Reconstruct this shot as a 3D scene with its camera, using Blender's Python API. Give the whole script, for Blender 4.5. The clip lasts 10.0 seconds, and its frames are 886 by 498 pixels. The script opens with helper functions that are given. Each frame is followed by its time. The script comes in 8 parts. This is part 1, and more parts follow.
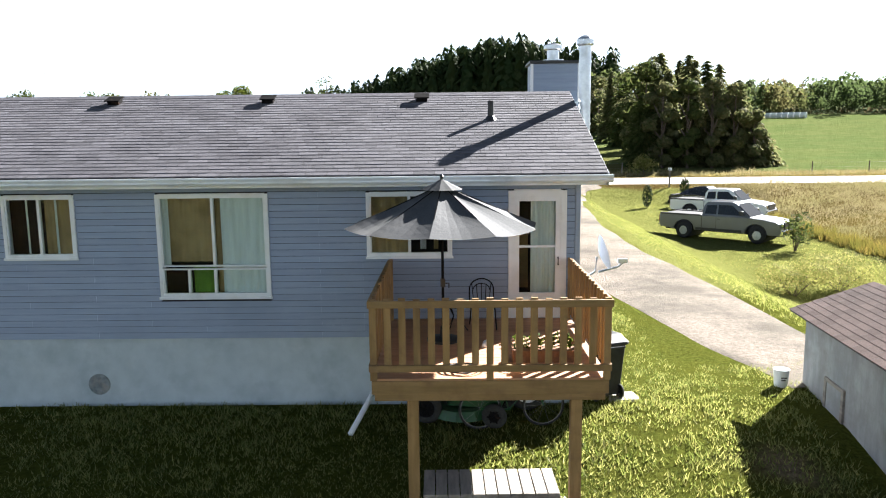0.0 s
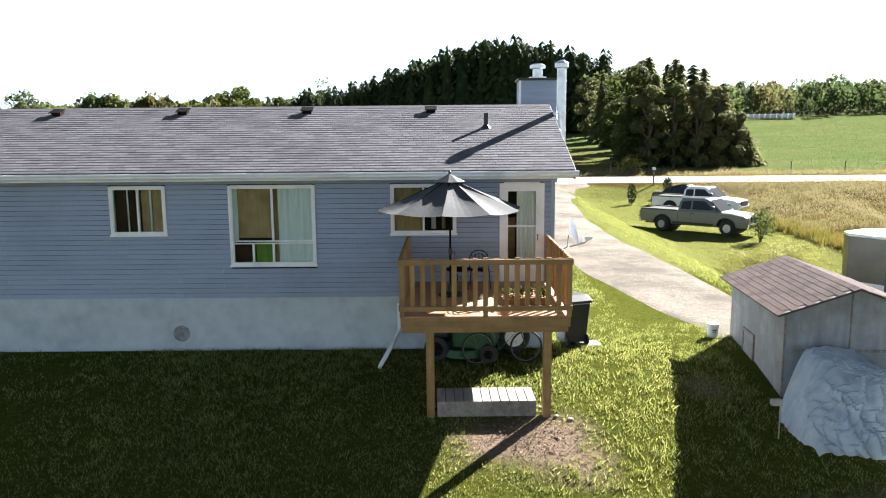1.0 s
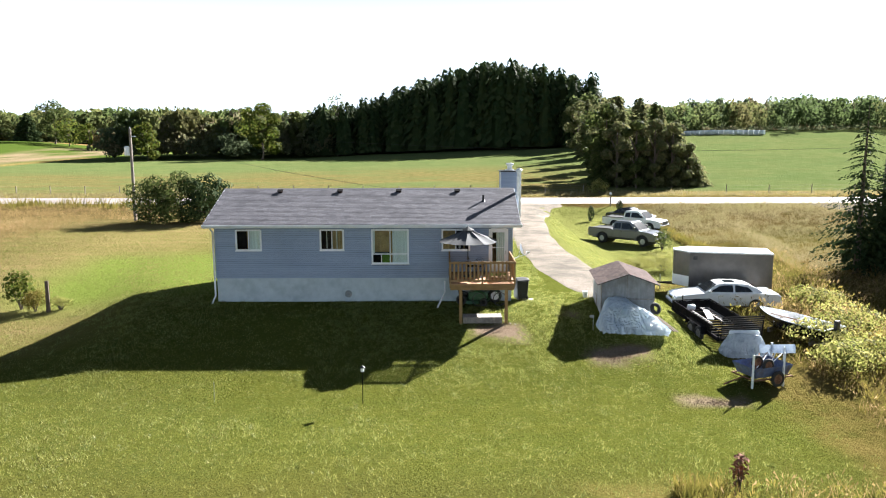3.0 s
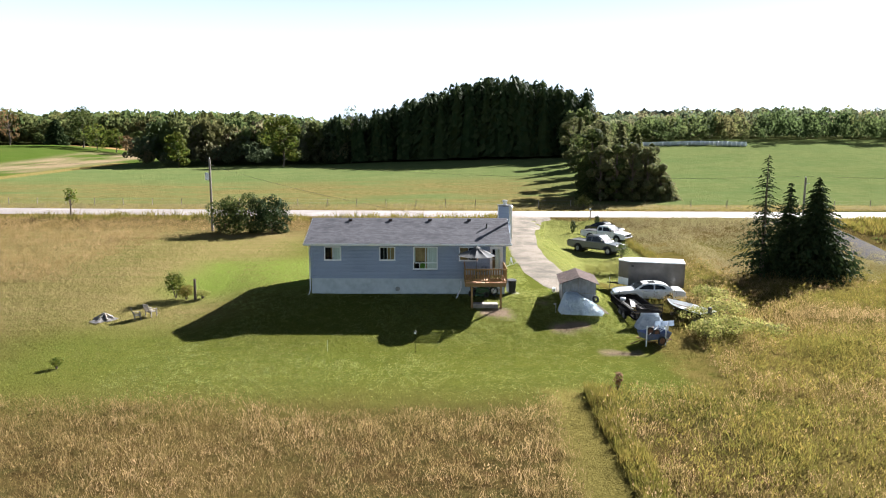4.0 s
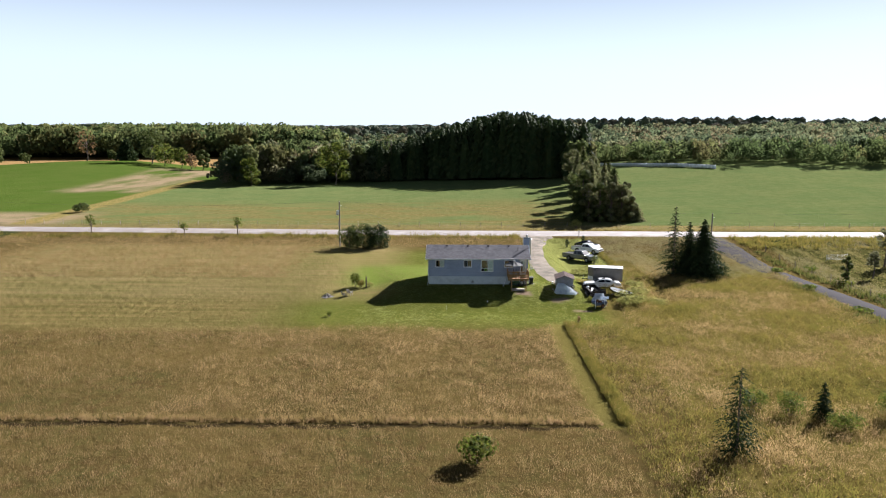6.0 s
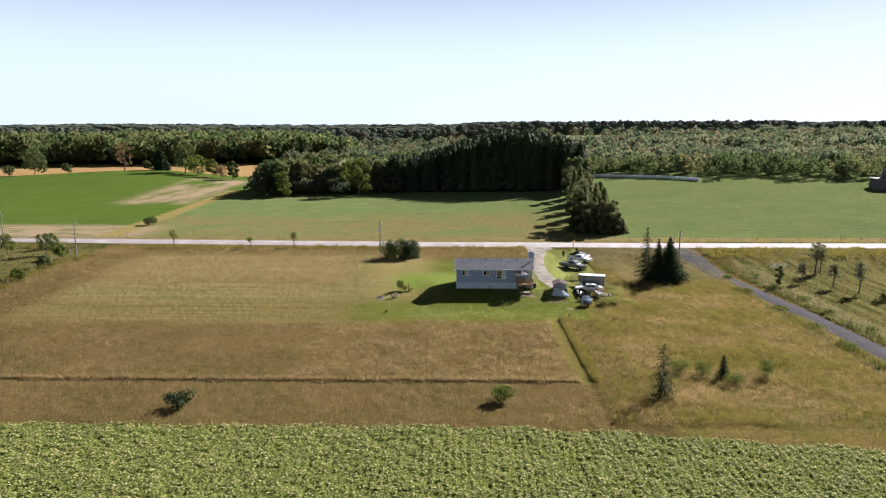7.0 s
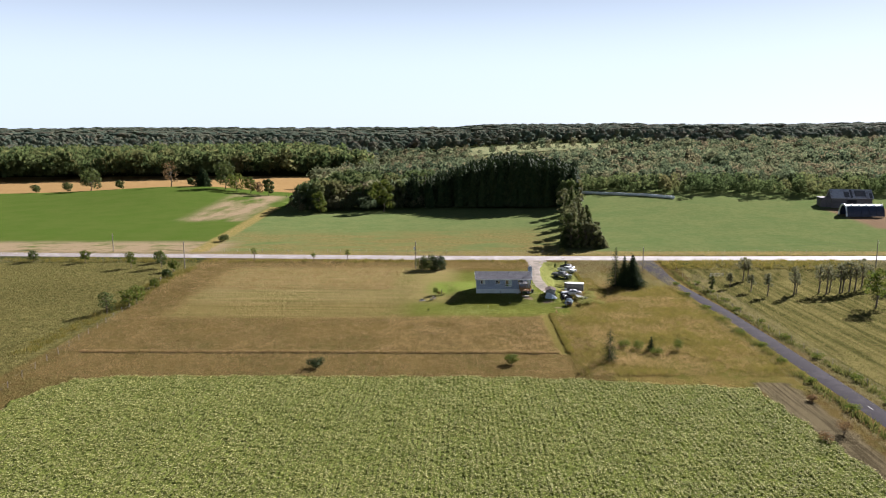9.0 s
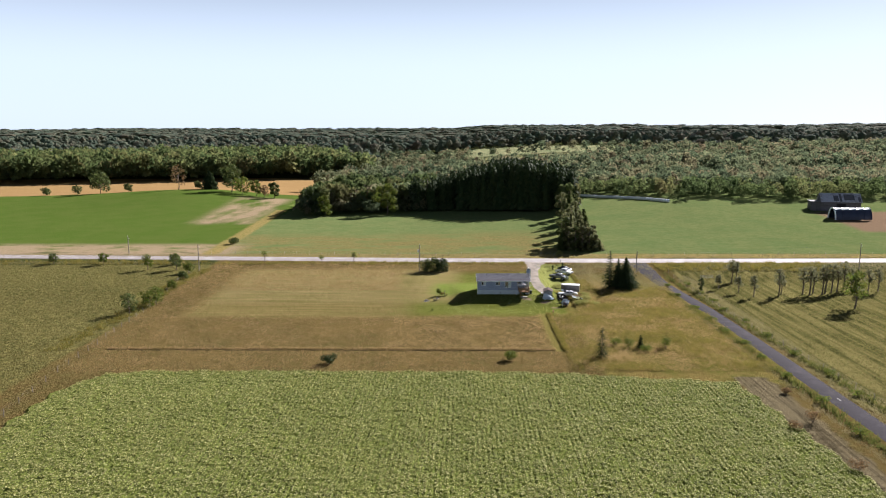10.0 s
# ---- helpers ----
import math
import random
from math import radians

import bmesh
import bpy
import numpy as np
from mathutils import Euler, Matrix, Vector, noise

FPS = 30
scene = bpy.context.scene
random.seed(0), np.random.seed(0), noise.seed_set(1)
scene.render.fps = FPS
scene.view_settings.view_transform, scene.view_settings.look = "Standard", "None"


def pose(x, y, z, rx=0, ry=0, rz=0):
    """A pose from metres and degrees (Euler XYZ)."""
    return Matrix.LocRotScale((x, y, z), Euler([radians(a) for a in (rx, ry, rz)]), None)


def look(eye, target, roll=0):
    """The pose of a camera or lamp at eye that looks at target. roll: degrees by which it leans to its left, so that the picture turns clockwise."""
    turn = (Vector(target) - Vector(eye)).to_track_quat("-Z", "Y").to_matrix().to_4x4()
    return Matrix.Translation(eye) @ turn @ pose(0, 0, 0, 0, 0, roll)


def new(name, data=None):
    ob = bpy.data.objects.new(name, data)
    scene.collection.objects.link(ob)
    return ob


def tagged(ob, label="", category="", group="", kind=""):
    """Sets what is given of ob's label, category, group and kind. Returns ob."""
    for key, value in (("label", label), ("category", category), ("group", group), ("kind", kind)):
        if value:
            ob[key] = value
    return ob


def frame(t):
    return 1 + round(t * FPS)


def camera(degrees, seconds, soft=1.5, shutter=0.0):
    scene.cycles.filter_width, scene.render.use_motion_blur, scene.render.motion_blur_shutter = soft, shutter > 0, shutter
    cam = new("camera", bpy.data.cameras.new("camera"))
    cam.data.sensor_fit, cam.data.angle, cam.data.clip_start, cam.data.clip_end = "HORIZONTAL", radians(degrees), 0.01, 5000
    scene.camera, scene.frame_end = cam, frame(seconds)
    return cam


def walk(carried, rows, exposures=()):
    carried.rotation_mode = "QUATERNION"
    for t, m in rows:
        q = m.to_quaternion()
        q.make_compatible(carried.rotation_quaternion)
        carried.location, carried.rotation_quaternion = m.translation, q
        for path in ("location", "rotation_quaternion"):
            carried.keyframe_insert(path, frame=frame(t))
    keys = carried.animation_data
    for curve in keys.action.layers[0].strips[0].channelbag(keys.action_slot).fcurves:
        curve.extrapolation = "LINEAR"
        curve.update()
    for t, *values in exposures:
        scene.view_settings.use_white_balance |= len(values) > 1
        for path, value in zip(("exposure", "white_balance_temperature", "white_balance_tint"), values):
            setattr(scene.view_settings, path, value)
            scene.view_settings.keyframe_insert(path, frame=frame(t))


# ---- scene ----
cam = camera(62.0, 10.0, 1.1)
PATH = [
    (0, (-2.061, -11.8, 4.403), (-2.084, -9.823, 4.102), -0.6),
    (0.5, (-2.155, -13.231, 4.438), (-2.168, -11.253, 4.136), -0.5),
    (1, (-2.265, -15.4, 4.514), (-2.274, -13.423, 4.212), -0.5),
    (1.5, (-2.401, -18.379, 4.68), (-2.41, -16.402, 4.381), -0.7),
    (2, (-2.568, -22.736, 5.447), (-2.576, -20.759, 5.145), -0.5),
    (2.5, (-2.84, -28.328, 6.576), (-2.847, -26.351, 6.275), -0.4),
    (2.7, (-3.012, -30.93, 7.046), (-3.017, -28.953, 6.748), -0.3),
    (4, (-4.233, -53.7, 11.662), (-4.247, -51.724, 11.357), 0.1),
    (4.5, (-5.23, -64.93, 13.696), (-5.248, -62.953, 13.393), 0.1),
    (5, (-6.854, -77.145, 15.958), (-6.878, -75.168, 15.653), 0.1),
    (5.5, (-8.732, -90.77, 18.486), (-8.76, -88.794, 18.18), 0.1),
    (7, (-14.521, -138.641, 29.896), (-14.557, -136.666, 29.579), -0.0),
    (7.5, (-16.458, -157.204, 34.452), (-16.495, -155.23, 34.136), -0.1),
    (8, (-18.249, -173.044, 38.311), (-18.287, -171.07, 37.995), -0.2),
    (8.5, (-19.032, -185.161, 40.985), (-19.071, -183.187, 40.67), -0.2),
    (9, (-19.321, -192.726, 42.882), (-19.362, -190.751, 42.565), -0.2),
    (9.5, (-19.673, -198.339, 44.312), (-19.713, -196.365, 43.994), -0.2),
    (10, (-19.833, -203.416, 45.424), (-19.875, -201.441, 45.108), -0.2),
]
walk(cam, [(t, look(eye, target, roll)) for t, eye, target, roll in PATH], exposures=[(0, 2.78, 6200, 10), (2.7, 2.7, 6150, 10), (4.5, 2.2, 6100, 11), (7, 1.86, 6050, 15), (10, 1.82, 6050, 16)])

# world and sun: a low sun ahead and to the right of the camera's way
SUN_DIR = Vector((1.2, 1.3, 1.0)).normalized()
world = bpy.data.worlds.new("sky")
scene.world = world
world.use_nodes = True
wn = world.node_tree
sky = wn.nodes.new("ShaderNodeTexSky")
sky.sky_type = "NISHITA"
sky.sun_disc = False
sky.sun_elevation = math.asin(SUN_DIR.z)
sky.sun_rotation = math.atan2(SUN_DIR.x, SUN_DIR.y)
sky.air_density, sky.dust_density, sky.ozone_density = 1.0, 0.6, 1.6
veil = wn.nodes.new("ShaderNodeMix")       # thin bright summer haze over the whole sky
veil.data_type = "RGBA"
veil.inputs[7].default_value = (35.5, 41.0, 46.5, 1)
up = wn.nodes.new("ShaderNodeSeparateXYZ")   # haze is thickest along the horizon and thins towards the zenith
wn.links.new(wn.nodes.new("ShaderNodeTexCoord").outputs["Generated"], up.inputs[0])
thin = wn.nodes.new("ShaderNodeMapRange")
thin.interpolation_type = "SMOOTHSTEP"
thin.inputs["From Min"].default_value, thin.inputs["From Max"].default_value = 0.07, 0.30
thin.inputs["To Min"].default_value, thin.inputs["To Max"].default_value = 0.62, 0.04
wn.links.new(up.outputs[2], thin.inputs["Value"])
wn.links.new(thin.outputs[0], veil.inputs[0])
wn.links.new(sky.outputs[0], veil.inputs[6])
wn.links.new(veil.outputs[2], wn.nodes["Background"].inputs[0])
wn.nodes["Background"].inputs[1].default_value = 0.0098
sun_data = bpy.data.lights.new("sun", "SUN")
sun_data.energy, sun_data.angle, sun_data.color = 5.0, radians(0.53), (1.0, 0.95, 0.875)
sun = new("sun", sun_data)
sun.matrix_world = look(SUN_DIR * 60, (0, 0, 0))

# ---- small tools ----
def lerp(a, b, t):
    return a + (b - a) * t


def ss(a, b, v):
    t = np.clip((v - a) / (b - a), 0, 1)
    return t * t * (3 - 2 * t)


def ground_z(x, y):
    """Height of the land."""
    k = ss(15.0, 27.0, x)
    left = 1 - ss(-24, -17, x)
    z = -1.7 * (1 - ss(-11 + 33 * k + left, 0.5 + 43 * k + 15.5 * left, y))
    z = z + 0.5 * ss(12, 60, y)
    z = z - 1.0 * ss(5.8, 9.5, x) * (1 - k) * (1 - ss(42, 47, y)) * ss(-9, -2, y)
    s = np.clip(0.028 + 0.00042 * x, 0.008, 0.07)
    d = np.maximum(0, y - 66)
    z = z + s * np.minimum(d, 130) + 0.35 * np.minimum(s, 0.032) * np.clip(d - 130, 0, 400)
    z = z - 7.0 * np.exp(-((y - 585) / 125.0) ** 2) * ss(-190, -90, x) * (1 - ss(210, 420, x))     # wooded hollow before the far meadow
    z = z + 0.012 * np.maximum(0, d - 400)
    z = z + 5.2 * np.exp(-((x + 195) / np.where(x > -195, 45.0, 75.0)) ** 2 - ((y - 285) / 70.0) ** 2)     # crest of the green field
    far = np.hypot(x, y)
    z = z + 6 * np.sin(x / 310.0 + 1.0) * np.sin(y / 420.0) * ss(350, 1200, far)
    return z


class Shape:
    """Collects vertices and faces of one mesh."""

    def __init__(self):
        self.v, self.f = [], []

    def add(self, v, f):
        n = len(self.v)
        self.v += [tuple(p) for p in v]
        self.f += [tuple(i + n for i in q) for q in f]
        return self

    def box(self, x0, x1, y0, y1, z0, z1, m=None):
        v = [(x0, y0, z0), (x1, y0, z0), (x1, y1, z0), (x0, y1, z0), (x0, y0, z1), (x1, y0, z1), (x1, y1, z1), (x0, y1, z1)]
        if m is not None:
            v = [m @ Vector(p) for p in v]
        return self.add(v, [(3, 2, 1, 0), (4, 5, 6, 7), (0, 1, 5, 4), (1, 2, 6, 5), (2, 3, 7, 6), (3, 0, 4, 7)])

    def tube(self, pts, radii, n=10, caps=True):
        pts = [Vector(p) for p in pts]
        if not isinstance(radii, (list, tuple)):
            radii = [radii] * len(pts)
        v, f = [], []
        ref = Vector((0, 0, 1))
        for i, p in enumerate(pts):
            d = (pts[min(i + 1, len(pts) - 1)] - pts[max(i - 1, 0)]).normalized()
            a = d.cross(ref if abs(d.z) < 0.95 else Vector((1, 0, 0))).normalized()
            b = d.cross(a)
            for j in range(n):
                t = 2 * math.pi * j / n
                v.append(p + (a * math.cos(t) + b * math.sin(t)) * radii[i])
        for i in range(len(pts) - 1):
            for j in range(n):
                f.append((i * n + j, i * n + (j + 1) % n, (i + 1) * n + (j + 1) % n, (i + 1) * n + j))
        if caps:
            f += [tuple(range(n)), tuple((len(pts) - 1) * n + j for j in reversed(range(n)))]
        return self.add(v, f)

    def ring(self, centre, axis, big, small, n=24, k=8):
        """A torus."""
        axis = Vector(axis).normalized()
        a = axis.cross(Vector((0, 0, 1)) if abs(axis.z) < 0.9 else Vector((1, 0, 0))).normalized()
        b = axis.cross(a)
        v, f = [], []
        for i in range(n):
            t = 2 * math.pi * i / n
            r = a * math.cos(t) + b * math.sin(t)
            for j in range(k):
                s = 2 * math.pi * j / k
                v.append(Vector(centre) + r * (big + small * math.cos(s)) + axis * (small * math.sin(s)))
        for i in range(n):
            for j in range(k):
                f.append((i * k + j, ((i + 1) % n) * k + j, ((i + 1) % n) * k + (j + 1) % k, i * k + (j + 1) % k))
        return self.add(v, f)

    def profile(self, pts, sections):
        """A side outline (x, z) carried across y; sections: (y, inset towards the outline's middle)."""
        cx = sum(p[0] for p in pts) / len(pts)
        cz = sum(p[1] for p in pts) / len(pts)
        n = len(pts)
        v, f = [], []
        for y, inset in sections:
            for x, z in pts:
                d = math.hypot(x - cx, z - cz) or 1
                v.append((x - (x - cx) / d * inset, y, z - (z - cz) / d * inset))
        for i in range(len(sections) - 1):
            for j in range(n):
                f.append((i * n + j, (i + 1) * n + j, (i + 1) * n + (j + 1) % n, i * n + (j + 1) % n))
        f += [tuple(range(n)), tuple((len(sections) - 1) * n + j for j in reversed(range(n)))]
        return self.add(v, f)

    def mesh(self, name, bevel=0.0, smooth=False, fix=True):
        me = bpy.data.meshes.new(name)
        me.from_pydata([tuple(p) for p in self.v], [], self.f)
        if fix or bevel:
            bm = bmesh.new()
            bm.from_mesh(me)
            bmesh.ops.recalc_face_normals(bm, faces=bm.faces)
            if bevel:
                bmesh.ops.bevel(bm, geom=list(bm.edges), offset=bevel, segments=1, affect="EDGES", clamp_overlap=True)
            bm.to_mesh(me)
            bm.free()
        if smooth:
            me.shade_smooth()
        return me


def part(name, shape, material, parent=None, label="", bevel=0.0, smooth=False):
    """One mesh object under a thing or a part."""
    me = shape if isinstance(shape, bpy.types.Mesh) else shape.mesh(name, bevel, smooth)
    if material is not None and not me.materials:
        me.materials.append(material)
    ob = new(name, me)
    ob.parent = parent
    return tagged(ob, label)


def thing(name, label, category, m=None, group="", kind=""):
    ob = new(name)
    ob.empty_display_size = 0.2
    if m is not None:
        ob.matrix_basis = m
    return tagged(ob, label, category, group, kind)


def solid(name, shape, material, label, category, group="", kind="", bevel=0.0, smooth=False, m=None):
    """A thing that is one mesh."""
    ob = part(name, shape, material, None, "", bevel, smooth)
    if m is not None:
        ob.matrix_basis = m
    return tagged(ob, label, category, group, kind)


def on_ground(x, y, rz=0.0, dz=0.0):
    return pose(x, y, float(ground_z(x, y)) + dz, 0, 0, rz)


def quick_mesh(name, verts, faces, smooth=False):
    """A mesh from arrays of vertices and of faces that all have the same number of corners."""
    verts, faces = np.asarray(verts, np.float32), np.asarray(faces, np.int32)
    me = bpy.data.meshes.new(name)
    n, k = faces.shape
    me.vertices.add(len(verts))
    me.vertices.foreach_set("co", verts.ravel())
    me.loops.add(n * k)
    me.loops.foreach_set("vertex_index", faces.ravel())
    me.polygons.add(n)
    me.polygons.foreach_set("loop_start", np.arange(n, dtype=np.int32) * k)
    me.polygons.foreach_set("loop_total", np.full(n, k, np.int32))
    me.update(calc_edges=True)
    if smooth:
        me.shade_smooth()
    else:
        me.shade_flat()
    return me


# ---- materials ----
def basic(name):
    m = bpy.data.materials.new(name)
    m.use_nodes = True
    nt = m.node_tree
    return m, nt, nt.nodes["Principled BSDF"]


def coords(nt, scale=(1, 1, 1), placed=False):
    tc = nt.nodes.new("ShaderNodeNewGeometry" if placed else "ShaderNodeTexCoord")
    mp = nt.nodes.new("ShaderNodeMapping")
    mp.inputs["Scale"].default_value = scale
    nt.links.new(tc.outputs["Position" if placed else "Object"], mp.inputs[0])
    return mp.outputs[0]


def noise_fac(nt, vec, scale, detail=4.0, rough=0.6, lo=0.35, hi=0.65):
    n = nt.nodes.new("ShaderNodeTexNoise")
    n.inputs["Scale"].default_value, n.inputs["Detail"].default_value, n.inputs["Roughness"].default_value = scale, detail, rough
    nt.links.new(vec, n.inputs["Vector"])
    r = nt.nodes.new("ShaderNodeMapRange")
    r.inputs["From Min"].default_value, r.inputs["From Max"].default_value = lo, hi
    nt.links.new(n.outputs["Fac"], r.inputs["Value"])
    return r.outputs[0]


def mix(nt, fac, a, b, blend="MIX"):
    n = nt.nodes.new("ShaderNodeMix")
    n.data_type, n.blend_type = "RGBA", blend
    for sock, val in ((n.inputs[0], fac), (n.inputs[6], a), (n.inputs[7], b)):
        if isinstance(val, bpy.types.NodeSocket):
            nt.links.new(val, sock)
        elif isinstance(val, (int, float)):
            sock.default_value = val
        else:
            sock.default_value = (*val, 1)
    return n.outputs[2]


def math_node(nt, op, a, b=0.0):
    n = nt.nodes.new("ShaderNodeMath")
    n.operation = op
    for sock, val in zip(n.inputs, (a, b)):
        if isinstance(val, bpy.types.NodeSocket):
            nt.links.new(val, sock)
        else:
            sock.default_value = val
    return n.outputs[0]


def bump(nt, bsdf, height, strength, distance):
    b = nt.nodes.new("ShaderNodeBump")
    b.inputs["Strength"].default_value, b.inputs["Distance"].default_value = strength, distance
    nt.links.new(height, b.inputs["Height"])
    nt.links.new(b.outputs[0], bsdf.inputs["Normal"])


def surface(name, c1, c2, scale=8.0, rough=0.7, metal=0.0, stain=None, stain_scale=0.8, relief=0.3, dist=0.01, stretch=(1, 1, 1), vary=0.0, spec=0.5, stain_lo=0.5, stain_hi=0.75, placed=False):
    """Grain at one scale, stains or wear at a larger one, fine relief, and piece-to-piece variation."""
    m, nt, b = basic(name)
    v = coords(nt, stretch, placed)
    f = noise_fac(nt, v, scale)
    col = mix(nt, f, c1, c2)
    if stain is not None:
        col = mix(nt, noise_fac(nt, coords(nt, placed=placed), stain_scale, 5.0, 0.65, stain_lo, stain_hi), col, stain)
    if vary:
        oi = nt.nodes.new("ShaderNodeObjectInfo")
        r = nt.nodes.new("ShaderNodeMapRange")
        r.inputs["To Min"].default_value, r.inputs["To Max"].default_value = 1 - vary, 1 + vary
        nt.links.new(oi.outputs["Random"], r.inputs["Value"])
        hsv = nt.nodes.new("ShaderNodeHueSaturation")
        nt.links.new(r.outputs[0], hsv.inputs["Value"])
        nt.links.new(col, hsv.inputs["Color"])
        col = hsv.outputs[0]
    nt.links.new(col, b.inputs["Base Color"])
    b.inputs["Roughness"].default_value, b.inputs["Metallic"].default_value = rough, metal
    b.inputs["Specular IOR Level"].default_value = spec
    if relief:
        bump(nt, b, noise_fac(nt, v, scale * 2.5, 6.0, 0.7, 0.2, 0.8), relief, dist)
    return m


def leafy(name, c1, c2, c3, scale=0.5, glow=0.35, island=True, spec=0.06, fine=0.0, relief=0.0):
    """Leaves or blades: part of the light passes through."""
    m, nt, b = basic(name)
    col = mix(nt, noise_fac(nt, coords(nt), scale, 3.0, 0.6, 0.3, 0.7), c1, c2)
    if island:
        g = nt.nodes.new("ShaderNodeNewGeometry")
        r = nt.nodes.new("ShaderNodeMapRange")
        r.inputs["From Min"].default_value, r.inputs["From Max"].default_value = 0.35, 1.0
        nt.links.new(g.outputs["Random Per Island"], r.inputs["Value"])
        col = mix(nt, r.outputs[0], col, c3)
    if fine:
        col = mix(nt, noise_fac(nt, coords(nt), fine, 4.0, 0.7, 0.4, 0.62), col, c1)
    if relief:
        bump(nt, b, noise_fac(nt, coords(nt), relief, 5.0, 0.7, 0.2, 0.8), 1.0, 1.2)
    nt.links.new(col, b.inputs["Base Color"])
    b.inputs["Roughness"].default_value = 0.7 if spec < 0.3 else 0.5
    b.inputs["Specular IOR Level"].default_value = spec
    tr = nt.nodes.new("ShaderNodeBsdfTranslucent")
    nt.links.new(col, tr.inputs["Color"])
    mx = nt.nodes.new("ShaderNodeMixShader")
    mx.inputs[0].default_value = glow
    nt.links.new(b.outputs[0], mx.inputs[1])
    nt.links.new(tr.outputs[0], mx.inputs[2])
    nt.links.new(mx.outputs[0], nt.nodes["Material Output"].inputs[0])
    return m


def glass(name, tint=(0.9, 0.95, 0.95), gloss=0.008):
    m, nt, b = basic(name)
    t = nt.nodes.new("ShaderNodeBsdfTransparent")
    t.inputs[0].default_value = (*tint, 1)
    g = nt.nodes.new("ShaderNodeBsdfGlossy")
    g.inputs["Roughness"].default_value = 0.03
    fr = nt.nodes.new("ShaderNodeFresnel")
    fr.inputs[0].default_value = 1.16
    k = math_node(nt, "MAXIMUM", fr.outputs[0], gloss)
    mx = nt.nodes.new("ShaderNodeMixShader")
    nt.links.new(k, mx.inputs[0])
    nt.links.new(t.outputs[0], mx.inputs[1])
    nt.links.new(g.outputs[0], mx.inputs[2])
    nt.links.new(mx.outputs[0], nt.nodes["Material Output"].inputs[0])
    return m


M_SIDING = surface("blue_grey_siding", (0.24, 0.295, 0.40), (0.275, 0.33, 0.435), 6, 0.5, stain=(0.215, 0.265, 0.355), stain_scale=0.5, relief=0.15, dist=0.003, stretch=(0.3, 1, 4), vary=0.05)
M_FOUND = surface("foundation_paint", (0.43, 0.49, 0.52), (0.50, 0.56, 0.59), 3, 0.85, stain=(0.33, 0.38, 0.41), stain_scale=0.9, relief=0.3, dist=0.006)
M_WHITE = surface("white_vinyl", (0.74, 0.76, 0.78), (0.80, 0.81, 0.82), 3, 0.4, stain=(0.62, 0.63, 0.62), stain_scale=2.0, relief=0.05)
M_ALU = surface("gutter_white", (0.70, 0.74, 0.78), (0.78, 0.80, 0.82), 2, 0.35, stain=(0.55, 0.57, 0.58), stain_scale=1.5, relief=0.05)
M_SHINGLE = surface("grey_shingle", (0.078, 0.077, 0.09), (0.13, 0.126, 0.14), 60, 0.9, spec=0.12, stain=(0.064, 0.062, 0.073), stain_scale=0.7, relief=0.6, dist=0.004, vary=0.2, placed=True)
M_SHINGLE_BROWN = surface("brown_shingle", (0.062, 0.045, 0.042), (0.10, 0.074, 0.068), 60, 0.95, spec=0.05, stain=(0.05, 0.038, 0.036), stain_scale=1.0, relief=0.6, dist=0.004, vary=0.2)
M_ASPH_UNDER = surface("shingle_under", (0.06, 0.055, 0.055), (0.08, 0.075, 0.075), 30, 0.95)
M_LUMBER = surface("treated_lumber", (0.22, 0.13, 0.045), (0.33, 0.20, 0.08), 9, 0.75, stain=(0.17, 0.095, 0.04), stain_scale=3.0, relief=0.4, dist=0.004, stretch=(1, 1, 0.12), vary=0.14)
M_LUMBER_H = surface("treated_lumber_rail", (0.21, 0.128, 0.046), (0.31, 0.19, 0.078), 9, 0.75, stain=(0.19, 0.105, 0.045), stain_scale=3.0, relief=0.4, dist=0.004, stretch=(0.12, 1, 1), vary=0.1)
M_DECKING = surface("cedar_decking", (0.40, 0.20, 0.10), (0.48, 0.27, 0.15), 9, 0.7, stain=(0.26, 0.13, 0.07), stain_scale=2.5, relief=0.3, dist=0.003, stretch=(0.12, 1, 1), vary=0.15)
M_OLDWOOD = surface("weathered_wood", (0.20, 0.18, 0.16), (0.33, 0.29, 0.25), 12, 0.85, stain=(0.13, 0.11, 0.10), stain_scale=2.0, relief=0.5, dist=0.004, stretch=(1, 0.15, 1), vary=0.15)
M_GALV = surface("galvanised_steel", (0.55, 0.57, 0.60), (0.66, 0.68, 0.70), 10, 0.32, 0.9, stain=(0.42, 0.44, 0.46), stain_scale=3.0, relief=0.1)
M_BLACK = surface("black_plastic", (0.012, 0.012, 0.013), (0.022, 0.022, 0.024), 10, 0.45, relief=0.1)
M_BLACKSTEEL = surface("black_painted_steel", (0.007, 0.007, 0.008), (0.014, 0.013, 0.013), 12, 0.95, 0.0, spec=0.03, stain=(0.05, 0.028, 0.018), stain_scale=3.0, relief=0.2, stain_lo=0.6)
M_RUBBER = surface("tyre_rubber", (0.016, 0.016, 0.016), (0.03, 0.03, 0.028), 20, 0.85)
M_CHROME = surface("chrome", (0.7, 0.7, 0.7), (0.75, 0.75, 0.75), 5, 0.12, 1.0, relief=0)
M_UMBRELLA = surface("charcoal_canvas", (0.034, 0.037, 0.043), (0.055, 0.058, 0.064), 40, 0.85, stain=(0.08, 0.08, 0.08), stain_scale=1.5, relief=0.25, dist=0.003)
# near-black for rooms, siding gaps and arches: their shade put into the colour
M_DARK = surface("shade_black", (0.012, 0.012, 0.014), (0.02, 0.02, 0.022), 5, 0.9, relief=0)
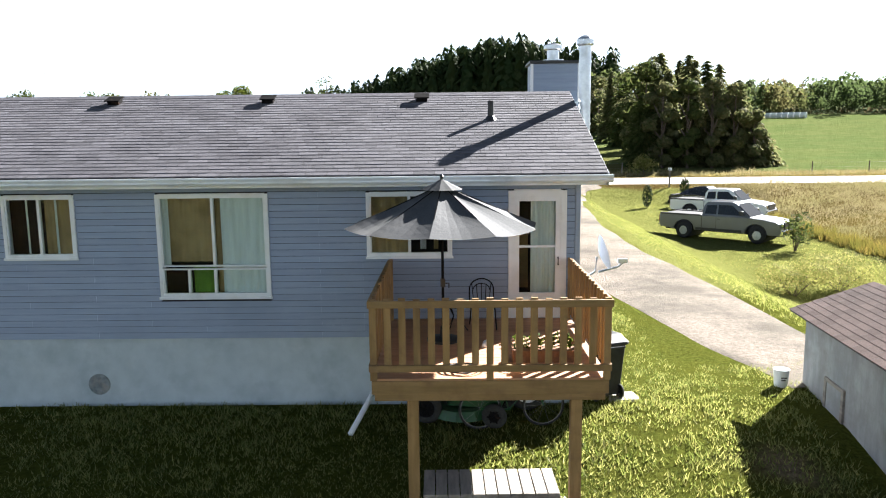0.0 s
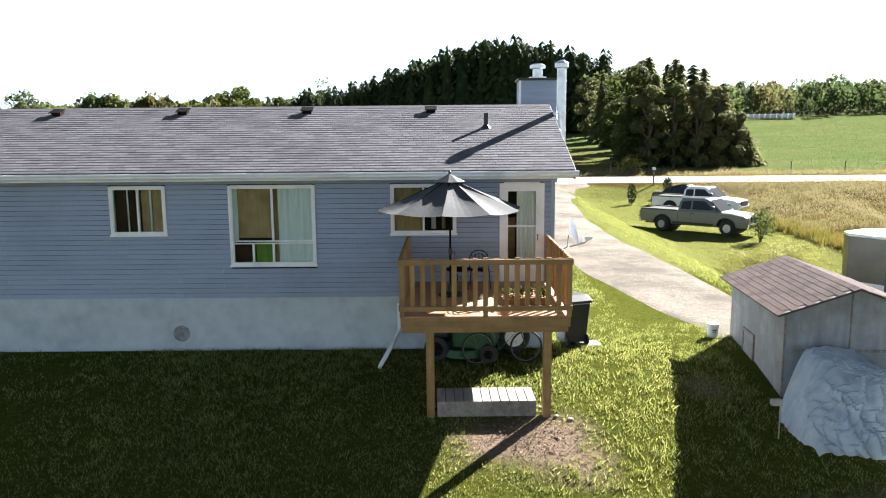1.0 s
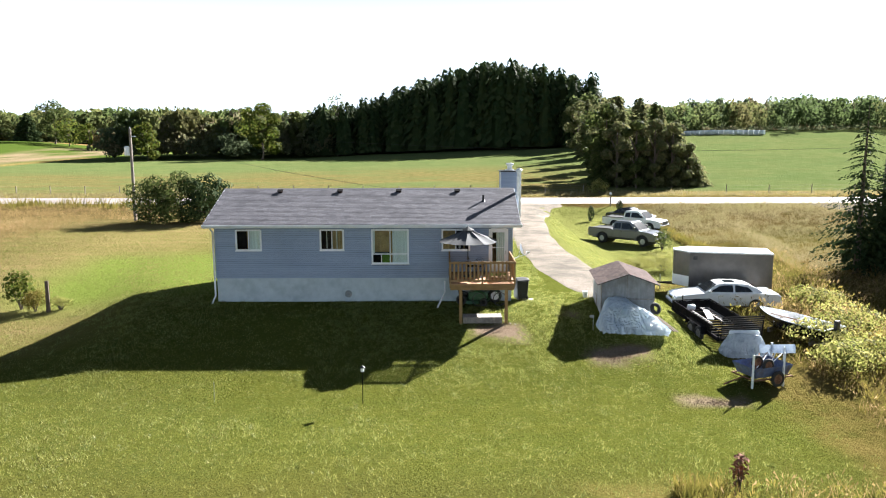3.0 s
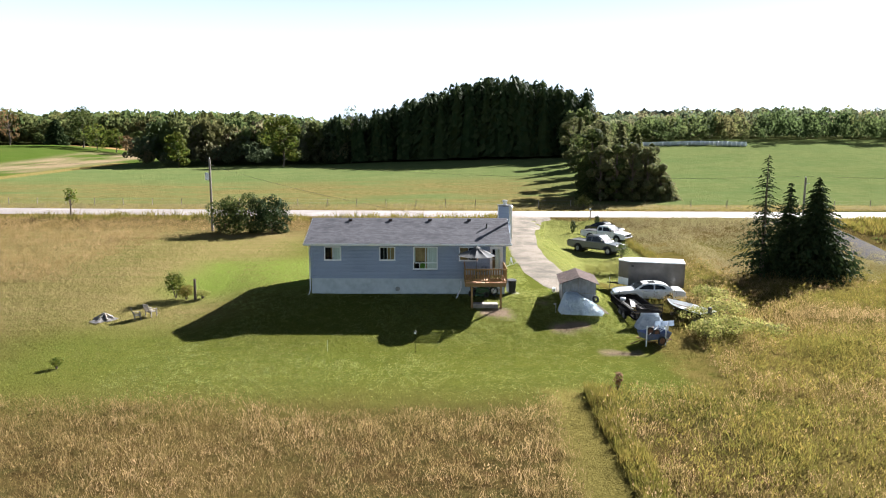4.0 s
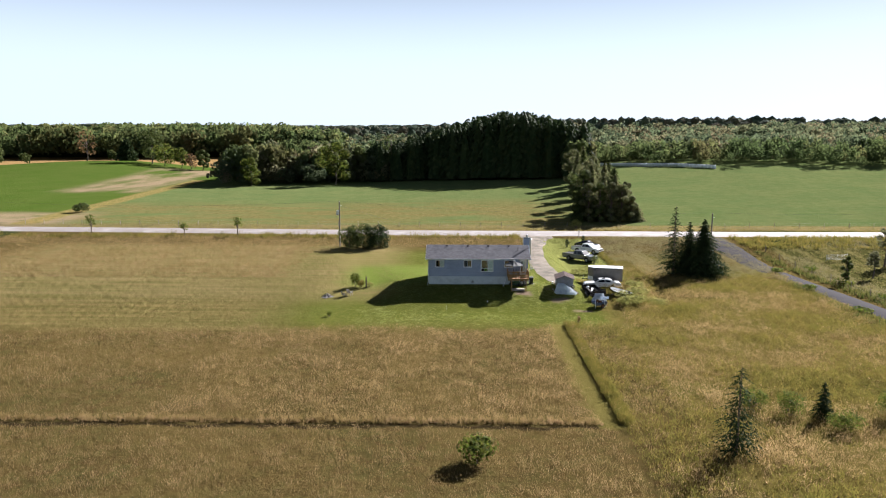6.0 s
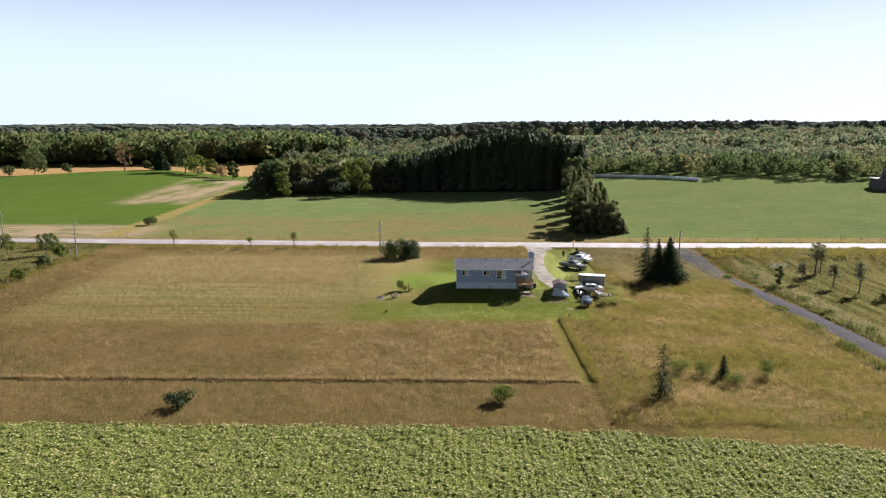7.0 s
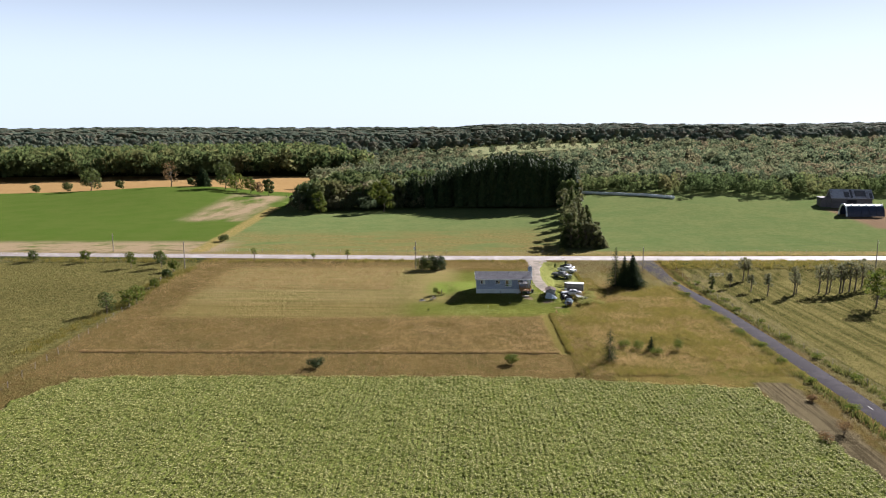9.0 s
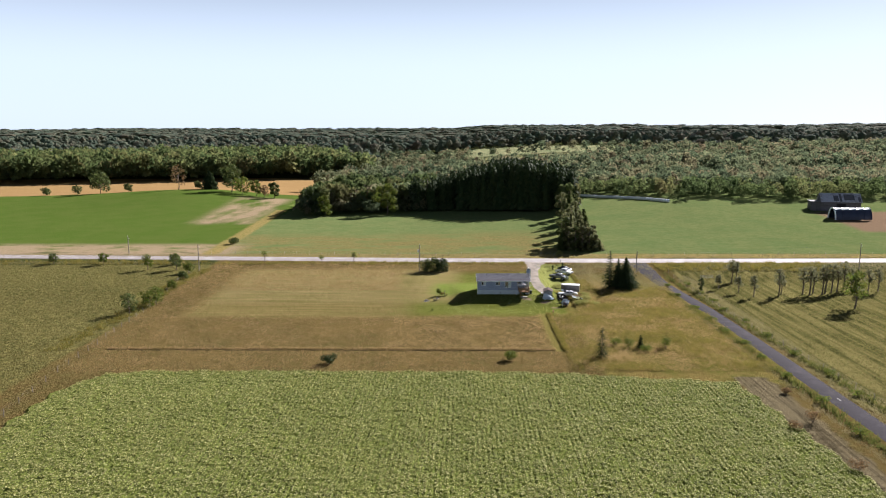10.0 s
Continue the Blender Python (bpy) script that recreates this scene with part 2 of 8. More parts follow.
M_RIM = surface("dull_steel_rim", (0.16, 0.155, 0.15), (0.24, 0.235, 0.23), 10, 0.7, stain=(0.10, 0.07, 0.05), stain_scale=5.0)
M_BLUETUB = surface("faded_blue_paint", (0.07, 0.10, 0.20), (0.12, 0.16, 0.27), 6, 0.6, stain=(0.10, 0.07, 0.06), stain_scale=2.5)
M_TANCURTAIN = surface("tan_blind", (0.27, 0.175, 0.075), (0.37, 0.25, 0.115), 3, 0.9, stain=(0.42, 0.28, 0.13), stain_scale=2.5, relief=0.1)
M_WHITECURTAIN = surface("white_curtain", (0.62, 0.64, 0.60), (0.75, 0.76, 0.72), 2, 0.9, stretch=(6, 1, 0.3), relief=0.2)
M_GREENCLOTH = surface("green_cloth", (0.10, 0.20, 0.02), (0.14, 0.26, 0.03), 4, 0.9)
M_GLASS = glass("window_glass")
M_CARGLASS = surface("car_glass", (0.010, 0.012, 0.014), (0.014, 0.016, 0.018), 2, 0.06, relief=0)
M_CHIPS = surface("earthy_wood_chips", (0.13, 0.095, 0.07), (0.27, 0.21, 0.165), 9, 0.95, spec=0.05)
M_CONCRETE = surface("old_concrete", (0.33, 0.32, 0.30), (0.43, 0.42, 0.39), 8, 0.9, stain=(0.24, 0.23, 0.21), stain_scale=2.0, relief=0.4)
M_SHEDWALL = surface("grey_shed_board", (0.22, 0.23, 0.24), (0.33, 0.34, 0.35), 5, 0.8, stain=(0.19, 0.185, 0.18), stain_scale=2.2, relief=0.35, dist=0.004, stretch=(1, 1, 0.25), stain_lo=0.42)


def lets_light(m, share):
    """Lets a share of the light pass through a thin sheet."""
    nt = m.node_tree
    b = nt.nodes["Principled BSDF"]
    tr = nt.nodes.new("ShaderNodeBsdfTranslucent")
    nt.links.new(b.inputs["Base Color"].links[0].from_socket, tr.inputs["Color"])
    mx = nt.nodes.new("ShaderNodeMixShader")
    mx.inputs[0].default_value = share
    nt.links.new(b.outputs[0], mx.inputs[1])
    nt.links.new(tr.outputs[0], mx.inputs[2])
    nt.links.new(mx.outputs[0], nt.nodes["Material Output"].inputs[0])
    return m


M_TARP = lets_light(surface("blue_grey_tarp", (0.56, 0.64, 0.74), (0.68, 0.75, 0.82), 5, 0.4, stain=(0.45, 0.55, 0.70), stain_scale=1.8, relief=0.6, dist=0.04), 0.66)
M_TARP2 = lets_light(surface("silver_tarp", (0.48, 0.54, 0.63), (0.60, 0.66, 0.72), 5, 0.35, stain=(0.15, 0.21, 0.33), stain_scale=2.4, relief=0.9, dist=0.06), 0.45)


def car_paint(name, c, metal=0.0, rough=0.25):
    m = surface(name, tuple(x * 0.94 for x in c), c, 3, rough, metal, relief=0)
    m.node_tree.nodes["Principled BSDF"].inputs["Coat Weight"].default_value = 0.6
    m.node_tree.nodes["Principled BSDF"].inputs["Coat Roughness"].default_value = 0.06
    return m


M_WHITEPAINT = car_paint("white_car_paint", (0.72, 0.73, 0.74))
M_GREYPAINT = car_paint("grey_car_paint", (0.10, 0.106, 0.12), 0.0, 0.3)
M_DARKPAINT = car_paint("dark_car_paint", (0.02, 0.022, 0.028), 0.3)
M_TRAILER = surface("trailer_skin", (0.10, 0.095, 0.092), (0.13, 0.122, 0.118), 2, 0.28, 0.35, stain=(0.16, 0.14, 0.12), stain_scale=0.8, relief=0.08)
M_BARK = surface("bark", (0.075, 0.055, 0.04), (0.13, 0.10, 0.075), 14, 0.95, relief=0.8, dist=0.03, stretch=(1, 1, 0.2))
M_POLE = surface("pole_wood", (0.16, 0.135, 0.115), (0.26, 0.225, 0.195), 8, 0.9, stain=(0.11, 0.09, 0.08), stain_scale=1.0, relief=0.5, stretch=(1, 1, 0.1))
M_GREENPAINT = surface("green_machine_paint", (0.012, 0.06, 0.018), (0.02, 0.085, 0.028), 8, 0.4, stain=(0.03, 0.04, 0.02), stain_scale=3.0)
M_RUST = surface("rusty_steel", (0.16, 0.075, 0.04), (0.25, 0.13, 0.07), 14, 0.85, 0.3, stain=(0.09, 0.05, 0.04), stain_scale=4.0)
M_LEAF = leafy("broad_leaves", (0.055, 0.085, 0.015), (0.09, 0.115, 0.02), (0.125, 0.125, 0.026), glow=0.6)
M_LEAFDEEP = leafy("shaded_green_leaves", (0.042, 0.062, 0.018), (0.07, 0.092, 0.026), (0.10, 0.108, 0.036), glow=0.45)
M_DEADLEAF = leafy("half_dead_leaves", (0.09, 0.06, 0.03), (0.16, 0.11, 0.05), (0.22, 0.13, 0.06), glow=0.4)
M_LEAFDARK = leafy("conifer_needles", (0.019, 0.034, 0.014), (0.033, 0.051, 0.019), (0.045, 0.058, 0.022), glow=0.2, spec=0.03)
M_LEAFYEL = leafy("yellow_green_weeds", (0.115, 0.11, 0.024), (0.185, 0.148, 0.034), (0.27, 0.195, 0.055), scale=0.3, glow=0.5, fine=0.9)
M_LAWNBLADE = leafy("lawn_blades", (0.076, 0.108, 0.02), (0.195, 0.218, 0.05), (0.36, 0.345, 0.115), scale=0.9, glow=0.62, spec=0.5)
M_DRYBLADE = leafy("dry_grass_blades", (0.18, 0.134, 0.048), (0.44, 0.30, 0.17), (0.37, 0.255, 0.122), scale=0.2, glow=0.5, fine=1.3)
M_MEADOW = leafy("meadow_blades", (0.155, 0.145, 0.062), (0.24, 0.195, 0.115), (0.20, 0.175, 0.08), scale=0.15, glow=0.5)
M_MOWNBLADE = leafy("mown_blades", (0.125, 0.14, 0.033), (0.235, 0.21, 0.08), (0.18, 0.185, 0.052), scale=0.07, glow=0.55)
M_CEDAR = leafy("cedar_sprays", (0.08, 0.10, 0.04), (0.14, 0.15, 0.062), (0.19, 0.175, 0.085), glow=0.6)
M_PALELEAF = leafy("thin_pale_leaves", (0.075, 0.085, 0.035), (0.14, 0.14, 0.07), (0.20, 0.185, 0.11), scale=0.4, glow=0.5)
M_VERGE = leafy("ditch_weeds", (0.045, 0.06, 0.014), (0.085, 0.098, 0.024), (0.15, 0.13, 0.04), scale=0.4, glow=0.5)
M_WEEDLIGHT = leafy("pale_leafy_weeds", (0.13, 0.15, 0.034), (0.20, 0.20, 0.055), (0.30, 0.27, 0.10), scale=1.2, glow=0.6)
# palest soy tint stands in for sunlit glints on the leaves
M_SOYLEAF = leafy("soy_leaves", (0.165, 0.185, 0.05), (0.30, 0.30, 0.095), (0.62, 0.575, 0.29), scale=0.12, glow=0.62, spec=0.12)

# ---- the land ----
def land_material():
    """Lawn, hay, stubble, fields and bare soil by stretches of the plan, with ragged borders."""
    m, nt, b = basic("land")
    v = coords(nt)
    warp = nt.nodes.new("ShaderNodeTexNoise")
    warp.inputs["Scale"].default_value, warp.inputs["Detail"].default_value = 0.35, 4
    nt.links.new(v, warp.inputs["Vector"])
    sub = nt.nodes.new("ShaderNodeVectorMath")
    sub.operation = "SUBTRACT"
    nt.links.new(warp.outputs["Color"], sub.inputs[0])
    sub.inputs[1].default_value = (0.5, 0.5, 0.5)
    sc = nt.nodes.new("ShaderNodeVectorMath")
    sc.operation = "MULTIPLY_ADD"
    nt.links.new(sub.outputs[0], sc.inputs[0])
    sc.inputs[1].default_value = (3.0, 3.0, 0)
    nt.links.new(v, sc.inputs[2])
    xyz = nt.nodes.new("ShaderNodeSeparateXYZ")
    nt.links.new(sc.outputs[0], xyz.inputs[0])
    X, Y = xyz.outputs[0], xyz.outputs[1]

    def ramp(val, a, c):
        r = nt.nodes.new("ShaderNodeMapRange")
        r.interpolation_type = "SMOOTHSTEP"
        r.inputs["From Min"].default_value, r.inputs["From Max"].default_value = a, c
        nt.links.new(val, r.inputs["Value"])
        return r.outputs[0]

    def zone(x0, x1, y0, y1, soft=1.0, skew=0.0):
        xv = math_node(nt, "SUBTRACT", X, math_node(nt, "MULTIPLY", Y, skew)) if skew else X
        out = None
        for val, edge, sign in ((xv, x0, 1), (xv, x1, -1), (Y, y0, 1), (Y, y1, -1)):
            if edge is None:
                continue
            r = ramp(val, edge - soft, edge + soft) if sign > 0 else ramp(val, edge + soft, edge - soft)
            out = r if out is None else math_node(nt, "MULTIPLY", out, r)
        return out

    fine = noise_fac(nt, v, 14.0, 7, 0.75, 0.34, 0.66)
    mid = noise_fac(nt, v, 0.9, 5, 0.65, 0.35, 0.65)
    big = noise_fac(nt, v, 0.08, 5, 0.6, 0.38, 0.62)
    streak = noise_fac(nt, coords(nt, (0.05, 0.9, 1)), 1.0, 4, 0.6, 0.35, 0.65)

    lawn = mix(nt, fine, (0.026, 0.035, 0.007), (0.125, 0.138, 0.028))
    lawn = mix(nt, math_node(nt, "MULTIPLY", streak, 0.25), lawn, (0.11, 0.10, 0.022))
    lawn = mix(nt, math_node(nt, "MULTIPLY", mid, 0.55), lawn, (0.085, 0.09, 0.016))
    lawn = mix(nt, math_node(nt, "MULTIPLY", noise_fac(nt, v, 4.5, 6, 0.7, 0.48, 0.68), 0.65), lawn, (0.055, 0.07, 0.013))
    dry = mix(nt, fine, (0.035, 0.024, 0.009), (0.13, 0.086, 0.034))
    dry = mix(nt, mid, dry, (0.08, 0.07, 0.023))
    dry = mix(nt, math_node(nt, "MULTIPLY", big, 0.6), dry, (0.12, 0.085, 0.03))
    mown = mix(nt, fine, (0.075, 0.066, 0.02), (0.15, 0.12, 0.045))
    mown = mix(nt, math_node(nt, "MULTIPLY", streak, 0.8), mown, (0.17, 0.125, 0.05))
    weeds = mix(nt, mid, (0.075, 0.078, 0.016), (0.13, 0.105, 0.032))
    weeds = mix(nt, math_node(nt, "MULTIPLY", big, 0.7), weeds, (0.16, 0.11, 0.04))
    pasture = mix(nt, mid, (0.04, 0.042, 0.012), (0.15, 0.132, 0.046))
    pasture = mix(nt, math_node(nt, "MULTIPLY", streak, 0.5), pasture, (0.095, 0.078, 0.027))
    swath = noise_fac(nt, coords(nt, (0.55, 0.025, 1)), 1.0, 3, 0.55, 0.42, 0.58)
    cut = mix(nt, swath, (0.055, 0.055, 0.017), (0.155, 0.132, 0.05))
    cut = mix(nt, math_node(nt, "MULTIPLY", mid, 0.4), cut, (0.09, 0.082, 0.026))
    field = mix(nt, fine, (0.06, 0.09, 0.03), (0.095, 0.125, 0.048))
    field = mix(nt, math_node(nt, "MULTIPLY", big, 0.5), field, (0.13, 0.135, 0.055))
    field = mix(nt, math_node(nt, "MULTIPLY", streak, 0.4), field, (0.125, 0.13, 0.052))
    field = mix(nt, math_node(nt, "MULTIPLY", noise_fac(nt, v, 0.45, 7, 0.75, 0.4, 0.62), 0.55), field, (0.065, 0.09, 0.026))
    field2 = mix(nt, fine, (0.04, 0.066, 0.011), (0.058, 0.088, 0.016))
    field2 = mix(nt, math_node(nt, "MULTIPLY", big, 0.4), field2, (0.075, 0.09, 0.022))
    oats = mix(nt, streak, (0.185, 0.115, 0.046), (0.235, 0.152, 0.068))
    soil = mix(nt, fine, (0.15, 0.11, 0.066), (0.24, 0.185, 0.115))
    woods = mix(nt, mid, (0.03, 0.04, 0.012), (0.05, 0.05, 0.02))
    verge = mix(nt, fine, (0.17, 0.12, 0.046), (0.25, 0.18, 0.08))
    verge = mix(nt, mid, verge, (0.11, 0.105, 0.028))

    col = woods
    col = mix(nt, zone(-104.5, 51, -400, 66), col, dry)
    col = mix(nt, zone(-92, -31, -20, 6, 2.5), col, mown)
    col = mix(nt, zone(-33, 40, -18, 30, 5.0), col, lawn)
    col = mix(nt, zone(9, 46, -70, 30, 0.8), col, weeds)
    side = mix(nt, fine, (0.10, 0.09, 0.028), (0.19, 0.155, 0.06))
    side = mix(nt, math_node(nt, "MULTIPLY", streak, 0.7), side, (0.21, 0.155, 0.075))
    col = mix(nt, zone(-90, -20, -4, 36, 4.0), col, side)
    col = mix(nt, zone(-27, -12, 2, 15, 3.0), col, mix(nt, fine, (0.07, 0.11, 0.016), (0.17, 0.20, 0.045)))
    col = mix(nt, zone(15, 46, -62, 30, 3.0), col, weeds)
    col = mix(nt, zone(9, 17, -14, 8, 1.5), col, weeds)
    # lawn beside the drive, brightened in colour to carry its backlit glow
    col = mix(nt, zone(5.0, 16.3, 9, 46, 0.8), col, mix(nt, fine, (0.11, 0.122, 0.032), (0.21, 0.212, 0.07)))
    col = mix(nt, zone(None, -104, -400, 44, 1.0), col, pasture)
    col = mix(nt, zone(50.5, None, -400, 38, 1.0), col, cut)
    col = mix(nt, zone(0.7, 3.2, -49, -16, 0.5), col, mix(nt, fine, (0.08, 0.072, 0.018), (0.19, 0.155, 0.05)))
    # dark line painted as the shadow the tall grass casts on the strip
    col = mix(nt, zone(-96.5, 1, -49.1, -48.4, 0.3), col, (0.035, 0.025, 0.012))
    col = mix(nt, zone(-2000, 2000, 57, 66, 1.5), col, verge)
    col = mix(nt, zone(-118, 420, 66, 250, 1.5), col, field)
    rank = math_node(nt, "MULTIPLY", zone(-118, 24, 62, 112, 14.0), noise_fac(nt, coords(nt, (0.35, 1, 1)), 0.11, 6, 0.7, 0.36, 0.56))
    col = mix(nt, rank, col, mix(nt, mid, (0.085, 0.08, 0.026), (0.16, 0.125, 0.052)))
    col = mix(nt, zone(-700, -114, 70, 330, 2.0), col, field2)
    col = mix(nt, math_node(nt, "MULTIPLY", zone(-230, -105, 58, 88, 6.0), noise_fac(nt, coords(nt, (0.5, 1, 1)), 0.12, 5, 0.7, 0.34, 0.5)), col, soil)
    col = mix(nt, math_node(nt, 'MULTIPLY', zone(-142, -112, 150, 270, 6.0, -0.06), noise_fac(nt, coords(nt, (1, 0.3, 1)), 0.05, 4, 0.6, 0.36, 0.52)), col, soil)
    col = mix(nt, zone(-112, -106, 64, 210, 1.2, -0.05), col, verge)
    col = mix(nt, zone(-520, -116, 297, 480, 2.0), col, oats)
    col = mix(nt, zone(150, 260, 105, 152, 3.0), col, mix(nt, fine, (0.115, 0.078, 0.05), (0.165, 0.115, 0.072)))
    col = mix(nt, zone(33, 39.5, -140, -65.5, 0.6), col, mix(nt, noise_fac(nt, coords(nt, (1.6, 0.08, 1)), 1.0, 3, 0.6, 0.4, 0.6), (0.065, 0.052, 0.03), (0.13, 0.106, 0.062)))
    col = mix(nt, zone(-92, 38, -400, -114, 1.0), col, mix(nt, mid, (0.07, 0.09, 0.012), (0.16, 0.17, 0.03)))
    col = mix(nt, zone(-8, 170, 630, 730, 6.0), col, (0.17, 0.17, 0.075))
    col = mix(nt, zone(-150, -70, 560, 640, 6.0), col, (0.14, 0.16, 0.06))
    col = mix(nt, zone(-144, -126, 232, 582, 2.0, 0.10), col, mix(nt, mid, (0.09, 0.12, 0.03), (0.14, 0.16, 0.05)))
    for x0, x1, y0, y1 in ((-125, 230, 738, 940), (700, 1100, 800, 1160)):
        col = mix(nt, zone(x0, x1, y0, y1, 8.0), col, mix(nt, big, (0.13, 0.15, 0.075), (0.20, 0.19, 0.10)))
    # bare and worn places in the yard
    for x, y, rx, ry in ((-1.0, -3.6, 0.9, 0.7), (3.5, -6.1, 0.75, 0.5), (4.5, -5.5, 0.7, 0.45), (6.55, -9.7, 1.0, 0.3), (2.6, -1.9, 0.4, 0.3)):
        z = zone(x - rx, x + rx, y - ry, y + ry, 0.5)
        col = mix(nt, math_node(nt, "MULTIPLY", z, 0.9), col, mix(nt, fine, (0.15, 0.105, 0.078), (0.34, 0.25, 0.19)))
    nt.links.new(col, b.inputs["Base Color"])
    b.inputs["Roughness"].default_value = 0.95
    b.inputs["Specular IOR Level"].default_value = 0.0
    yard = zone(-30, 9, -18, 30, 4.0)
    rough = math_node(nt, "MULTIPLY", math_node(nt, "SUBTRACT", math_node(nt, "SUBTRACT", 1.0, yard), zone(-2000, 2000, 60, 700, 3.0)), noise_fac(nt, v, 0.8, 8, 0.75, 0.15, 0.85))
    tall = math_node(nt, "ADD", math_node(nt, "MULTIPLY", noise_fac(nt, v, 9.0, 8, 0.8, 0.15, 0.85), 0.09), math_node(nt, "MULTIPLY", rough, 0.65))
    bump(nt, b, tall, 1.0, 1.0)
    return m


def axis_lines(near0, near1, step, far, grow):
    vals = list(np.arange(near0, near1 + step * 0.5, step))
    s, v = step, near1
    while v < far:
        s *= grow
        v += s
        vals.append(v)
    s, v = step, near0
    while v > -far:
        s *= grow
        v -= s
        vals.insert(0, v)
    return np.array(vals)


gx = axis_lines(-112, 60, 1.5, 4500, 1.09)
gy = axis_lines(-130, 70, 1.5, 4600, 1.07)
gxx, gyy = np.meshgrid(gx, gy)
gzz = ground_z(gxx, gyy)
idx = np.arange(gxx.size).reshape(gxx.shape)
quads = np.stack([idx[:-1, :-1], idx[:-1, 1:], idx[1:, 1:], idx[1:, :-1]], -1).reshape(-1, 4)
ground_me = quick_mesh("ground", np.stack([gxx, gyy, gzz], -1).reshape(-1, 3), quads, True)
ground_me.materials.append(land_material())
tagged(new("ground", ground_me), "rolling farmland with lawn, dry grass, pasture and green fields", "ground", kind="structure")


def ribbon(name, pts, widths, material, label, lift=0.05, n=60, sub=4, edge=0.0):
    """A road or drive laid on the land along a line of points."""
    pts = [Vector((*p, 0)) for p in pts]
    lens = [0]
    for a, c in zip(pts, pts[1:]):
        lens.append(lens[-1] + (c - a).length)
    v, f = [], []
    for i in range(n + 1):
        d = lens[-1] * i / n
        k = max(j for j in range(len(lens)) if lens[j] <= d + 1e-6)
        k = min(k, len(pts) - 2)
        t = (d - lens[k]) / (lens[k + 1] - lens[k])
        tt = t * t * (3 - 2 * t) if edge else t
        p = pts[k].lerp(pts[k + 1], t)
        w = lerp(widths[k], widths[k + 1], tt)
        s = (pts[k + 1] - pts[k]).normalized()
        side = Vector((-s.y, s.x, 0))
        wob = edge * noise.noise(Vector((d * 0.35, 3.1, 0)))
        wob2 = edge * noise.noise(Vector((d * 0.35, 9.7, 0)))
        for j in range(sub + 1):
            q = p + side * lerp(w / 2 + wob, -w / 2 - wob2, j / sub)
            crown = lift + 0.04 * (1 - (2 * j / sub - 1) ** 2)
            drop = -0.12 if j in (0, sub) else 0.0
            v.append((q.x, q.y, float(ground_z(q.x, q.y)) + crown + drop))
    for i in range(n):
        for j in range(sub):
            a = i * (sub + 1) + j
            f.append((a, a + 1, a + sub + 2, a + sub + 1))
    me = quick_mesh(name, v, f, True)
    me.materials.append(material)
    return tagged(new(name, me), label, name.split("_")[-1], kind="structure")


M_ROAD = surface("pale_road", (0.155, 0.133, 0.127), (0.20, 0.172, 0.163), 6, 0.85, stain=(0.28, 0.26, 0.25), stain_scale=0.25, relief=0.3)
M_ASPHALT = surface("worn_asphalt", (0.019, 0.0165, 0.02), (0.03, 0.026, 0.03), 10, 0.95, spec=0.05, stain=(0.04, 0.035, 0.039), stain_scale=0.3, relief=0.3)
M_GRAVEL = surface("gravel", (0.165, 0.14, 0.116), (0.27, 0.23, 0.193), 14, 0.95, spec=0.05, stain=(0.12, 0.107, 0.088), stain_scale=0.35, relief=1.0, dist=0.03, stain_lo=0.42, stain_hi=0.62)
ribbon("road", [(-900, 76), (-190, 60.5), (-25, 52.6), (60, 51.6), (150, 52.5), (900, 62)], [8.2] * 6, M_ROAD, "pale grey two-lane country road", 0.10, 160)
ribbon("side_road", [(40.6, 47), (42.9, 28), (44.6, 8), (46.2, -12), (46.9, -38), (47.2, -70), (47.5, -110), (47.7, -200), (47.8, -400)], [8.5, 4.6, 4.0, 4.0, 4.1, 4.2, 4.2, 4.2, 4.2], M_ASPHALT, "narrow dark asphalt side road", 0.10, 120)
ribbon("driveway", [(6.4, 48.5), (5.6, 43), (4.3, 34), (3.6, 24), (3.6, 16), (3.95, 9), (4.4, 4), (4.5, 0.6)], [9.0, 6.0, 4.3, 4.0, 4.1, 4.1, 3.4, 1.6], M_GRAVEL, "pale gravel driveway beside the house", 0.0, 120, 8, 0.16)
# pale centre dash of the side road
dash = Shape().box(47.2, 47.29, -78.6, -77.2, 0, 0.004)
dash.v = [(a, c, float(ground_z(a, c)) + 0.145 + z) for a, c, z in dash.v]
tagged(part("road_dash", dash, M_CONCRETE), "worn white dash painted on the side road", "road marking", kind="structure")

# ---- the house ----
L, D = 14.4, 7.0                     # wall length and depth; back wall on y = 0, right corner on x = 0
Z_F, Z_S, Z_T = 1.15, 1.15, 3.66     # top of the foundation, foot and top of the siding
EAVE_Y, EAVE_Z, RIDGE_Y, RIDGE_Z = -0.42, 3.84, 3.45, 5.27
X0, X1 = -14.82, 0.36                # roof ends
house = thing("house", "single-storey bungalow with blue-grey siding and a grey shingle roof", "house")
OPEN = [  # x0, x1, z0, z1
    (-13.38, -12.14, 2.51, 3.53), (-9.305, -8.15, 2.51, 3.53), (-6.81, -5.02, 1.844, 3.53), (-3.416, -2.06, 2.49, 3.53), (-1.133, -0.22, 1.46, 3.54)]

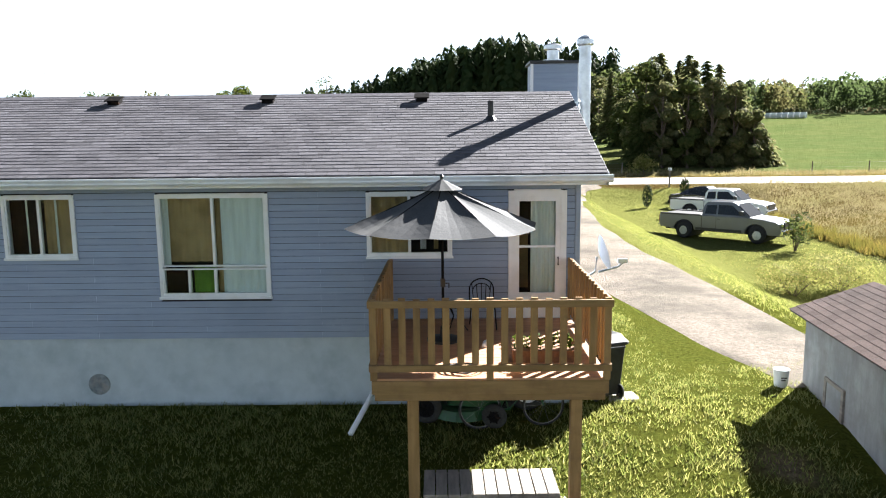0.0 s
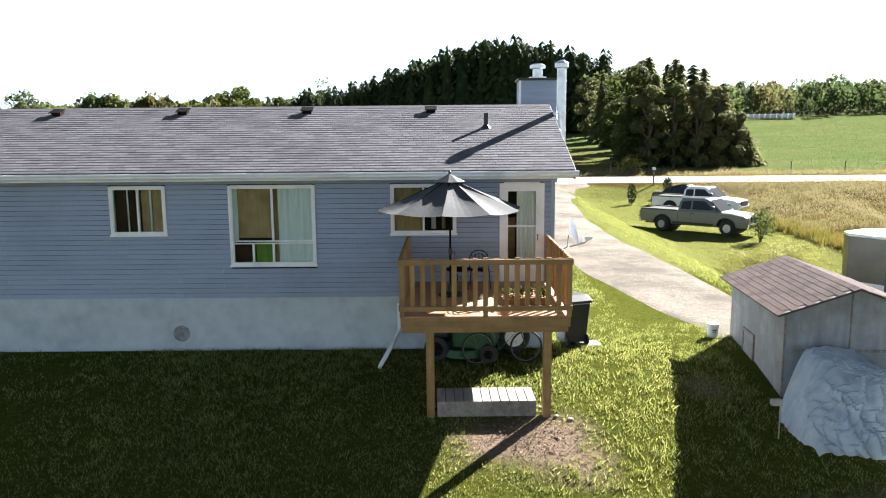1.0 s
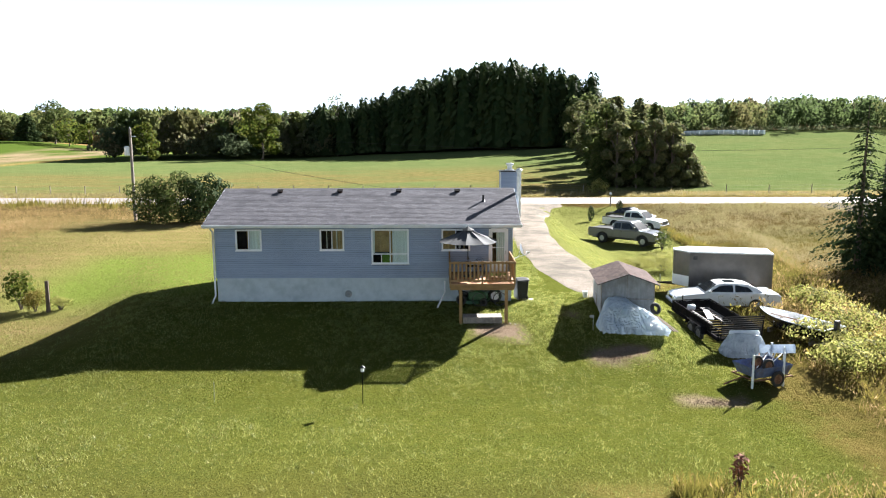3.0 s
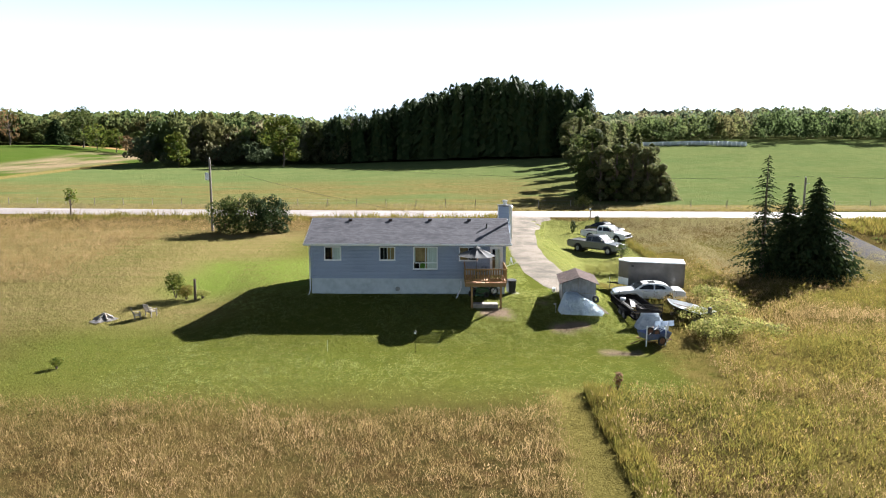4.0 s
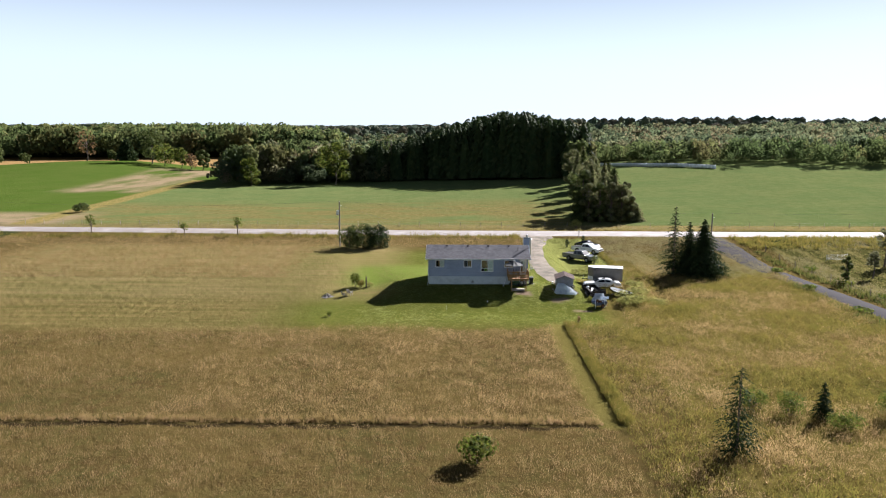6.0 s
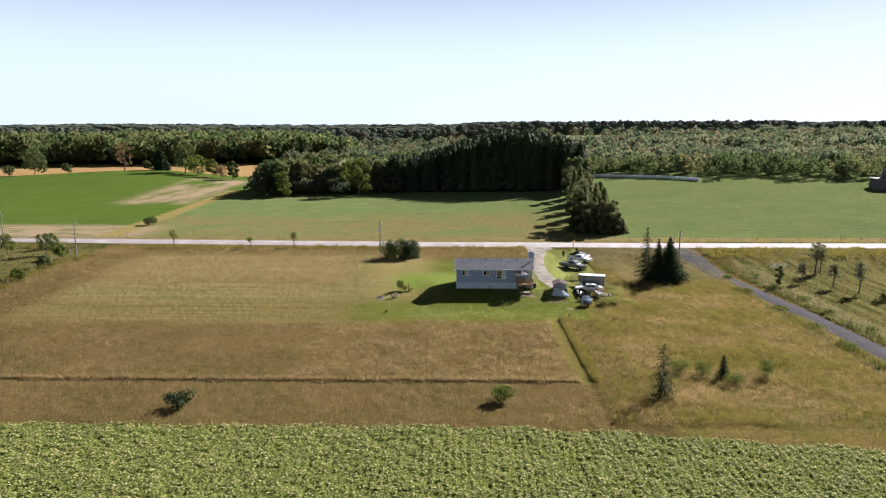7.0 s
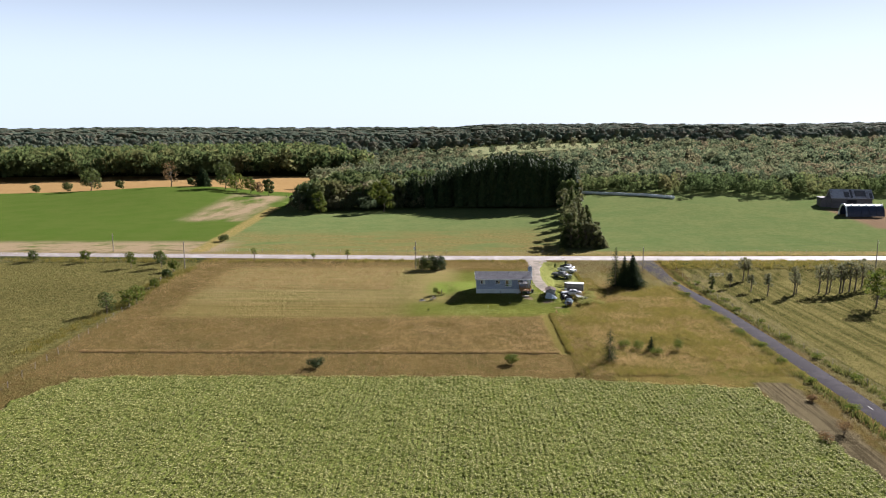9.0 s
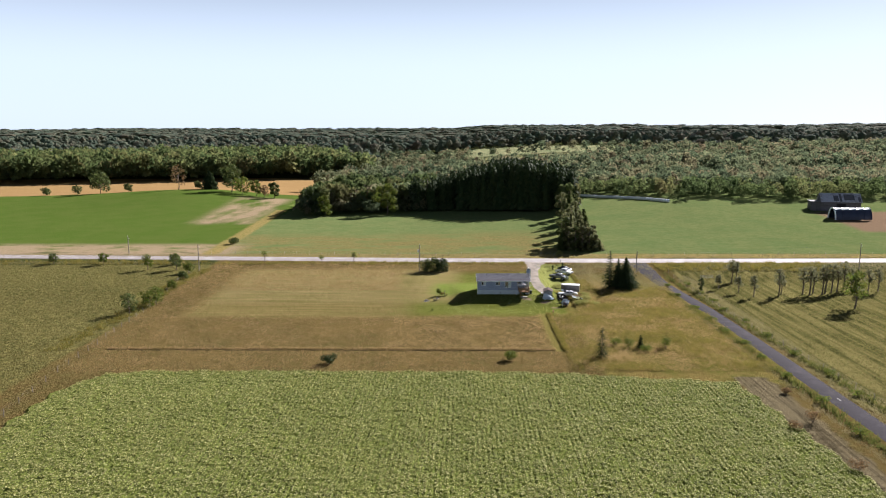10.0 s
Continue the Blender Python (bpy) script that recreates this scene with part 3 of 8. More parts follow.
found = Shape()
found.box(-L + 0.03, -0.03, 0.03, 0.25, -0.8, Z_F).box(-L + 0.03, -L + 0.25, 0.25, D - 0.03, -0.8, Z_F).box(-0.25, -0.03, 0.25, D - 0.03, -0.8, Z_F).box(-L + 0.25, -0.25, D - 0.25, D - 0.03, -0.8, Z_F)
foundation = part("foundation", found, M_FOUND, house, "light grey painted concrete foundation with stains")
patch = Shape().tube([(-7.98, 0.031, 0.36), (-7.98, 0.012, 0.36)], 0.18, 20)
part("vent_patch", patch, surface("mortar", (0.13, 0.155, 0.17), (0.27, 0.29, 0.30), 9, 0.9, stain=(0.30, 0.27, 0.24), stain_scale=4.0, relief=0.6), foundation, "round grey mortar patch")

# back wall: sheathing with real openings, boards over it
wall_back = Shape()
cells = sorted({-L + 0.05, -0.05, *[v for o in OPEN for v in o[:2]]})
rows_z = sorted({Z_S, Z_T, *[v for o in OPEN for v in o[2:]]})
for a, c in zip(cells, cells[1:]):
    for e, g in zip(rows_z, rows_z[1:]):
        if not any(o[0] < (a + c) / 2 < o[1] and o[2] < (e + g) / 2 < o[3] for o in OPEN):
            wall_back.box(a, c, 0.03, 0.16, e, g)
wb_me = wall_back.mesh("wall", fix=False)
bm = bmesh.new()
bm.from_mesh(wb_me)
bmesh.ops.remove_doubles(bm, verts=bm.verts, dist=0.0005)
bm.to_mesh(wb_me)
bm.free()
# near-black sheathing shows between the boards as painted lap shadow
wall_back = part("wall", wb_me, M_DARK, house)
for others in (Shape().box(-L, -L + 0.15, 0.16, D, Z_S, Z_T), Shape().box(-0.15, 0, 0.16, D, Z_S, Z_T), Shape().box(-L + 0.15, -0.15, D - 0.15, D, Z_S, Z_T)):
    part("wall", others, M_SIDING, house)
for gx_ in (-L + 0.01, -0.16):
    g = Shape().add([(gx_, 0.0, Z_T), (gx_ + 0.15, 0.0, Z_T), (gx_ + 0.15, D, Z_T), (gx_, D, Z_T), (gx_, D / 2 - 0.05, 5.12), (gx_ + 0.15, D / 2 - 0.05, 5.12)], [(0, 1, 2, 3), (0, 4, 5, 1), (3, 2, 5, 4), (0, 3, 4), (1, 5, 2)])
    part("gable", g, M_SIDING, house)

# upright trims at the corners
for x in (-L - 0.012, -0.07):
    part("corner_trim", Shape().box(x, x + 0.082, -0.022, 0.06, Z_S, Z_T), M_SIDING, house, "", 0.004)


def roof_board(y0, z0, y1, z1, t=0.05):
    s = Shape()
    s.add([(X0, y0, z0), (X1, y0, z0), (X1, y1, z1), (X0, y1, z1), (X0, y0, z0 - t), (X1, y0, z0 - t), (X1, y1, z1 - t), (X0, y1, z1 - t)], [(0, 1, 2, 3), (7, 6, 5, 4), (0, 4, 5, 1), (1, 5, 6, 2), (2, 6, 7, 3), (3, 7, 4, 0)])
    return s


roof = part("roof", roof_board(EAVE_Y, EAVE_Z - 0.02, RIDGE_Y, RIDGE_Z - 0.02), M_ASPH_UNDER, house, "grey three-tab shingle roof")
part("roof", roof_board(2 * RIDGE_Y - EAVE_Y, EAVE_Z - 0.02, RIDGE_Y, RIDGE_Z - 0.02), M_SHINGLE, house)
part("soffit", Shape().box(X0, X1, EAVE_Y + 0.02, 0.03, Z_T, Z_T + 0.03), M_ALU, house)
part("fascia", Shape().box(X0, X1, EAVE_Y, EAVE_Y + 0.02, Z_T - 0.01, EAVE_Z - 0.075), M_ALU, house)
gut = Shape()
prof = [(0, 0.12), (-0.10, 0.12), (-0.112, 0.10), (-0.095, 0.06), (-0.10, 0.035), (-0.07, 0.0), (0, 0.0), (0, 0.012), (-0.065, 0.012), (-0.085, 0.04), (-0.08, 0.06), (-0.09, 0.105), (0, 0.108)]
n = len(prof)
gut.add([(x, EAVE_Y - 0.004 + p, 3.69 + q) for x in (X0 - 0.03, X1 + 0.06) for p, q in prof], [(j, (j + 1) % n, n + (j + 1) % n, n + j) for j in range(n)] + [tuple(range(n)), tuple(range(2 * n - 1, n - 1, -1))])
part("gutter", gut, M_ALU, house, "white aluminium gutter")
for x, dx in ((X0, 0.025), (X1 - 0.025, 0.025)):
    for y0, y1 in ((EAVE_Y, RIDGE_Y), (2 * RIDGE_Y - EAVE_Y, RIDGE_Y)):
        s = Shape().add([(x + a, y, z + c) for y, z in ((y0, EAVE_Z - 0.03), (y1, RIDGE_Z - 0.03)) for a, c in ((-0.012, -0.17), (dx + 0.012, -0.17), (dx + 0.012, 0.02), (-0.012, 0.02))], [(0, 1, 2, 3), (7, 6, 5, 4), (0, 4, 5, 1), (1, 5, 6, 2), (2, 6, 7, 3), (3, 7, 4, 0)])
        part("rake_board", s, M_ALU, house)

# downspouts
for pts in ([(-14.5, -0.40, 3.70), (-14.5, -0.36, 3.62), (-14.46, -0.08, 3.45), (-14.46, -0.06, 1.2), (-14.46, -0.06, 0.3), (-14.55, -0.35, -0.02)],
            [(-3.28, -0.05, 1.0), (-3.28, -0.07, 0.45), (-3.36, -0.25, 0.28), (-3.62, -1.15, -0.05)]):
    part("downspout", Shape().tube(pts, 0.045, 8), M_WHITE, house, "white downspout pipe", smooth=True)


def window(i, panes, curtains):
    """A white vinyl window in opening i. panes: (x0, x1, z0, z1) as shares; curtains: (share x0, x1, z0, z1, material, depth)."""
    x0, x1, z0, z1 = OPEN[i]
    w, h = x1 - x0, z1 - z0
    win = part("window", Shape().box(x0 - 0.012, x0 + 0.044, -0.035, 0.12, z0, z1).box(x1 - 0.044, x1 + 0.012, -0.035, 0.12, z0, z1).box(x0 + 0.044, x1 - 0.044, -0.035, 0.12, z1 - 0.044, z1 + 0.012).box(x0 + 0.044, x1 - 0.044, -0.035, 0.12, z0 - 0.012, z0 + 0.044), M_WHITE, house, "white vinyl window")
    part("window_sill", Shape().box(x0 - 0.03, x1 + 0.03, -0.06, -0.0355, z0 - 0.03, z0 + 0.01), M_WHITE, win, bevel=0.004)
    ix0, ix1, iz0, iz1 = x0 + 0.044, x1 - 0.044, z0 + 0.044, z1 - 0.044
    for a, c, e, g in panes:
        px0, px1, pz0, pz1 = lerp(ix0, ix1, a), lerp(ix0, ix1, c), lerp(iz0, iz1, e), lerp(iz0, iz1, g)
        t = 0.021
        fr = Shape().box(px0, px0 + t, -0.018, 0.05, pz0, pz1).box(px1 - t, px1, -0.018, 0.05, pz0, pz1).box(px0 + t, px1 - t, -0.018, 0.05, pz1 - t, pz1).box(px0 + t, px1 - t, -0.018, 0.05, pz0, pz0 + t)
        part("sash", fr, M_WHITE, win)
        p = part("pane", Shape().box(px0 + t, px1 - t, 0.010, 0.016, pz0 + t, pz1 - t), M_GLASS, win)
        p.visible_shadow = False
    for a, c, e, g, mat, dep in curtains:
        cx0, cx1, cz0, cz1 = lerp(ix0, ix1, a), lerp(ix0, ix1, c), lerp(iz0, iz1, e), lerp(iz0, iz1, g)
        k = max(4, int((cx1 - cx0) / 0.03))
        v, f = [], []
        for j in range(k + 1):
            x = lerp(cx0, cx1, j / k)
            y = dep + 0.012 * math.sin(j * 1.3) + 0.008 * math.sin(j * 0.47)
            v += [(x, y, cz0), (x, y, cz1), (x, y + 0.006, cz1), (x, y + 0.006, cz0)]
        for j in range(k):
            f += [(4 * j + q, 4 * j + (q + 1) % 4, 4 * j + 4 + (q + 1) % 4, 4 * j + 4 + q) for q in range(4)]
        part("curtain", Shape().add(v, f), mat, win)
    # near-black box behind the panes stands in for the unlit room
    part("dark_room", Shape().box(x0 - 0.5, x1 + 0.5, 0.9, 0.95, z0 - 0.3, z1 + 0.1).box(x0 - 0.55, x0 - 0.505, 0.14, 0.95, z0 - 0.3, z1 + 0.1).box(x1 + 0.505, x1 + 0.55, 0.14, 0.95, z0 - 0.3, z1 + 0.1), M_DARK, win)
    return win


two = [(0, 0.5, 0, 1), (0.5, 1, 0, 1)]
window(0, two, [(0.30, 0.47, 0, 1, M_TANCURTAIN, 0.6), (0.52, 1, 0, 1, M_WHITECURTAIN, 0.11)])
window(1, two, [(0.24, 0.27, 0, 1, M_WHITECURTAIN, 0.12), (0.53, 1.0, 0, 1, M_TANCURTAIN, 0.12), (0.70, 0.735, 0, 1, M_WHITECURTAIN, 0.09)])
window(2, [(0, 0.5, 0.29, 1), (0.5, 1, 0.29, 1), (0, 0.25, 0, 0.27), (0.25, 0.5, 0, 0.27), (0.5, 1, 0, 0.27)],
       [(0.0, 0.06, 0.3, 1, M_WHITECURTAIN, 0.10), (0.05, 0.5, 0.33, 1, M_TANCURTAIN, 0.13), (0.56, 1, 0, 1, M_WHITECURTAIN, 0.10), (0.5, 0.56, 0, 1, M_TANCURTAIN, 0.16), (0.27, 0.5, 0.0, 0.27, M_GREENCLOTH, 0.13)])
window(3, two, [(0, 0.5, 0, 1, M_TANCURTAIN, 0.12), (0.62, 0.70, 0, 0.4, M_WHITECURTAIN, 0.5), (0.8, 0.86, 0, 0.35, M_TANCURTAIN, 0.5)])

# glazed back door with a storm door
x0, x1, z0, z1 = OPEN[4]
door = part("door", Shape().box(x0 - 0.01, x0 + 0.085, -0.04, 0.12, z0, z1).box(x1 - 0.085, x1 + 0.01, -0.04, 0.12, z0, z1).box(x0 + 0.085, x1 - 0.085, -0.04, 0.12, z1 - 0.09, z1 + 0.02), M_WHITE, house, "white glazed storm door, closed")
part("door_leaf", Shape().box(x0 + 0.085, x0 + 0.165, -0.025, 0.02, z0, z1 - 0.09).box(x1 - 0.165, x1 - 0.085, -0.025, 0.02, z0, z1 - 0.09).box(x0 + 0.165, x1 - 0.165, -0.025, 0.02, z1 - 0.17, z1 - 0.09).box(x0 + 0.165, x1 - 0.165, -0.025, 0.02, z0, z0 + 0.42).box(x0 + 0.165, x1 - 0.165, -0.028, 0.02, z0 + 1.16, z0 + 1.195), M_WHITE, door)
for a, c in ((z0 + 0.42, z0 + 1.16), (z0 + 1.195, z1 - 0.17)):
    p = part("pane", Shape().box(x0 + 0.165, x1 - 0.165, -0.008, -0.002, a, c), M_GLASS, door)
    p.visible_shadow = False
part("curtain", Shape().add([(lerp(x0 + 0.36, x1 - 0.14, j / 24), 0.1 + 0.02 * math.sin(j * 1.1), z) for j in range(25) for z in (z0 + 0.4, z1 - 0.15)], [(2 * j, 2 * j + 1, 2 * j + 3, 2 * j + 2) for j in range(24)]), M_WHITECURTAIN, door)
part("curtain", Shape().box(x0 + 0.16, x0 + 0.36, 0.5, 0.52, z0 + 0.4, z0 + 1.3), M_TANCURTAIN, door)
# near-black backing stands in for the unlit room behind the door
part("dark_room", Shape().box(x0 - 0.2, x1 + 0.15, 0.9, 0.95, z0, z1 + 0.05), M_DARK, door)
part("handle", Shape().tube([(x1 - 0.125, -0.03, z0 + 1.0), (x1 - 0.125, -0.07, z0 + 1.0), (x1 - 0.125, -0.07, z0 + 0.88)], 0.012, 8), M_BLACK, door, "dark door handle")

# roof fittings
SLOPE = math.atan2(RIDGE_Z - EAVE_Z, RIDGE_Y - EAVE_Y)


def roof_z(y):
    return EAVE_Z + (y - EAVE_Y) * math.tan(SLOPE)


for x in (-11.8, -8.7, -5.65, -2.62):
    y = 3.02
    m = pose(x, y, roof_z(y) + 0.01, math.degrees(SLOPE))
    v = part("roof_vent", Shape().box(-0.11, 0.11, -0.1, 0.1, 0, 0.08, m).box(-0.145, 0.145, -0.15, 0.13, 0.08, 0.105, m), M_BLACKSTEEL, house, "black box roof vent")
part("vent_pipe", Shape().tube([(-1.32, 1.95, roof_z(1.95) - 0.05), (-1.32, 1.95, roof_z(1.95) + 0.33)], 0.055, 12).tube([(-1.32, 1.95, roof_z(1.95) - 0.04), (-1.32, 1.95, roof_z(1.95) + 0.06)], [0.14, 0.06], 12), M_BLACK, house, "black plumbing vent pipe")
part("ridge_cap", Shape().add([(x, y, z) for x in (X0, X1) for y, z in ((RIDGE_Y - 0.14, roof_z(RIDGE_Y - 0.14) + 0.012), (RIDGE_Y, RIDGE_Z + 0.02), (RIDGE_Y + 0.14, roof_z(RIDGE_Y - 0.14) + 0.012))], [(0, 1, 4, 3), (1, 2, 5, 4)]), M_SHINGLE, house)

# sided chimney chase, its cap, and the steel stove pipe on the gable end
chase = part("chimney_chase", Shape().box(-0.20, 0.88, 5.42, 6.3, 3.2, 6.02), M_SIDING, house, "chimney chase with blue-grey siding")
for k in range(16):
    part("siding_board", Shape().add([(-0.21, 5.41, 4.4 + k * 0.1), (0.89, 5.41, 4.4 + k * 0.1), (0.89, 5.398, 4.4 + k * 0.1), (-0.21, 5.398, 4.4 + k * 0.1), (-0.21, 5.417, 4.5 + k * 0.1), (0.89, 5.417, 4.5 + k * 0.1)], [(0, 1, 2, 3), (3, 2, 5, 4)]), M_SIDING, chase)
for x in (-0.225, 0.845):
    part("corner_trim", Shape().box(x, x + 0.06, 5.385, 5.44, 4.3, 6.02), M_WHITE, chase, "white corner trim")
part("cap", Shape().box(-0.25, 0.93, 5.36, 6.35, 6.02, 6.09), M_BLACK, chase, "dark metal cap", 0.01)
part("flue", Shape().tube([(0.34, 5.85, 6.09), (0.34, 5.85, 6.14), (0.34, 5.85, 6.15), (0.34, 5.85, 6.36)], [0.25, 0.25, 0.14, 0.14], 20).tube([(0.34, 5.85, 6.36), (0.34, 5.85, 6.38), (0.34, 5.85, 6.46), (0.34, 5.85, 6.5)], [0.16, 0.22, 0.22, 0.13], 20), M_GALV, chase, "steel flue with a rain cap", smooth=False)
pipe = Shape().tube([(0.05, 3.0, 3.62), (0.46, 3.0, 3.64), (0.58, 3.0, 3.8), (0.58, 3.0, 6.12)], 0.115, 20).tube([(0.58, 3.0, 6.12), (0.58, 3.0, 6.15), (0.58, 3.0, 6.24), (0.58, 3.0, 6.28), (0.58, 3.0, 6.32)], [0.13, 0.17, 0.17, 0.13, 0.05], 20)
for z in (4.1, 4.6, 5.02, 5.8):
    pipe.tube([(0.58, 3.0, z), (0.58, 3.0, z + 0.05)], 0.125, 20)
stove_pipe = part("stove_pipe", pipe, M_GALV, house, "tall galvanised stove pipe")
for z in (4.2, 5.02):
    part("bracket", Shape().box(0.0, 0.48, 2.98, 3.02, z, z + 0.04), M_GALV, stove_pipe)

# satellite dish on the right corner
dish = part("satellite_dish", Shape().tube([(0.0, 0.55, 2.05), (0.2, 0.55, 2.0), (0.38, 0.55, 2.12), (0.40, 0.55, 2.36)], 0.022, 8), M_GALV, house, "grey satellite dish on a bent arm")
rings_n = 6
dv, df = [], []
dm = pose(0.44, 0.52, 2.42, 0, -16, 3)
for r in range(rings_n + 1):
    for j in range(24):
        a = 2 * math.pi * j / 24
        q = r / rings_n
        dv.append(dm @ Vector((0.09 * q * q, 0.26 * q * math.cos(a), 0.31 * q * math.sin(a))))
for r in range(rings_n):
    for j in range(24):
        df.append((r * 24 + j, r * 24 + (j + 1) % 24, r * 24 + 24 + (j + 1) % 24, r * 24 + 24 + j))
part("reflector", Shape().add(dv, df), surface("dish_grey", (0.42, 0.43, 0.44), (0.5, 0.5, 0.5), 5, 0.5), dish, smooth=True)
part("feed_arm", Shape().tube([(0.42, 0.48, 2.12), (0.74, 0.50, 2.20), (0.84, 0.5, 2.28)], 0.02, 8).box(0.74, 0.90, 0.45, 0.54, 2.27, 2.34), M_GALV, dish)

# power mast side: a white meter box low on the right wall
part("meter_box", Shape().box(0.0, 0.14, 0.5, 0.85, 0.9, 1.9), M_WHITE, house, "white electric meter box", 0.01)

# ---- deck and what stands on and round it ----
DX0, DX1, DY0, DZ = -3.06, -0.14, -3.08, 1.46
deck = thing("deck", "raised back deck of new treated lumber with railings", "deck")
for x in (-2.56, -0.52):
    part("post", Shape().box(x - 0.07, x + 0.07, -3.02, -2.88, -0.75, DZ - 0.302), M_LUMBER, deck, "", 0.006)
part("beam", Shape().box(DX0 + 0.03, DX1 - 0.03, -3.03, -2.87, DZ - 0.30, DZ - 0.203), M_LUMBER_H, deck, "", 0.004)
part("rim_joist", Shape().box(DX0, DX1, DY0 + 0.0, DY0 + 0.04, DZ - 0.20, DZ - 0.028), M_LUMBER_H, deck, "", 0.004)
for x in (DX0, DX1 - 0.04):
    part("rim_joist", Shape().box(x, x + 0.04, DY0 + 0.042, -0.03, DZ - 0.15, DZ - 0.028), M_LUMBER, deck)
for k in range(1, 7):
    x = lerp(DX0, DX1, k / 7)
    part("joist", Shape().box(x - 0.019, x + 0.019, DY0 + 0.042, -0.03, DZ - 0.2, DZ - 0.03), M_LUMBER, deck)
for k in range(21):
    y = lerp(DY0 + 0.01, -0.04, k / 21)
    part("deck_board", Shape().box(DX0 - 0.01, DX1 + 0.01, y, y + 0.138, DZ - 0.026, DZ), M_DECKING, deck)
RZ = 2.45
part("top_rail", Shape().box(DX0 - 0.03, DX1 + 0.03, DY0 - 0.05, DY0 - 0.012, RZ - 0.09, RZ), M_LUMBER_H, deck, "", 0.004)
part("bottom_rail", Shape().box(DX0 - 0.02, DX1 + 0.02, DY0 - 0.05, DY0 - 0.012, DZ + 0.10, DZ + 0.185), M_LUMBER_H, deck, "", 0.004)
for x in (DX0 - 0.03, DX1 - 0.008):
    part("top_rail", Shape().box(x, x + 0.038, DY0 - 0.01, -0.06, RZ - 0.09, RZ), M_LUMBER_H, deck, "", 0.004)
    part("bottom_rail", Shape().box(x, x + 0.038, DY0 - 0.01, -0.06, DZ + 0.10, DZ + 0.185), M_LUMBER_H, deck, "", 0.004)
for k in range(17):
    x = lerp(DX0 + 0.03, DX1 - 0.03, k / 16)
    low = DZ - 0.02 if k in (0, 8, 16) else DZ + 0.11
    part("baluster", Shape().box(x - 0.043, x + 0.043, DY0 - 0.010, DY0 + 0.028, low, RZ + 0.012 + 0.006 * (k % 3)), M_LUMBER, deck, "", 0.003)
for sx in (DX0 + 0.01, DX1 - 0.048):
    for k in range(1, 16):
        y = lerp(DY0 + 0.05, -0.10, k / 15)
        low = DZ - 0.02 if k in (8, 15) else DZ + 0.11
        part("baluster", Shape().box(sx, sx + 0.038, y - 0.043, y + 0.043, low, RZ + 0.012 + 0.006 * (k % 3)), M_LUMBER, deck, "", 0.003)

# patio umbrella
UX, UY = -2.19, -1.35
umb = thing("patio_umbrella", "open charcoal canvas patio umbrella with sagging panels", "umbrella", pose(UX, UY, DZ, 0, 0, 12))
part("pole", Shape().tube([(0, 0, 0.05), (0, 0, 2.24)], 0.02, 10), M_BLACKSTEEL, umb)
part("base", Shape().tube([(0, 0, 0), (0, 0, 0.04), (0, 0, 0.07), (0, 0, 0.22)], [0.24, 0.24, 0.05, 0.04], 18), M_BLACK, umb, "round weighted base")
part("crank", Shape().tube([(0.02, 0, 0.85), (0.09, 0, 0.85), (0.09, 0, 0.78)], 0.01, 6).box(-0.03, 0.03, -0.03, 0.03, 0.8, 0.92), M_BLACK, umb)
NR, TOPZ, RIMZ, RAD = 10, 2.29, 1.69, 1.40
vs, fs = [(0, 0, TOPZ)], []
steps, segs = 9, 6
for i in range(1, steps + 1):
    q = i / steps
    for s in range(NR * segs):
        rib, t = divmod(s, segs)
        a = 2 * math.pi * (s / (NR * segs))
        sag = math.sin(math.pi * t / segs)
        r = RAD * q * (1 - 0.065 * sag * q)
        z = lerp(TOPZ, RIMZ, q ** 0.9) - 0.12 * sag * q * (1.25 - q) - 0.02 * sag * noise.noise(Vector((rib * 2.3, q * 3, 1.0)))
        vs.append((r * math.cos(a), r * math.sin(a), z))
N = NR * segs
fs += [(0, 1 + s, 1 + (s + 1) % N) for s in range(N)]
for i in range(steps - 1):
    fs += [(1 + i * N + s, 1 + (i + 1) * N + s, 1 + (i + 1) * N + (s + 1) % N, 1 + i * N + (s + 1) % N) for s in range(N)]
canopy = part("canopy", Shape().add(vs, fs), M_UMBRELLA, umb, smooth=False)
cap_v = [(0, 0, TOPZ + 0.07)] + [((0.30 - (0.02 if s % 2 else 0)) * math.cos(2 * math.pi * s / 20), (0.30 - (0.02 if s % 2 else 0)) * math.sin(2 * math.pi * s / 20), TOPZ - 0.085) for s in range(20)]
part("vent", Shape().add(cap_v, [(0, 1 + s, 1 + (s + 1) % 20) for s in range(20)]), M_UMBRELLA, canopy)
part("finial", Shape().tube([(0, 0, TOPZ + 0.05), (0, 0, TOPZ + 0.10), (0, 0, TOPZ + 0.13)], [0.02, 0.028, 0.008], 10), M_BLACK, umb)
for k in range(NR):
    a = 2 * math.pi * k / NR
    rib = part("rib", Shape().tube([(0.03 * math.cos(a), 0.03 * math.sin(a), TOPZ - 0.03), (RAD * 0.98 * math.cos(a), RAD * 0.98 * math.sin(a), RIMZ - 0.015)], 0.008, 5), M_BLACKSTEEL, umb)
    part("strut", Shape().tube([(0.03 * math.cos(a), 0.03 * math.sin(a), 1.58), (RAD * 0.5 * math.cos(a), RAD * 0.5 * math.sin(a), lerp(TOPZ, RIMZ, 0.54) - 0.03)], 0.006, 5), M_BLACKSTEEL, rib)


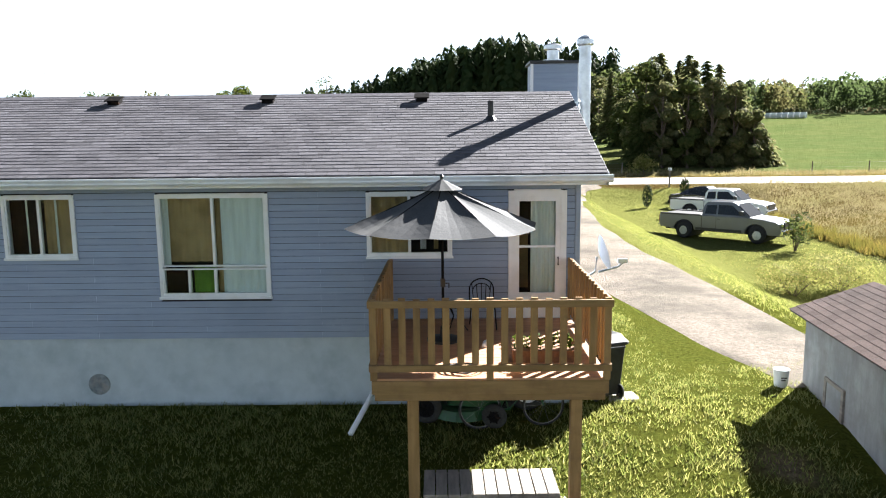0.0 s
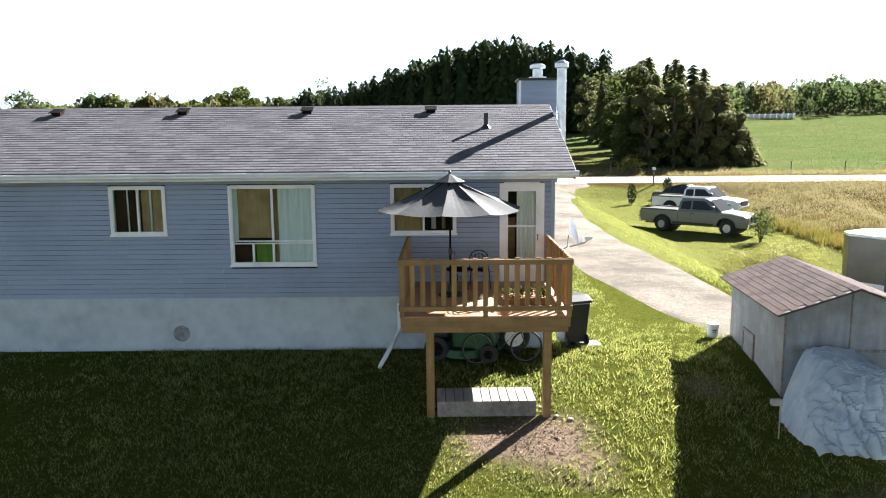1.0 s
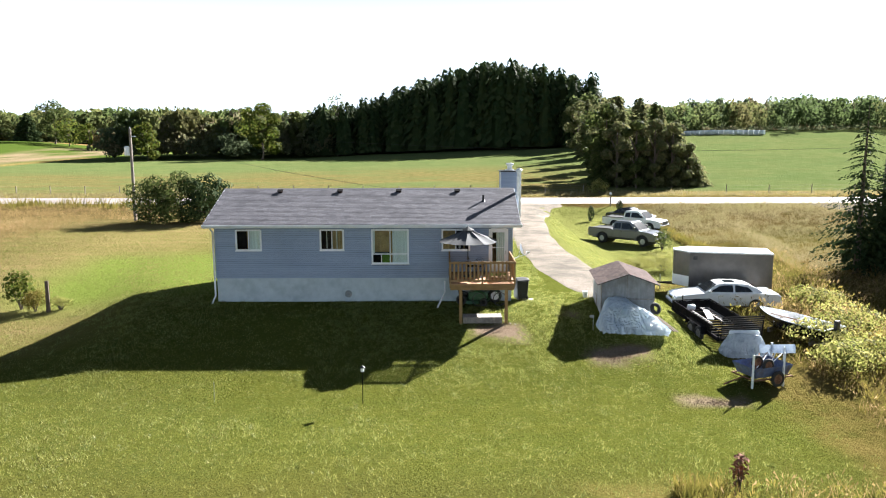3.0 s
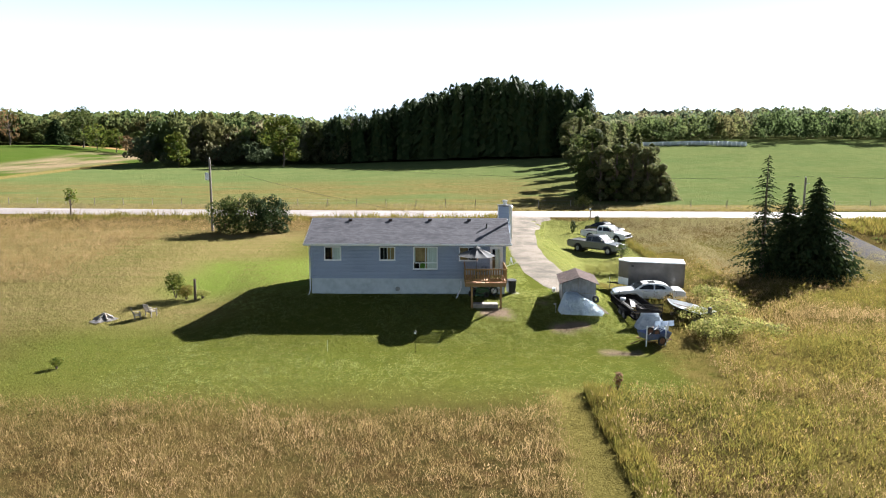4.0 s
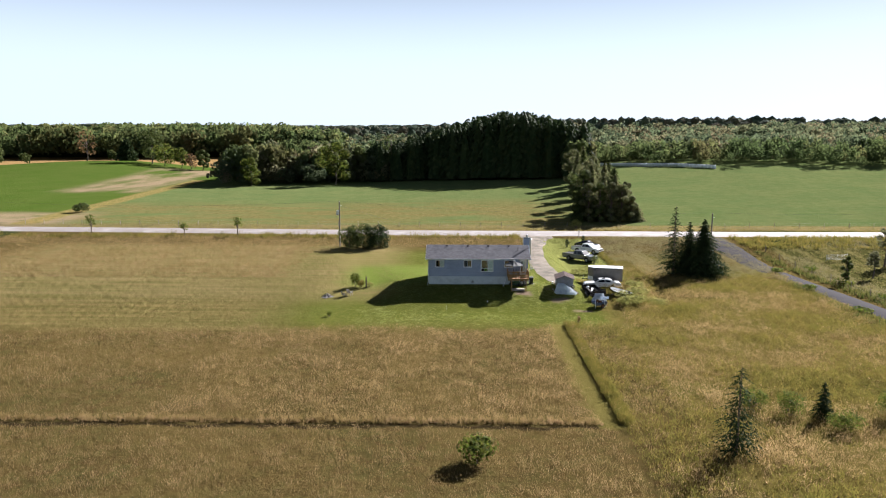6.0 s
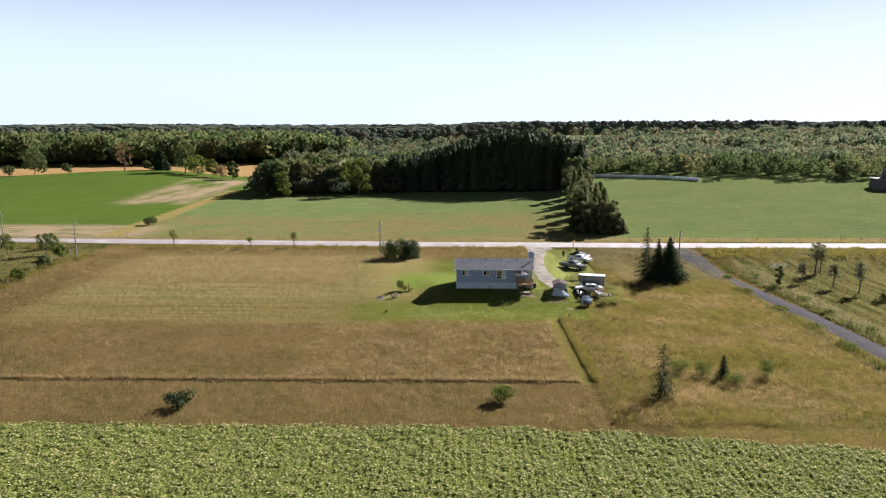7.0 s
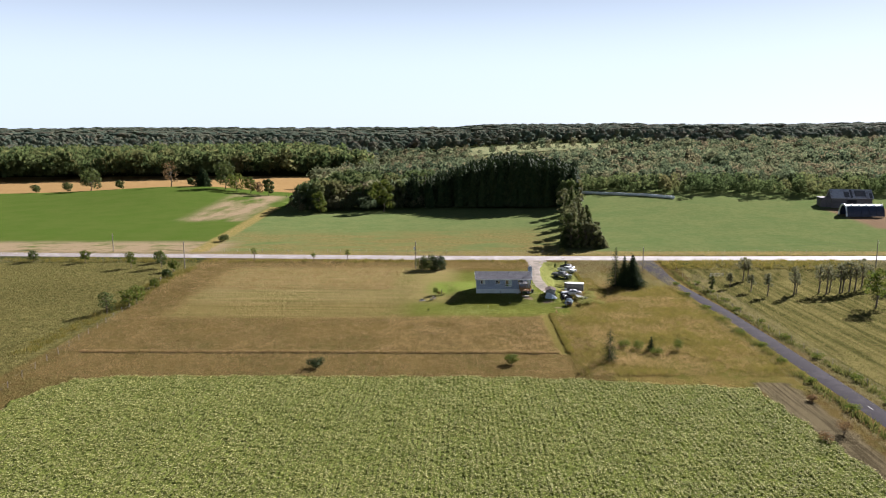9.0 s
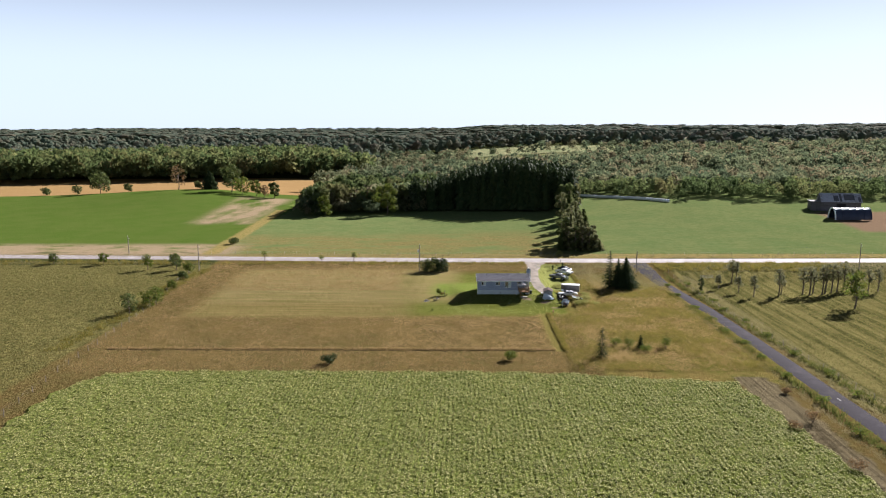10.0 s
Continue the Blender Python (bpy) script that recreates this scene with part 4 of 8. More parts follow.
def bistro_chair(m, label):
    ch = thing("bistro_chair", label, "chair", m, "bistro chairs on the deck")
    part("seat", Shape().tube([(0, 0, 0.43), (0, 0, 0.445), (0, 0, 0.45)], [0.20, 0.21, 0.19], 18), M_BLACKSTEEL, ch)
    for sx in (-0.17, 0.17):
        part("leg", Shape().tube([(sx, -0.16, 0.43), (sx * 1.15, -0.2, 0)], 0.011, 6), M_BLACKSTEEL, ch)
        part("leg", Shape().tube([(sx, 0.16, 0.43), (sx * 1.15, 0.22, 0)], 0.011, 6), M_BLACKSTEEL, ch)
    pts = [(-0.2, 0.17, 0.43)] + [(-0.2 * math.cos(math.pi * k / 12), 0.2, 0.68 + 0.2 * math.sin(math.pi * k / 12)) for k in range(13)] + [(0.2, 0.17, 0.43)]
    back = Shape().tube(pts, 0.012, 6)
    pts2 = [(0.14 * math.cos(math.pi * k / 10), 0.2, 0.66 + 0.13 * math.sin(math.pi * k / 10)) for k in range(11)]
    back.tube(pts2, 0.009, 6)
    for k in range(-2, 3):
        back.tube([(k * 0.065, 0.19, 0.45), (k * 0.08, 0.2, 0.78)], 0.007, 5)
    part("backrest", back, M_BLACKSTEEL, ch)
    return ch


bistro_chair(pose(-1.58, -0.62, DZ, 0, 0, 5) @ Matrix.Diagonal((0.95, 0.95, 0.84, 1)), "dark wrought-iron bistro chair near the house wall")
tb = thing("bistro_table", "small low round dark metal side table", "table", pose(-2.02, -0.8, DZ) @ Matrix.Diagonal((0.8, 0.8, 0.58, 1)))
part("tabletop", Shape().tube([(0, 0, 0.70), (0, 0, 0.725)], 0.33, 24), M_BLACKSTEEL, tb)
for k in range(3):
    a = 2 * math.pi * k / 3
    part("leg", Shape().tube([(0.25 * math.cos(a), 0.25 * math.sin(a), 0), (0.04 * math.cos(a), 0.04 * math.sin(a), 0.4), (0.2 * math.cos(a), 0.2 * math.sin(a), 0.70)], 0.012, 6), M_BLACKSTEEL, tb)


def leaf_cloud(rng, n, centre, radius, size, squash=1.0, shell=0.0):
    """Random leaf quads in an ellipsoid; returns arrays of vertices and faces."""
    d = rng.normal(size=(n, 3))
    d /= np.linalg.norm(d, axis=1)[:, None]
    r = rng.uniform(shell, 1.0, (n, 1)) ** (1 / 3)
    c = np.asarray(centre) + d * r * np.asarray(radius)
    a = rng.normal(size=(n, 3))
    a /= np.linalg.norm(a, axis=1)[:, None]
    u = np.cross(a, d + 0.3 * rng.normal(size=(n, 3)))
    u /= np.linalg.norm(u, axis=1)[:, None] + 1e-9
    w = np.cross(u, d)
    w /= np.linalg.norm(w, axis=1)[:, None] + 1e-9
    s = size * rng.uniform(0.6, 1.3, (n, 1))
    v = np.stack([c - u * s, c + w * s * 0.6, c + u * s, c - w * s * 0.6], 1).reshape(-1, 3)
    return v, np.arange(4 * n).reshape(-1, 4)


def leaf_mesh(name, parts_, mat):
    vs_, fs_, k = [], [], 0
    for v, f in parts_:
        vs_.append(v)
        fs_.append(f + k)
        k += len(v)
    me = quick_mesh(name, np.concatenate(vs_), np.concatenate(fs_))
    me.materials.append(mat)
    return me


# planter of leafy plants, baluster shadows fall across it
pl = thing("planter_box", "low brown planter box with leafy green plants", "planter", pose(-0.85, -2.35, DZ))
part("trough", Shape().box(-0.42, 0.42, -0.11, 0.11, 0, 0.16).box(-0.39, 0.39, -0.09, 0.09, 0.16, 0.162), M_RUST, pl, "", 0.01)
rg = np.random.default_rng(5)
part("plants", leaf_mesh("plants", [leaf_cloud(rg, 60, (x, 0, 0.26), (0.13, 0.13, 0.14), 0.035) for x in (-0.32, -0.12, 0.1, 0.3)], M_LEAF), None, pl)
# hose coiled at the edge of the deck
hose = Shape()
for k in range(3):
    hose.ring((-2.0 + 0.09 * k, -2.72 - 0.02 * k, DZ + 0.015 + 0.018 * k), (0.1, 0.05, 1), 0.21 - 0.02 * k, 0.010, 28, 6)
solid("garden_hose", hose, M_BLACK, "thin black garden hose coiled on the deck boards", "hose")
solid("white_sandal", Shape().tube([(-1.62, -1.75, DZ + 0.02), (-1.58, -1.62, DZ + 0.03), (-1.52, -1.5, DZ + 0.02)], [0.03, 0.05, 0.04], 10), M_WHITE, "pale sandal lying on the deck boards", "shoe", smooth=True)

# step platform below the deck
stp = thing("wooden_step", "weathered wooden step platform on the ground", "step", pose(-1.58, -2.66, -0.37, 0, 0, 1))
for k in range(11):
    x = lerp(-0.87, 0.72, k / 10)
    part("board", Shape().box(x, x + 0.145, -0.36, 0.36, 0.25, 0.285), M_OLDWOOD, stp, "", 0.004)
part("front_board", Shape().box(-0.87, 0.87, -0.35, -0.31, 0.0, 0.248), M_OLDWOOD, stp, "", 0.004)
part("rear_board", Shape().box(-0.87, 0.87, 0.31, 0.35, 0.0, 0.248), M_OLDWOOD, stp)
for x in (-0.87, 0.83):
    part("end_board", Shape().box(x, x + 0.04, -0.308, 0.308, 0.0, 0.248), M_OLDWOOD, stp)


def wheel(parent, x, y, z, r, w, rim_mat=None, axis=(0, 1, 0), name="wheel"):
    a = Vector(axis)
    wh = part(name, Shape().ring((x, y, z), axis, r - w * 0.36, w * 0.42, 22, 8), M_RUBBER, parent, smooth=True)
    c = Vector((x, y, z))
    rim_ = Shape().tube([c - a * w * 0.3, c + a * w * 0.3], r * 0.62, 18)
    for k in range(6):
        t = 2 * math.pi * k / 6
        d = Vector((math.cos(t), 0, math.sin(t))) if abs(a.y) > 0.5 else Vector((0, math.cos(t), math.sin(t)))
        rim_.tube([c + d * r * 0.12 - a * w * 0.36, c + d * r * 0.56 - a * w * 0.34], r * 0.07, 5)
        rim_.tube([c + d * r * 0.12 + a * w * 0.36, c + d * r * 0.56 + a * w * 0.34], r * 0.07, 5)
    part("rim", rim_, rim_mat or M_CHROME, wh)
    return wh


# riding mower in the shade below the deck
mow = thing("riding_mower", "green riding mower parked in the shade under the deck", "mower", on_ground(-1.62, -0.55, -12))
part("hood", Shape().profile([(-0.5, 0.25), (0.35, 0.25), (0.42, 0.4), (0.36, 0.62), (-0.1, 0.72), (-0.5, 0.6)], [(-0.26, 0.05), (-0.22, 0), (0.22, 0), (0.26, 0.05)]), M_GREENPAINT, mow, "", 0.01)
part("mower_deck", Shape().tube([(-0.3, 0, 0.1), (-0.3, 0, 0.24)], [0.52, 0.46], 20), M_GREENPAINT, mow)
part("seat", Shape().profile([(-0.95, 0.45), (-0.6, 0.45), (-0.6, 0.52), (-0.85, 0.55), (-0.95, 0.85), (-1.03, 0.85)], [(-0.22, 0.03), (-0.2, 0), (0.2, 0), (0.22, 0.03)]), M_BLACK, mow)
part("engine", Shape().box(-0.1, 0.2, -0.16, 0.16, 0.72, 0.86), M_BLACKSTEEL, mow, "", 0.02)
part("steering_wheel", Shape().ring((-0.45, 0, 0.85), (0.4, 0, 1), 0.17, 0.015, 20, 6).tube([(-0.2, 0, 0.6), (-0.45, 0, 0.85)], 0.015, 6), M_BLACK, mow)
for x, r in ((0.28, 0.19), (-0.8, 0.25)):
    for y in (-0.38, 0.38):
        wheel(mow, x, y, r, r, 0.16, M_BLACKSTEEL)
# bicycle leaning in the shade
bike = thing("bicycle", "bicycle leaning in the shade under the deck", "bicycle", on_ground(-1.15, -0.9, 8))
for x in (-0.5, 0.5):
    w_ = part("wheel", Shape().ring((x, 0, 0.34), (0, 1, 0), 0.32, 0.017, 30, 6), M_RUBBER, bike)
    sp = Shape()
    for k in range(10):
        a = 2 * math.pi * k / 10
        sp.tube([(x, 0, 0.34), (x + 0.31 * math.cos(a), 0, 0.34 + 0.31 * math.sin(a))], 0.002, 3)
    sp.ring((x, 0, 0.34), (0, 1, 0), 0.30, 0.008, 24, 5)
    part("spokes", sp, M_RIM, w_)
part("frame", Shape().tube([(-0.5, 0, 0.34), (-0.05, 0, 0.30), (0.36, 0, 0.72), (-0.18, 0, 0.78), (-0.05, 0, 0.30)], 0.016, 6).tube([(-0.5, 0, 0.34), (-0.18, 0, 0.78), (-0.21, 0, 0.9)], 0.012, 6).tube([(0.5, 0, 0.34), (0.36, 0, 0.72), (0.33, 0, 0.92)], 0.013, 6), M_GREENPAINT, bike)
part("handlebar", Shape().tube([(0.28, -0.26, 0.95), (0.33, 0, 0.95), (0.28, 0.26, 0.95)], 0.012, 6), M_BLACK, bike)
part("saddle", Shape().box(-0.34, -0.08, -0.06, 0.06, 0.9, 0.94), M_BLACK, bike, "", 0.02)
# spare wheel with a pale rim
spw = thing("spare_wheel", "spare tyre with a pale steel rim leaning under the deck", "wheel", on_ground(-0.85, -0.25, 0))
wheel(spw, 0, 0, 0.33, 0.33, 0.2, M_WHITE)

# black wheeled bins beside the deck
def wheelie_bin(m, label):
    b_ = thing("wheelie_bin", label, "bin", m, "bins beside the deck")
    part("body", Shape().add([(x * k, y * k, z) for z, k in ((0.06, 0.8), (0.95, 1.0)) for x, y in ((-0.28, -0.33), (0.28, -0.33), (0.28, 0.33), (-0.28, 0.33))], [(3, 2, 1, 0), (4, 5, 6, 7), (0, 1, 5, 4), (1, 2, 6, 5), (2, 3, 7, 6), (3, 0, 4, 7)]), M_BLACK, b_, "", 0.02)
    part("lid", Shape().profile([(-0.33, 0.95), (0.36, 0.95), (0.36, 1.0), (0.1, 1.09), (-0.25, 1.06), (-0.33, 1.0)], [(-0.35, 0.03), (-0.3, 0), (0.3, 0), (0.35, 0.03)]), M_BLACK, b_, "", 0.01)
    part("handle", Shape().tube([(0.38, -0.22, 0.92), (0.44, -0.2, 0.95), (0.44, 0.2, 0.95), (0.38, 0.22, 0.92)], 0.016, 6), M_BLACK, b_)
    for y in (-0.25, 0.25):
        wheel(b_, 0.24, y, 0.12, 0.12, 0.06, M_BLACK)
    return b_


wheelie_bin(on_ground(0.46, 0.35, -70) @ Matrix.Diagonal((1.0, 0.95, 1.0, 1)), "black wheeled rubbish bin with a closed lid")
solid("concrete_slab", Shape().box(-0.26, 0.26, -0.2, 0.2, -0.06, 0.02), M_CONCRETE, "pale concrete paving slab beside the bin", "slab", bevel=0.01, m=on_ground(0.82, 0.25, 6))
for k, (x, y) in enumerate(((-0.35, -3.0), (-0.62, -2.7), (-0.12, -3.1))):
    s = Shape().tube([(0, 0, -0.03), (0, 0, 0.0), (0, 0, 0.035), (0, 0, 0.05)], [0.03, 0.055, 0.045, 0.02], 7)
    solid("fieldstone", s, M_OLDWOOD, "dull rounded stone at the foot of the deck post", "stone", "stones by the deck post", m=on_ground(x, y, 40 * k) @ Matrix.Diagonal((0.8 + 0.1 * (k % 4), 1.1, 0.6, 1)))

# ---- trees and shrubs ----
def cone_tris(rng, n_tiers, h, r, skirt=0.05, power=0.8, thick=1.0, bough=1.0):
    """Drooping boughs of a spruce or cedar, each a line of small sprays: vertices and faces."""
    vs_, fs_ = [], []
    for i in range(n_tiers):
        t = i / n_tiers
        rr = r * (1 - t) ** power * rng.uniform(0.78, 1.12)
        k = max(6, int((15 * (1 - t) + 4) * bough))
        a0 = rng.uniform(0, 6.28)
        for j in range(k):
            a = a0 + 6.283 * j / k + rng.uniform(-0.25, 0.25)
            ln = rr * rng.uniform(0.65, 1.15) + 0.05
            d = np.array([math.cos(a), math.sin(a), 0])
            s = np.array([-d[1], d[0], 0])
            z = h * (skirt + (1 - skirt) * t) + rng.uniform(-0.5, 0.5) * h / n_tiers
            for e in np.linspace(0.12, 1.0, 13):
                g = thick * (0.09 + 0.065 * ln * (1.25 - e)) * rng.uniform(0.7, 1.3)
                side_ = s * rng.uniform(-1, 1) * 0.22 * ln * (1.1 - e * 0.7)
                p_ = d * ln * e + side_ + [0, 0, z - 0.30 * ln * e * e + 0.05 * ln * e]
                dd = d * rng.uniform(0.5, 1.0) + s * rng.uniform(-0.7, 0.7) - [0, 0, rng.uniform(0.2, 0.8)]
                ww = np.cross(dd, rng.normal(size=3))
                ww /= np.linalg.norm(ww) + 1e-9
                q = len(vs_)
                vs_ += [p_ - dd * g * 0.7, p_ + ww * g * 0.42, p_ + dd * g, p_ - ww * g * 0.42]
                fs_.append((q, q + 1, q + 2, q + 3))
    return np.array(vs_), np.array(fs_)


def spruce(x, y, h, r, label, seed, tiers=26, group="", mat=None, power=0.8, thick=1.0, bough=1.0, skirt=0.05):
    rng = np.random.default_rng(seed)
    t = thing("spruce_tree", label, "tree", on_ground(x, y), group)
    part("trunk", Shape().tube([(0, 0, -0.3), (0, 0, h * 0.5), (0.02, 0, h * 0.99)], [0.02 * h, 0.012 * h, 0.02], 8), M_BARK, t)
    v, f = cone_tris(rng, tiers, h, r, skirt, power, thick, bough)
    me = quick_mesh("foliage", v, f)
    me.materials.append(mat or M_LEAFDARK)
    part("foliage", me, None, t)
    return t


def broadleaf(x, y, h, r, label, seed, mat=None, leaves=1100, name="tree", group="", trunk=0.35, size=0.3):
    rng = np.random.default_rng(seed)
    t = thing(name, label, "tree" if "tree" in name else "shrub", on_ground(x, y), group)
    wood = Shape()
    wood.tube([(0, 0, -0.3), (0.03 * h, 0, h * trunk), (0, 0.02 * h, h * 0.8)], [0.022 * h + 0.03, 0.016 * h + 0.02, 0.01], 7)
    clumps = []
    k = 9
    for i in range(k):
        a = 6.283 * i / k * 1.618 * 2 + rng.uniform(-0.4, 0.4)
        zz = lerp(h * (trunk + 0.12), h * 0.9, i / (k - 1))
        q = 1 - ((zz / h - 0.55) / 0.5) ** 2
        rr = r * (0.35 + 0.4 * max(0, q)) * rng.uniform(0.6, 1.1) * (0.3 if i == k - 1 else 1)
        c = (rr * math.cos(a), rr * math.sin(a), zz)
        wood.tube([(0.02 * h, 0, zz * 0.65), (c[0] * 0.6, c[1] * 0.6, zz * 0.88), c], [0.009 * h + 0.01, 0.006 * h + 0.008, 0.01], 5)
        rad = r * rng.uniform(0.38, 0.58)
        clumps.append(leaf_cloud(rng, leaves // k, c, (rad, rad, rad * 0.8), size, shell=0.3))
    part("trunk", wood, M_BARK, t)
    part("crown", leaf_mesh("crown", clumps, mat or M_LEAF), None, t)
    return t


def shrub(x, y, h, r, label, seed, mat=None, n=500, size=0.12, name="shrub", category="shrub", group="", dz=0.0):
    rng = np.random.default_rng(seed)
    t = thing(name, label, category, on_ground(x, y, 0, dz), group)
    st = Shape()
    clumps = []
    for i in range(6):
        a = 6.283 * i / 6 + rng.uniform(-0.4, 0.4)
        q = rng.uniform(0.25, 0.6)
        c = (r * q * math.cos(a), r * q * math.sin(a), h * rng.uniform(0.42, 0.72))
        st.tube([(0, 0, -0.1), (c[0] * 0.5, c[1] * 0.5, c[2] * 0.5), c], [0.03, 0.02, 0.008], 5)
        clumps.append(leaf_cloud(rng, n // 6, c, (r * 0.52, r * 0.52, h * 0.38), size, shell=0.2))
    part("stems", st, M_BARK, t)
    part("leaves", leaf_mesh("leaves", clumps, mat or M_LEAF), None, t)
    return t


spruce(25.8, 16.1, 11.8, 3.3, "tall spruce with open drooping boughs in the weeds", 11, 24, thick=1.0, bough=0.8)
spruce(30.6, 15.8, 9.6, 5.0, "dense dark spruce, broad at the foot", 12, 34, thick=1.35, bough=1.7, power=0.9, skirt=0.02)
spruce(28.6, 17.2, 9.0, 3.0, "smaller dense spruce between two larger ones", 14, 28, thick=1.25, bough=1.3)
spruce(10.2, -53.6, 6.8, 2.4, "lone young spruce in the dry grass", 13, 18, thick=0.8, bough=0.75, power=0.7)
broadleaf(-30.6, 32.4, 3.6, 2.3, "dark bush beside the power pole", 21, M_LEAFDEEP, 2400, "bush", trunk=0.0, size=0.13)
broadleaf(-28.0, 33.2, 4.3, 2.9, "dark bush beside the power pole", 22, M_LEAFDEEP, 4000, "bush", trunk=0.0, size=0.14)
broadleaf(-25.2, 32.8, 4.0, 2.6, "dark rounded bush near the power pole", 23, M_LEAFDARK, 4000, "bush", trunk=0.0, size=0.14)
for k, (x, y, h) in enumerate(((11.7, 40, 1.65), (15.6, 44.2, 1.4))):
    rng = np.random.default_rng(30 + k)
    t = thing("arborvitae", "small clipped dark cedar on the lawn", "shrub", on_ground(x, y), "clipped cedars")
    part("trunk", Shape().tube([(0, 0, -0.1), (0, 0, h * 0.8)], [0.05, 0.02], 6), M_BARK, t)
    part("leaves", leaf_mesh("leaves", [leaf_cloud(rng, 500, (0, 0, h * 0.52), (0.36, 0.36, h * 0.5), 0.07, shell=0.5)], M_LEAFDARK), None, t)
shrub(13.7, 21.8, 1.8, 0.9, "leafy bush in front of the pickup", 41, M_LEAFDEEP, 500, 0.08)
shrub(9.3, 12.4, 1.15, 1.5, "yellow-green weed clump beside the driveway", 42, M_WEEDLIGHT, 7000, 0.03)
shrub(11.3, 13.3, 1.3, 1.7, "yellow-green weed clump beside the driveway", 43, M_WEEDLIGHT, 7000, 0.03)
shrub(17.0, 61.5, 1.9, 1.7, "light green bush on the road verge", 46, M_WEEDLIGHT, 600, 0.14)
shrub(-46.5, -58.0, 1.9, 1.8, "round dark bush in the dry grass", 44, M_LEAFDARK, 700, 0.16)
shrub(-9.0, -55.5, 2.0, 1.7, "round olive bush in the dry grass", 45, M_LEAF, 700, 0.16)
for k, (x, y, h, r) in enumerate(((17.5, -46, 2.0, 1.4), (20.5, -49, 1.7, 1.6), (25.5, -46.5, 2.6, 1.2), (15.2, -44, 1.6, 1.5), (13.5, -3.5, 1.2, 1.8), (15.4, -1.8, 1.3, 2.0), (12.6, -6.8, 1.2, 1.4), (14.6, -5.8, 1.1, 1.6), (17.4, -4.2, 1.2, 1.8), (15.8, 2.2, 1.2, 1.8))):
    shrub(x, y, h, r, "rough green and yellow weed bush", 50 + k, M_WEEDLIGHT if k > 3 else M_LEAF, 1500, 0.075, group="weed bushes")
spruce(20.0, -46.5, 3.2, 1.0, "sapling spruce in the weeds", 61, 12)

# left fence line: small trees and bushes
for k, (x, y, h, r) in enumerate(((-106.3, -16.8, 5.6, 2.3), (-104.0, -9.8, 4.6, 2.3), (-103.2, -6.6, 5.0, 2.4), (-113.4, 35, 5.4, 2.0), (-123, 35, 5.2, 1.7), (-107.5, 30, 3.6, 1.8), (-105.5, 20, 2.6, 1.4), (-104.5, 8, 2.4, 1.4), (-117, 44, 4.0, 1.6), (-160, 45, 3.6, 1.8), (-142, 44, 4.0, 1.6))):
    broadleaf(x, y, h, r, "small tree on the pasture fence line", 70 + k, M_LEAF if k % 3 else M_LEAFDEEP, 520, "small_tree", "fence line trees", 0.2, 0.26)
for k, (x, y, h) in enumerate(((-87, 47, 4.6), (-56, 46.5, 4.2), (-67, 46, 3.0))):
    broadleaf(x, y, h, 1.0, "thin leafy sapling by the roadside", 90 + k, M_LEAF, 130, "small_tree", "roadside saplings", 0.45, 0.2)
# right pasture: young trees in a loose row
for k, (x, y, h, r) in enumerate(((65.5, 24.5, 7.4, 1.5), (67.4, 26, 6.4, 1.2), (64.4, 4.2, 6.6, 1.3), (71.8, 5.0, 8.6, 1.5), (73.6, 7.5, 6.0, 1.2), (79.6, 7.3, 8.6, 1.4), (81.2, 6.4, 9.2, 1.5), (83.3, 8.8, 8.2, 1.3), (85.2, 7.2, 9.0, 1.6), (86.8, 8.8, 9.4, 1.6), (89.0, 9.6, 9.4, 1.7), (91.0, 10.4, 9.2, 1.7), (94.4, 13.4, 9.2, 1.7), (97.2, 14.5, 7.0, 1.6), (99.2, 9.0, 7.6, 1.5), (103.5, 11.5, 7.2, 1.5), (62.0, 9.5, 5.2, 1.1), (58.0, 14.5, 4.6, 1.0))):
    broadleaf(x, y, h, r, "slender young tree with thin pale leaves in the pasture", 100 + k, M_PALELEAF, 420, "small_tree", "pasture trees", 0.36, 0.24)
broadleaf(85.9, -9.4, 10.2, 3.2, "leaning leafy tree in the pasture", 119, M_LEAF, 1500, "tree", "pasture trees", 0.25, 0.28)
broadleaf(51.6, 10.8, 4.4, 0.9, "small dark cedar beside the pasture fence", 120, M_LEAFDEEP, 700, "small_tree", "pasture trees", 0.05, 0.2)

# copse beside the far side of the road: individual trees
rgc = np.random.default_rng(31)
COPSE = [(19.5, 73, 8.0), (21.2, 71, 9.6), (22.6, 73.5, 10.6), (23.8, 70.4, 9.8), (25.2, 72.6, 11.6), (26.4, 70.2, 10.0), (27.8, 72.2, 11.8), (29.0, 70.6, 9.4), (30.3, 72.8, 9.2), (31.6, 71.4, 6.2), (33.0, 73.2, 4.4), (31.6, 77, 9.0), (21, 78, 12.0), (23.5, 80, 12.8), (26.5, 79, 13.2), (29.4, 81, 12.2), (24.5, 87, 13.4), (28.5, 89, 13.2), (31, 96, 12.6), (26, 99, 13.2), (29.5, 106, 12.6), (27, 114, 13), (31, 120, 12.4), (28, 129, 12.6), (31.5, 138, 12.4), (29, 147, 13), (34, 154, 13)]
